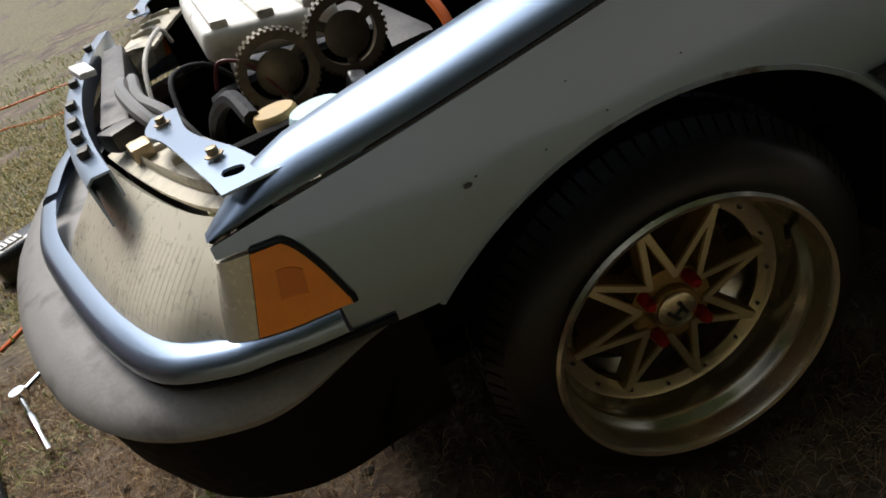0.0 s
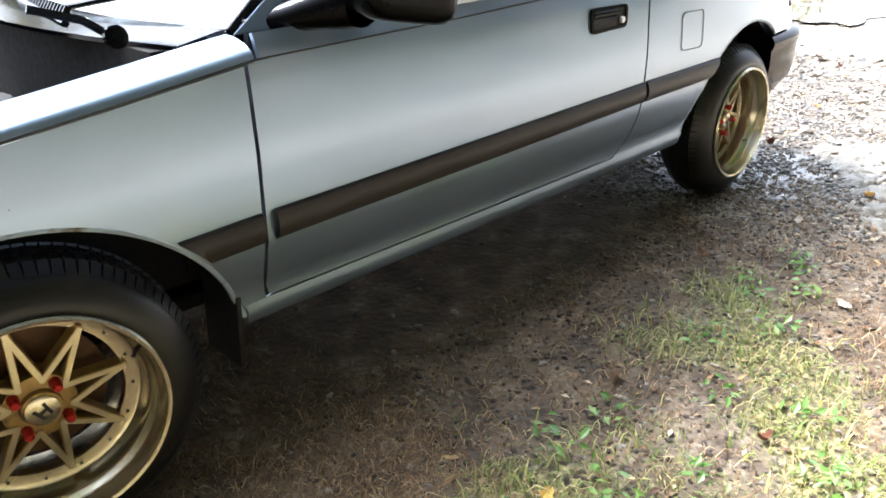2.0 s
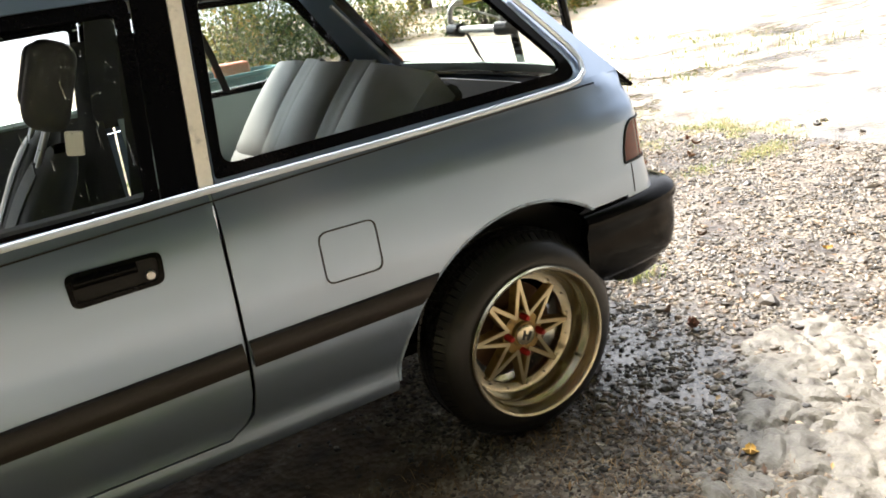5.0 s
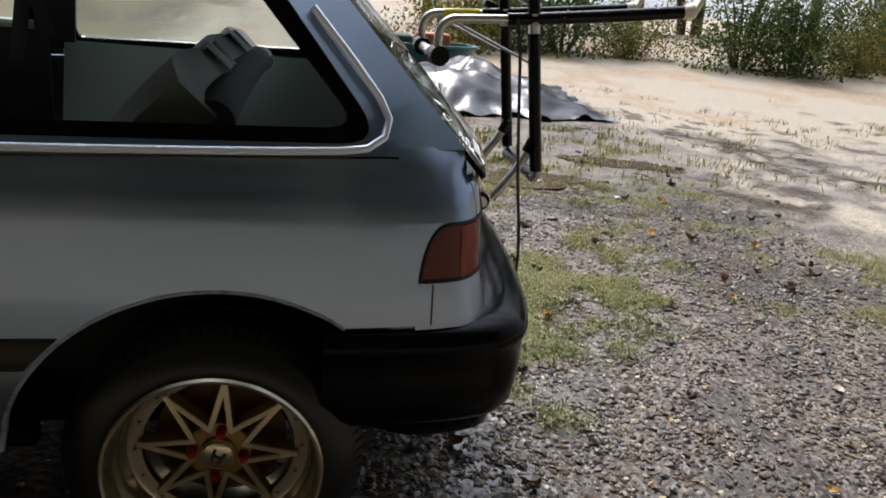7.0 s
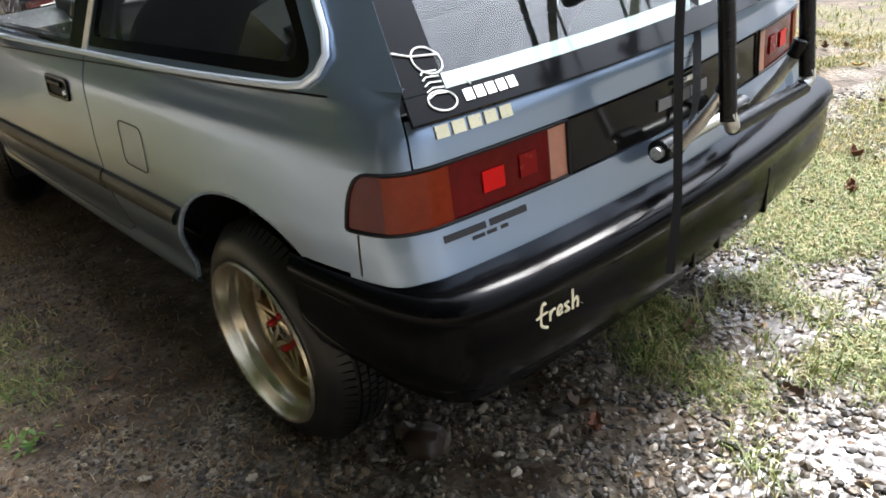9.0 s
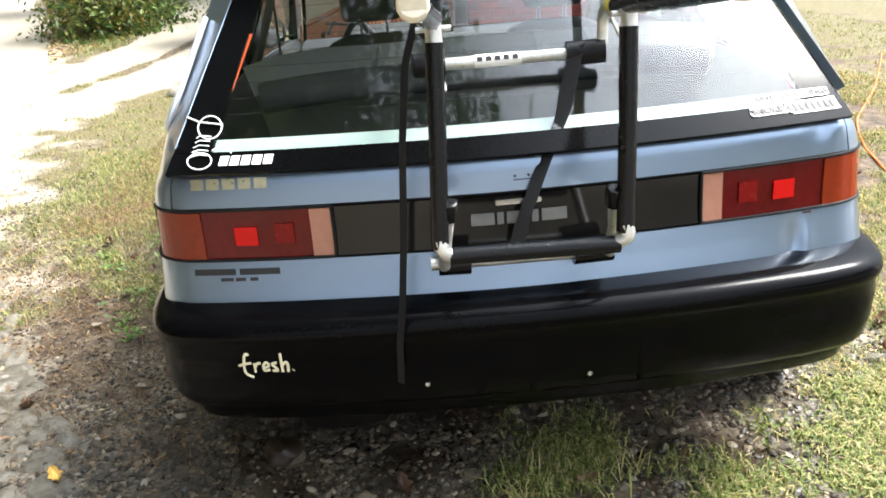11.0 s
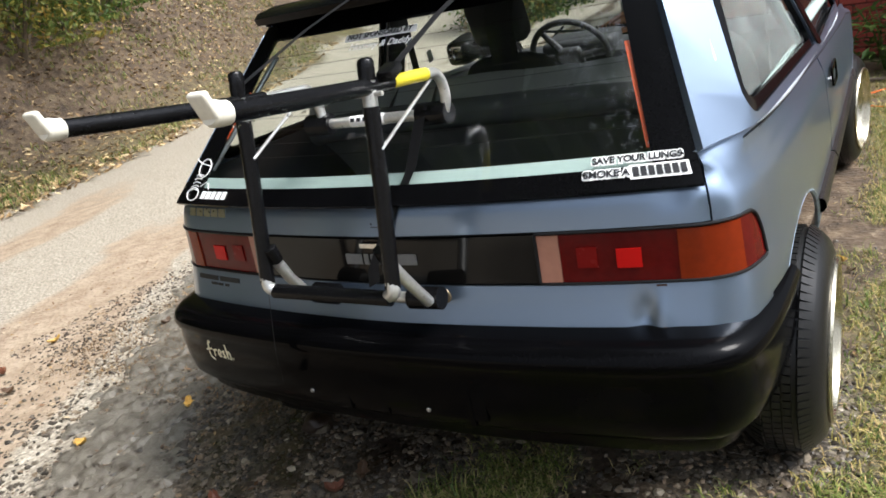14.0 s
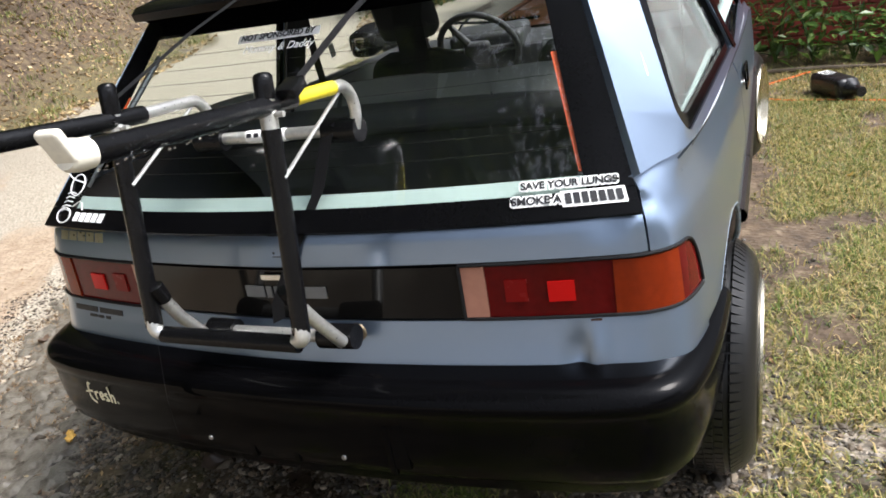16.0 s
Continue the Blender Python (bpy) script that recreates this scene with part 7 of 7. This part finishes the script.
def make_tree(seed, tall, leaves_n, leaf, material):
    r = np.random.default_rng(seed)
    t = thing("tree", "tall broad-leaved tree of the wood's edge and the added sky screen", "tree", "wood")
    pts = [Vector((0, 0, -0.2))]
    for k in range(1, 9):
        pts.append(pts[-1] + Vector((r.normal(0, 0.12), r.normal(0, 0.12), tall / 8)))
    bm = tube(pts, [tall * 0.022 * (1 - 0.1 * k) for k in range(9)], 9)
    blobs = []
    for k in range(11):
        base = pts[3 + k % 5]
        a = r.uniform(0, 6.28)
        d = Vector((math.cos(a), math.sin(a), r.uniform(0.25, 0.9)))
        ln = tall * r.uniform(0.16, 0.30)
        limb = [base, base + d * ln * 0.5 + Vector((0, 0, 0.1)), base + d * ln]
        tube(limb, [tall * 0.009, tall * 0.006, tall * 0.002], 6, bm)
        blobs.append((limb[-1], ln * r.uniform(0.45, 0.75)))
        blobs.append((limb[1], ln * r.uniform(0.3, 0.5)))
    blobs.append((pts[-1], tall * 0.12))
    part("trunk", bm, BARK, t)

    def place():
        c, rad = blobs[int(rng.integers(len(blobs)))]
        w = Vector(rng.normal(0, 1, 3)).normalized()
        return c + w * rad * (0.45 + 0.6 * rng.random()) * (1 + 0.3 * noise.noise(w * 3 + c)), w
    v, f = leaf_cloud(leaves_n, place, leaf)
    quads("crown", v, f, material, t, "loose crown of green leaves")
    return t


def make_shrub(seed, wide, tall, leaves_n, leaf, material, label):
    r = np.random.default_rng(seed)
    t = thing("shrub", label, "shrub", "undergrowth")
    bm, blobs = bmesh.new(), []
    for k in range(9):
        a = r.uniform(0, 6.28)
        tip = Vector((math.cos(a) * wide * r.uniform(0.1, 0.5), math.sin(a) * wide * r.uniform(0.1, 0.5), tall * r.uniform(0.35, 0.95)))
        tube([(tip.x * 0.1, tip.y * 0.1, -0.1), tip * 0.55, tip], [0.03, 0.02, 0.008], 5, bm)
        blobs += [(tip, wide * r.uniform(0.15, 0.3)), (tip * 0.6, wide * r.uniform(0.2, 0.32)), (Vector((tip.x * 1.1, tip.y * 1.1, tall * 0.15)), wide * 0.25)]
    part("stem", bm, BARK, t)

    def place():
        c, rad = blobs[int(rng.integers(len(blobs)))]
        w = Vector(rng.normal(0, 1, 3)).normalized()
        p = c + w * rad * (0.4 + 0.7 * rng.random())
        return (p.x, p.y, max(p.z, 0.02)), w
    v, f = leaf_cloud(leaves_n, place, leaf)
    quads("leaves", v, f, material, t)
    return t


tree_a = make_tree(1, 9.0, 7000, 0.10, FOLIAGE)
tree_b = make_tree(2, 7.5, 6000, 0.095, AUTUMN)
screen_tree = make_tree(9, 14.0, 26000, 0.12, FOLIAGE)
shrub_a = make_shrub(3, 2.6, 2.0, 5000, 0.05, FOLIAGE, "dense green shrub at the wood's edge")
shrub_b = make_shrub(4, 2.2, 1.5, 4500, 0.045, AUTUMN, "yellowing shrub at the wood's edge")


def put(ob, x, y, s, turn, first=[]):
    m = pose(x, y, height(x, y) - 0.05, 0, 0, turn)
    if ob not in first:
        first.append(ob)
        ob.matrix_basis = m
        ob.scale = (s, s, s)
        return ob
    o = copy_thing(ob, m)
    o.scale = (s, s, s)
    return o


ring = []
for k in range(15):       # the bank side, where the drive leaves
    t = k / 14
    ring.append((-9.5 + 24 * t + rng.uniform(-0.7, 0.7), -13.5 + 3.5 * step(0.3, 0.5, t) + rng.uniform(-1, 1)))
for k in range(9):        # wood behind the track
    t = k / 8
    ring.append((-15 - 5 * math.sin(t * 3) + rng.uniform(-1, 1), -15 + 16 * t + rng.uniform(-1, 1)))
for k in range(16):       # far side of the yard
    t = k / 15
    ring.append((7 + 22 * t + rng.uniform(-1, 1), 24 + 3 * math.sin(t * 5) + rng.uniform(-1, 1)))
for x, y, s, turn in ((0.9, -7.0, 1.2, 0), (3.6, -6.1, 1.4, 130), (7.6, -6.0, 1.3, 250), (2.4, -10.5, 1.2, 60), (12.0, -6.5, 1.1, 20)):   # unseen tall trees added to block the sky on the near side
    put(screen_tree, x, y, s, turn)
ring = [p for p in ring if track(*p) > 3.2]
for k, (x, y) in enumerate(ring):
    put((tree_a, tree_b)[k % 2], x, y, rng.uniform(0.8, 1.25), rng.uniform(0, 360))
edge = [(-13.2 + rng.uniform(-0.6, 0.6), -6.2 - 0.9 * k) for k in range(5)] + [(-12.0 - 0.3 * k, -6.4 + 0.1 * k) for k in range(2)]
edge += [(-8.6 + 1.9 * k + rng.uniform(-0.4, 0.4), -13.2 - 0.6 * k + rng.uniform(-0.4, 0.4)) for k in range(4)]
edge += [(-15.0 + rng.uniform(-1, 1), -2.2 + 1.0 * k) for k in range(3)]
edge += [(5.5 + 1.5 * k + rng.uniform(-0.5, 0.5), 14.6 + 0.9 * math.sin(k) + rng.uniform(-0.4, 0.4)) for k in range(14)]
edge += [(21 + rng.uniform(-1, 1), 4 + 2.2 * k) for k in range(7)]
edge += [(-3.4, -10.2), (-2.2, -9.6), (-4.9, -11.0)]
edge += [(2.0 + 1.3 * k, -8.0 + 0.4 * math.sin(2.0 * k)) for k in range(9)]     # undergrowth added out of view below the sky-blocking trees
edge = [p for p in edge if track(*p) > 2.7]
for k, (x, y) in enumerate(edge):
    put((shrub_a, shrub_b)[k % 3 == 1], x, y, rng.uniform(0.9, 1.4), rng.uniform(0, 360))

# rough grass on the bank
v, f = blades(4200, (-12.0, -15.0, 4.5, -5.2), (0.04, 0.14), 0.006, (0.4, 1.3), lambda x, y: (0.25 + 0.75 * step(-0.1, 0.25, fbm(x, y, 0.7, 51.0))) if track(x, y) > 2.0 and spur(x, y) > 1.4 else 0.0, 8, 0.09)
scatter("grass", v, f, GREEN, "rough yellow-green grass on the bank", "grass")

# leaf litter on the bank
def litter_place():
    while True:
        x, y = rng.uniform(-12, 4), rng.uniform(-16, -6)
        if track(x, y) > 1.7 and spur(x, y) > 1.3:
            return (x, y, height(x, y) + 0.015), (0, 0, 1)


v, f = leaf_cloud(26000, litter_place, 0.05, 1.2)
tagged(quads("leaf_litter", v, f, island_material("dry_leaf_litter", ((0.0, (0.09, 0.055, 0.025)), (0.45, (0.28, 0.18, 0.08)), (0.8, (0.50, 0.36, 0.18)), (1.0, (0.60, 0.50, 0.30))), 0.7)), "dry brown leaf litter on the bank", "litter", "", "stuff")

# ---- buildings ----
BRICK = mat("red_painted_brick", (0.26, 0.045, 0.032), 0.7, 0, 0.25, 8.0, 70.0, 0.3, (0.10, 0.03, 0.025), 0.25, 6.0, rand=0.25)
MORTAR = mat("red_painted_mortar", (0.15, 0.035, 0.028), 0.85, 0, 0.2, 8.0, 70.0, 0.3)
SIDING = mat("beige_render_wall", (0.50, 0.45, 0.38), 0.75, 0, 0.1, 2.0, 60.0, 0.15, (0.36, 0.32, 0.26), 0.2, 2.0)
ROOF_M = mat("dark_shingle_roof", (0.06, 0.055, 0.05), 0.85, 0, 0.3, 6.0, 50.0, 0.3)
house = thing("brick_house", "low red-painted brick house", "house", at=(-3.05, 0.40, 0))
house.rotation_euler = (0, 0, radians(80))
part("wall", block(2.5, 0.22, 2.6, 0.0, pose(1.25, 0.13, 1.3)), MORTAR, house, "red-painted brick wall")
part("wall", block(0.22, 5.0, 2.6, 0.0, pose(0.11, 2.75, 1.3)), MORTAR, house)
part("wall", block(0.22, 5.0, 2.6, 0.0, pose(2.39, 2.75, 1.3)), MORTAR, house)
part("wall", block(2.5, 0.22, 2.6, 0.0, pose(1.25, 5.36, 1.3)), MORTAR, house)
part("roof", sheet(lambda u, v: Vector((-0.3 + 3.1 * u, -0.3 + 6.1 * v, 2.6 + 0.9 * (1 - abs(2 * u - 1)))), lin(0, 1, 9), lin(0, 1, 2), 0.08), ROOF_M, house, "dark shingle roof")
brick_me = mesh_of("brick", block(0.198, 0.02, 0.060, 0.004, segments=1), BRICK, False)
for row in range(20):
    for k in range(12):
        ob = new("brick", brick_me)
        ob.parent = house
        ob.matrix_basis = pose(0.12 + 0.209 * k + 0.105 * (row % 2), 0.016, 0.05 + 0.072 * row)
shed = thing("beige_building", "beige rendered building beside the track", "building", at=(-9.9, -2.75, 0))
shed.rotation_euler = (0, 0, radians(40))
part("wall", block(5.0, 4.0, 2.6, 0.02, pose(2.5, 2.0, 1.35)), SIDING, shed, "plain beige wall")
part("corner_board", block(0.09, 0.09, 2.6, 0.01, pose(0.02, -0.02, 1.35)), WHITE, shed, "white corner board")
part("roof", sheet(lambda u, v: Vector((-0.4 + 5.8 * u, -0.4 + 4.8 * v, 2.65 + 0.9 * (1 - abs(2 * v - 1)))), lin(0, 1, 2), lin(0, 1, 9), 0.08), ROOF_M, shed, "dark shingle roof")
bin_ = thing("dark_planter_box", "dark wooden box beside the beige wall", "box", at=(-10.15, -3.05, 0.0))
part("box", block(0.7, 0.5, 0.42, 0.02, pose(0, 0, 0.24)), mat("dark_wood", (0.03, 0.026, 0.022), 0.7), bin_)
part("post", tube([(-0.25, -0.28, 0), (-0.25, -0.28, 1.5)], 0.025, 6), BARK, bin_)

hatch = thing("cellar_hatch", "rusty brown sloping cellar hatch on a stone base", "cellar hatch", at=(-3.55, -2.35, 0))
hatch.rotation_euler = (0, 0, radians(52))
CONC = mat("mossy_concrete", (0.24, 0.22, 0.18), 0.85, 0, 0.25, 4.0, 50.0, 0.3, (0.10, 0.11, 0.06), 0.3, 5.0)
OXIDE = mat("rusty_brown_paint", (0.22, 0.085, 0.045), 0.6, 0, 0.2, 4.0, 60.0, 0.1, (0.12, 0.06, 0.035), 0.25, 4.0)
part("base", block(2.2, 1.5, 0.26, 0.02, pose(1.15, 0.75, 0.10)), CONC, hatch, "mossy concrete base")
bm = bmesh.new()
prof = [(0.12, 0.235), (2.25, 0.235), (2.25, 0.88), (2.1, 0.86)]
front = [bm.verts.new((x, 0.10, z)) for x, z in prof]
rear = [bm.verts.new((x, 1.4, z)) for x, z in prof]
bm.faces.new(front), bm.faces.new(rear[::-1])
for i in range(4):
    bm.faces.new((front[i], rear[i], rear[(i + 1) % 4], front[(i + 1) % 4]))
part("cheek", bm, OXIDE, hatch, "rusty brown wedge-shaped side", smooth=False)
for k, y in enumerate((0.42, 1.08)):
    part("door_leaf", block(2.12, 0.64, 0.03, 0.008, pose(1.09, y, 0.57, 0, -17.4, 0)), OXIDE, hatch, "rusty brown sloping door leaf")
for k in range(6):
    x = -3.75 + 0.62 * 0.33 * k + rng.uniform(-0.1, 0.1)
    y = -2.62 + 0.78 * 0.33 * k + rng.uniform(-0.1, 0.1)
    bm = bmesh.new()
    bmesh.ops.create_icosphere(bm, subdivisions=2, radius=1)
    for vv in bm.verts:
        vv.co *= 1 + 0.25 * noise.noise(vv.co * 1.4 + Vector((k, 0, 0)))
        vv.co = Vector((vv.co.x * 0.15, vv.co.y * 0.11, vv.co.z * 0.07))
    ob = tagged(part("rock", bm, CONC, None), "pale rough edging rock in the grass", "rock", "edging rocks")
    ob.matrix_basis = pose(x, y, height(x, y) + 0.03, 0, 0, 60 * k)

# broad-leaved plants along the brick wall
PLANT = island_material("broad_plant_leaves", ((0.0, (0.03, 0.07, 0.012)), (0.6, (0.07, 0.14, 0.02)), (1.0, (0.13, 0.19, 0.04))), 0.4, 0.5, trans=0.25)
for k in range(8):
    cx, cy = -2.52 + 0.05 * k + rng.uniform(-0.12, 0.15), 0.70 + 0.27 * k
    plant = thing("garden_plant", "leafy green plant against the brick wall", "plant", "wall plants", at=(cx, cy, 0))
    tall = rng.uniform(0.25, 0.5)
    bm = bmesh.new()
    for j in range(9):
        a = rng.uniform(0, 6.28)
        tube([(0, 0, -0.02), (0.08 * math.cos(a), 0.08 * math.sin(a), tall * 0.6), (0.2 * math.cos(a), 0.2 * math.sin(a), tall)], [0.006, 0.005, 0.003], 5, bm)
    part("stem", bm, PLANT, plant)
    v, f = leaf_cloud(110, lambda: ((rng.normal(0, 0.16), rng.normal(0, 0.16), rng.uniform(0.05, tall)), (0, 0, 1)), 0.055, 0.9)
    quads("leaves", v, f, PLANT, plant)

tagged(part("garden_stick", tube([(-2.02, 0.78, height(-2.02, 0.78) + 0.015), (-1.95, 1.3, height(-1.95, 1.3) + 0.02), (-1.80, 1.95, height(-1.8, 1.95) + 0.015)], [0.014, 0.016, 0.012], 7), BARK), "bare stick lying in front of the plants", "stick")
# tyre stack, oil bottle, cables, tools, sheet and tub
def loose_tyre(r, h):
    return lathe([(r * 0.62, 0), (r * 0.72, -0.005), (r * 0.92, 0.01), (r, h * 0.16), (r, h * 0.84), (r * 0.92, h - 0.01), (r * 0.72, h + 0.005), (r * 0.62, h)], 56, closed=True)


zz = height(-2.28, 2.62)
for k, (r, h, dx, dy) in enumerate(((0.27, 0.18, 0, 0), (0.28, 0.19, 0.02, -0.015), (0.315, 0.21, -0.01, 0.02))):
    t = thing("loose_tyre", "worn black tyre in a stack of three", "tyre", "tyre stack", at=(-2.28 + dx, 2.62 + dy, zz))
    part("tyre_body", loose_tyre(r, h), TYRE, t)
    for j in range(3):
        part("tread_groove", lathe([(r + 0.001, h * (0.3 + 0.2 * j) - 0.004), (r + 0.001, h * (0.3 + 0.2 * j) + 0.004), (r - 0.004, h * (0.3 + 0.2 * j))], 56, closed=True), RUBBER, t)
    zz += h + 0.003
bottle = thing("oil_bottle", "black plastic oil bottle with a white label lying on the ground", "bottle", at=(-1.22, 1.31, height(-1.22, 1.31) + 0.067))
bottle.rotation_euler = (radians(90), 0, radians(118))
bottle.scale = (1.35, 1.35, 1.4)
JUG = mat("black_bottle_plastic", (0.012, 0.012, 0.013), 0.3, 0, 0.2, 6.0, 80.0, 0.03)
bm = block(0.11, 0.10, 0.24, 0.03, pose(0, 0, 0.0), 3)
part("body", bm, JUG, bottle)
part("shoulder", lathe([(0.05, 0.0), (0.03, 0.03), (0.02, 0.045), (0.02, 0.06), (0.0001, 0.062)], 18, pose(0.01, 0, 0.11)), JUG, bottle)
part("cap", lathe([(0.023, 0.0), (0.023, 0.03), (0.0001, 0.031)], 18, pose(0.01, 0, 0.165)), JUG, bottle)
part("label", block(0.055, 0.002, 0.06, 0.004, pose(-0.005, 0.0508, -0.055)), WHITE, bottle, "white paper label")
for k in range(4):
    part("label_bar", block(0.042 - 0.01 * (k % 2), 0.001, 0.005, 0, pose(-0.005, 0.0522, -0.036 - 0.013 * k)), PIN, bottle)
for pts in ([(0.9, 2.25), (0.3, 2.45), (-0.3, 2.75), (-1.2, 3.4), (-2.6, 4.3)], [(0.9, 2.25), (1.4, 2.6), (1.2, 3.4), (-0.4, 3.9), (-2.4, 4.6)]):
    cable = spline([(x, y, height(x, y) + 0.006) for x, y in pts], 10)
    tagged(part("extension_cable", tube([(p.x, p.y, height(p.x, p.y) + 0.007) for p in cable], 0.006, 6), ORANGE), "orange extension cable lying in the grass", "cable")
cable = spline([(-1.9, 1.2, 0), (-1.5, 0.75, 0), (-1.25, 0.9, 0), (-1.0, 1.6, 0)], 10)
tagged(part("extension_cable", tube([(p.x, p.y, height(p.x, p.y) + 0.007) for p in cable], 0.006, 6), ORANGE), "orange cable on the ground by the nose of the car", "cable")
ratchet = thing("ratchet_handle", "bright chrome ratchet lying in dead grass", "ratchet", at=(-1.18, 0.26, height(-1.18, 0.26) + 0.014))
ratchet.rotation_euler = (0, 0, radians(-72))
ratchet.scale = (1.2, 1.2, 1.2)
CHROME = mat("bright_chrome", (0.8, 0.8, 0.8), 0.12, 1.0, 0.05)
part("shaft", tube([(-0.15, 0, 0), (-0.06, 0, 0), (-0.05, 0, 0), (0.02, 0, 0), (0.03, 0, 0), (0.12, 0, 0)], [0.007, 0.008, 0.011, 0.011, 0.007, 0.009], 10), CHROME, ratchet)
part("head", lathe([(0.0001, -0.012), (0.018, -0.012), (0.02, 0.0), (0.018, 0.012), (0.0001, 0.012)], 18, pose(-0.16, 0, 0)), CHROME, ratchet)
part("drive", tube([(-0.16, 0, 0), (-0.20, 0.07, 0.0)], 0.006, 8), CHROME, ratchet)
torch = thing("yellow_torch", "yellow and black hand tool lying in dead grass", "tool", at=(-1.27, 0.14, height(-1.27, 0.14) + 0.02))
torch.rotation_euler = (0, 0, radians(-75))
part("grip", tube([(0.02, 0, 0), (0.16, 0, 0)], 0.018, 10), RUBBER, torch)
part("nose", tube([(-0.08, 0, 0), (0.02, 0, 0)], [0.016, 0.02], 10), mat("yellow_green_plastic", (0.55, 0.62, 0.05), 0.4), torch, "yellow-green plastic end")

TARP = mat("black_tarpaulin", (0.018, 0.02, 0.024), 0.3, 0, 0.25, 5.0, 60.0, 0.12)


def tarp(u, v):
    x, y = 2.4 + 3.5 * u, 5.3 + 2.9 * v + 0.35 * u
    edge = min(u, 1 - u, v, 1 - v)
    h = 0.42 * step(0, 0.25, edge) * (1 - 0.45 * u) * (0.65 + 0.7 * abs(noise.noise(Vector((u * 4, v * 4, 0.3))))) + 0.10 * abs(noise.noise(Vector((u * 13 + v * 4, v * 11, 2.0))))
    h += 0.16 * math.exp(-((u - 0.62) / 0.06) ** 2 - ((v - 0.6) / 0.25) ** 2)
    return Vector((x + 0.25 * noise.noise(Vector((v * 6, 0, 1))), y + 0.2 * noise.noise(Vector((u * 6, 3, 1))), height(x, y) + 0.012 + h))


tagged(part("tarpaulin", sheet(tarp, lin(0, 1, 60), lin(0, 1, 40), 0.004), TARP, angle=70), "crumpled black tarpaulin heaped over something on the grass", "tarpaulin")
tub = thing("teal_tub", "faded teal plastic tub standing behind the tarpaulin", "tub", at=(4.15, 9.0, height(4.15, 9.0)))
part("tub_body", lathe([(0.0001, 0.0), (0.40, 0.0), (0.50, 0.06), (0.56, 0.40), (0.60, 0.42), (0.60, 0.46), (0.54, 0.46), (0.50, 0.2), (0.0001, 0.15)], 32, Matrix.Diagonal((1.3, 0.9, 1, 1))), mat("teal_plastic", (0.05, 0.17, 0.18), 0.4, 0, 0.12, 3.0, 60.0, 0.05), tub)
part("tub_contents", block(0.5, 0.3, 0.3, 0.05, pose(0.1, 0, 0.45), 3), mat("faded_orange_plastic", (0.42, 0.12, 0.05), 0.5), tub, "faded orange object")
part("tub_contents", block(0.8, 0.5, 0.4, 0.06, pose(-0.6, 0, 0.35), 3), mat("dark_green_cloth", (0.03, 0.06, 0.05), 0.8), tub)
hoop = thing("leaning_cycle_wheel", "old bicycle wheel leaning behind the tarpaulin", "bicycle wheel", at=(3.15, 8.2, height(3.15, 8.2) + 0.33))
part("rim", tube([(0.32 * math.cos(a), 0.05 * math.sin(a), 0.32 * math.sin(a)) for a in lin(0, 2 * math.pi, 41)], 0.018, 8, caps=False), RUBBER, hoop)
for k in range(12):
    a = math.pi * k / 6
    part("cycle_spoke", tube([(0, 0.03, 0), (0.31 * math.cos(a), 0.05 * math.sin(a), 0.31 * math.sin(a))], 0.0015, 4), STEEL, hoop)
part("axle", tube([(0, -0.05, 0), (0, 0.05, 0)], 0.02, 8), STEEL, hoop)

# a dark lump of rock under the tail
bm = bmesh.new()
bmesh.ops.create_icosphere(bm, subdivisions=3, radius=1)
for vv in bm.verts:
    vv.co *= 1 + 0.3 * noise.noise(vv.co * 1.6)
    vv.co = Vector((vv.co.x * 0.055, vv.co.y * 0.05, vv.co.z * 0.038))
ob = tagged(part("rock", bm, mat("brown_wet_rock", (0.028, 0.017, 0.010), 0.5, 0, 0.3, 10.0, 60.0, 0.3), None), "brown wet rock wedged under the tail", "rock")
ob.matrix_basis = pose(2.80, -0.62, 0.028, 0, 0, 20)
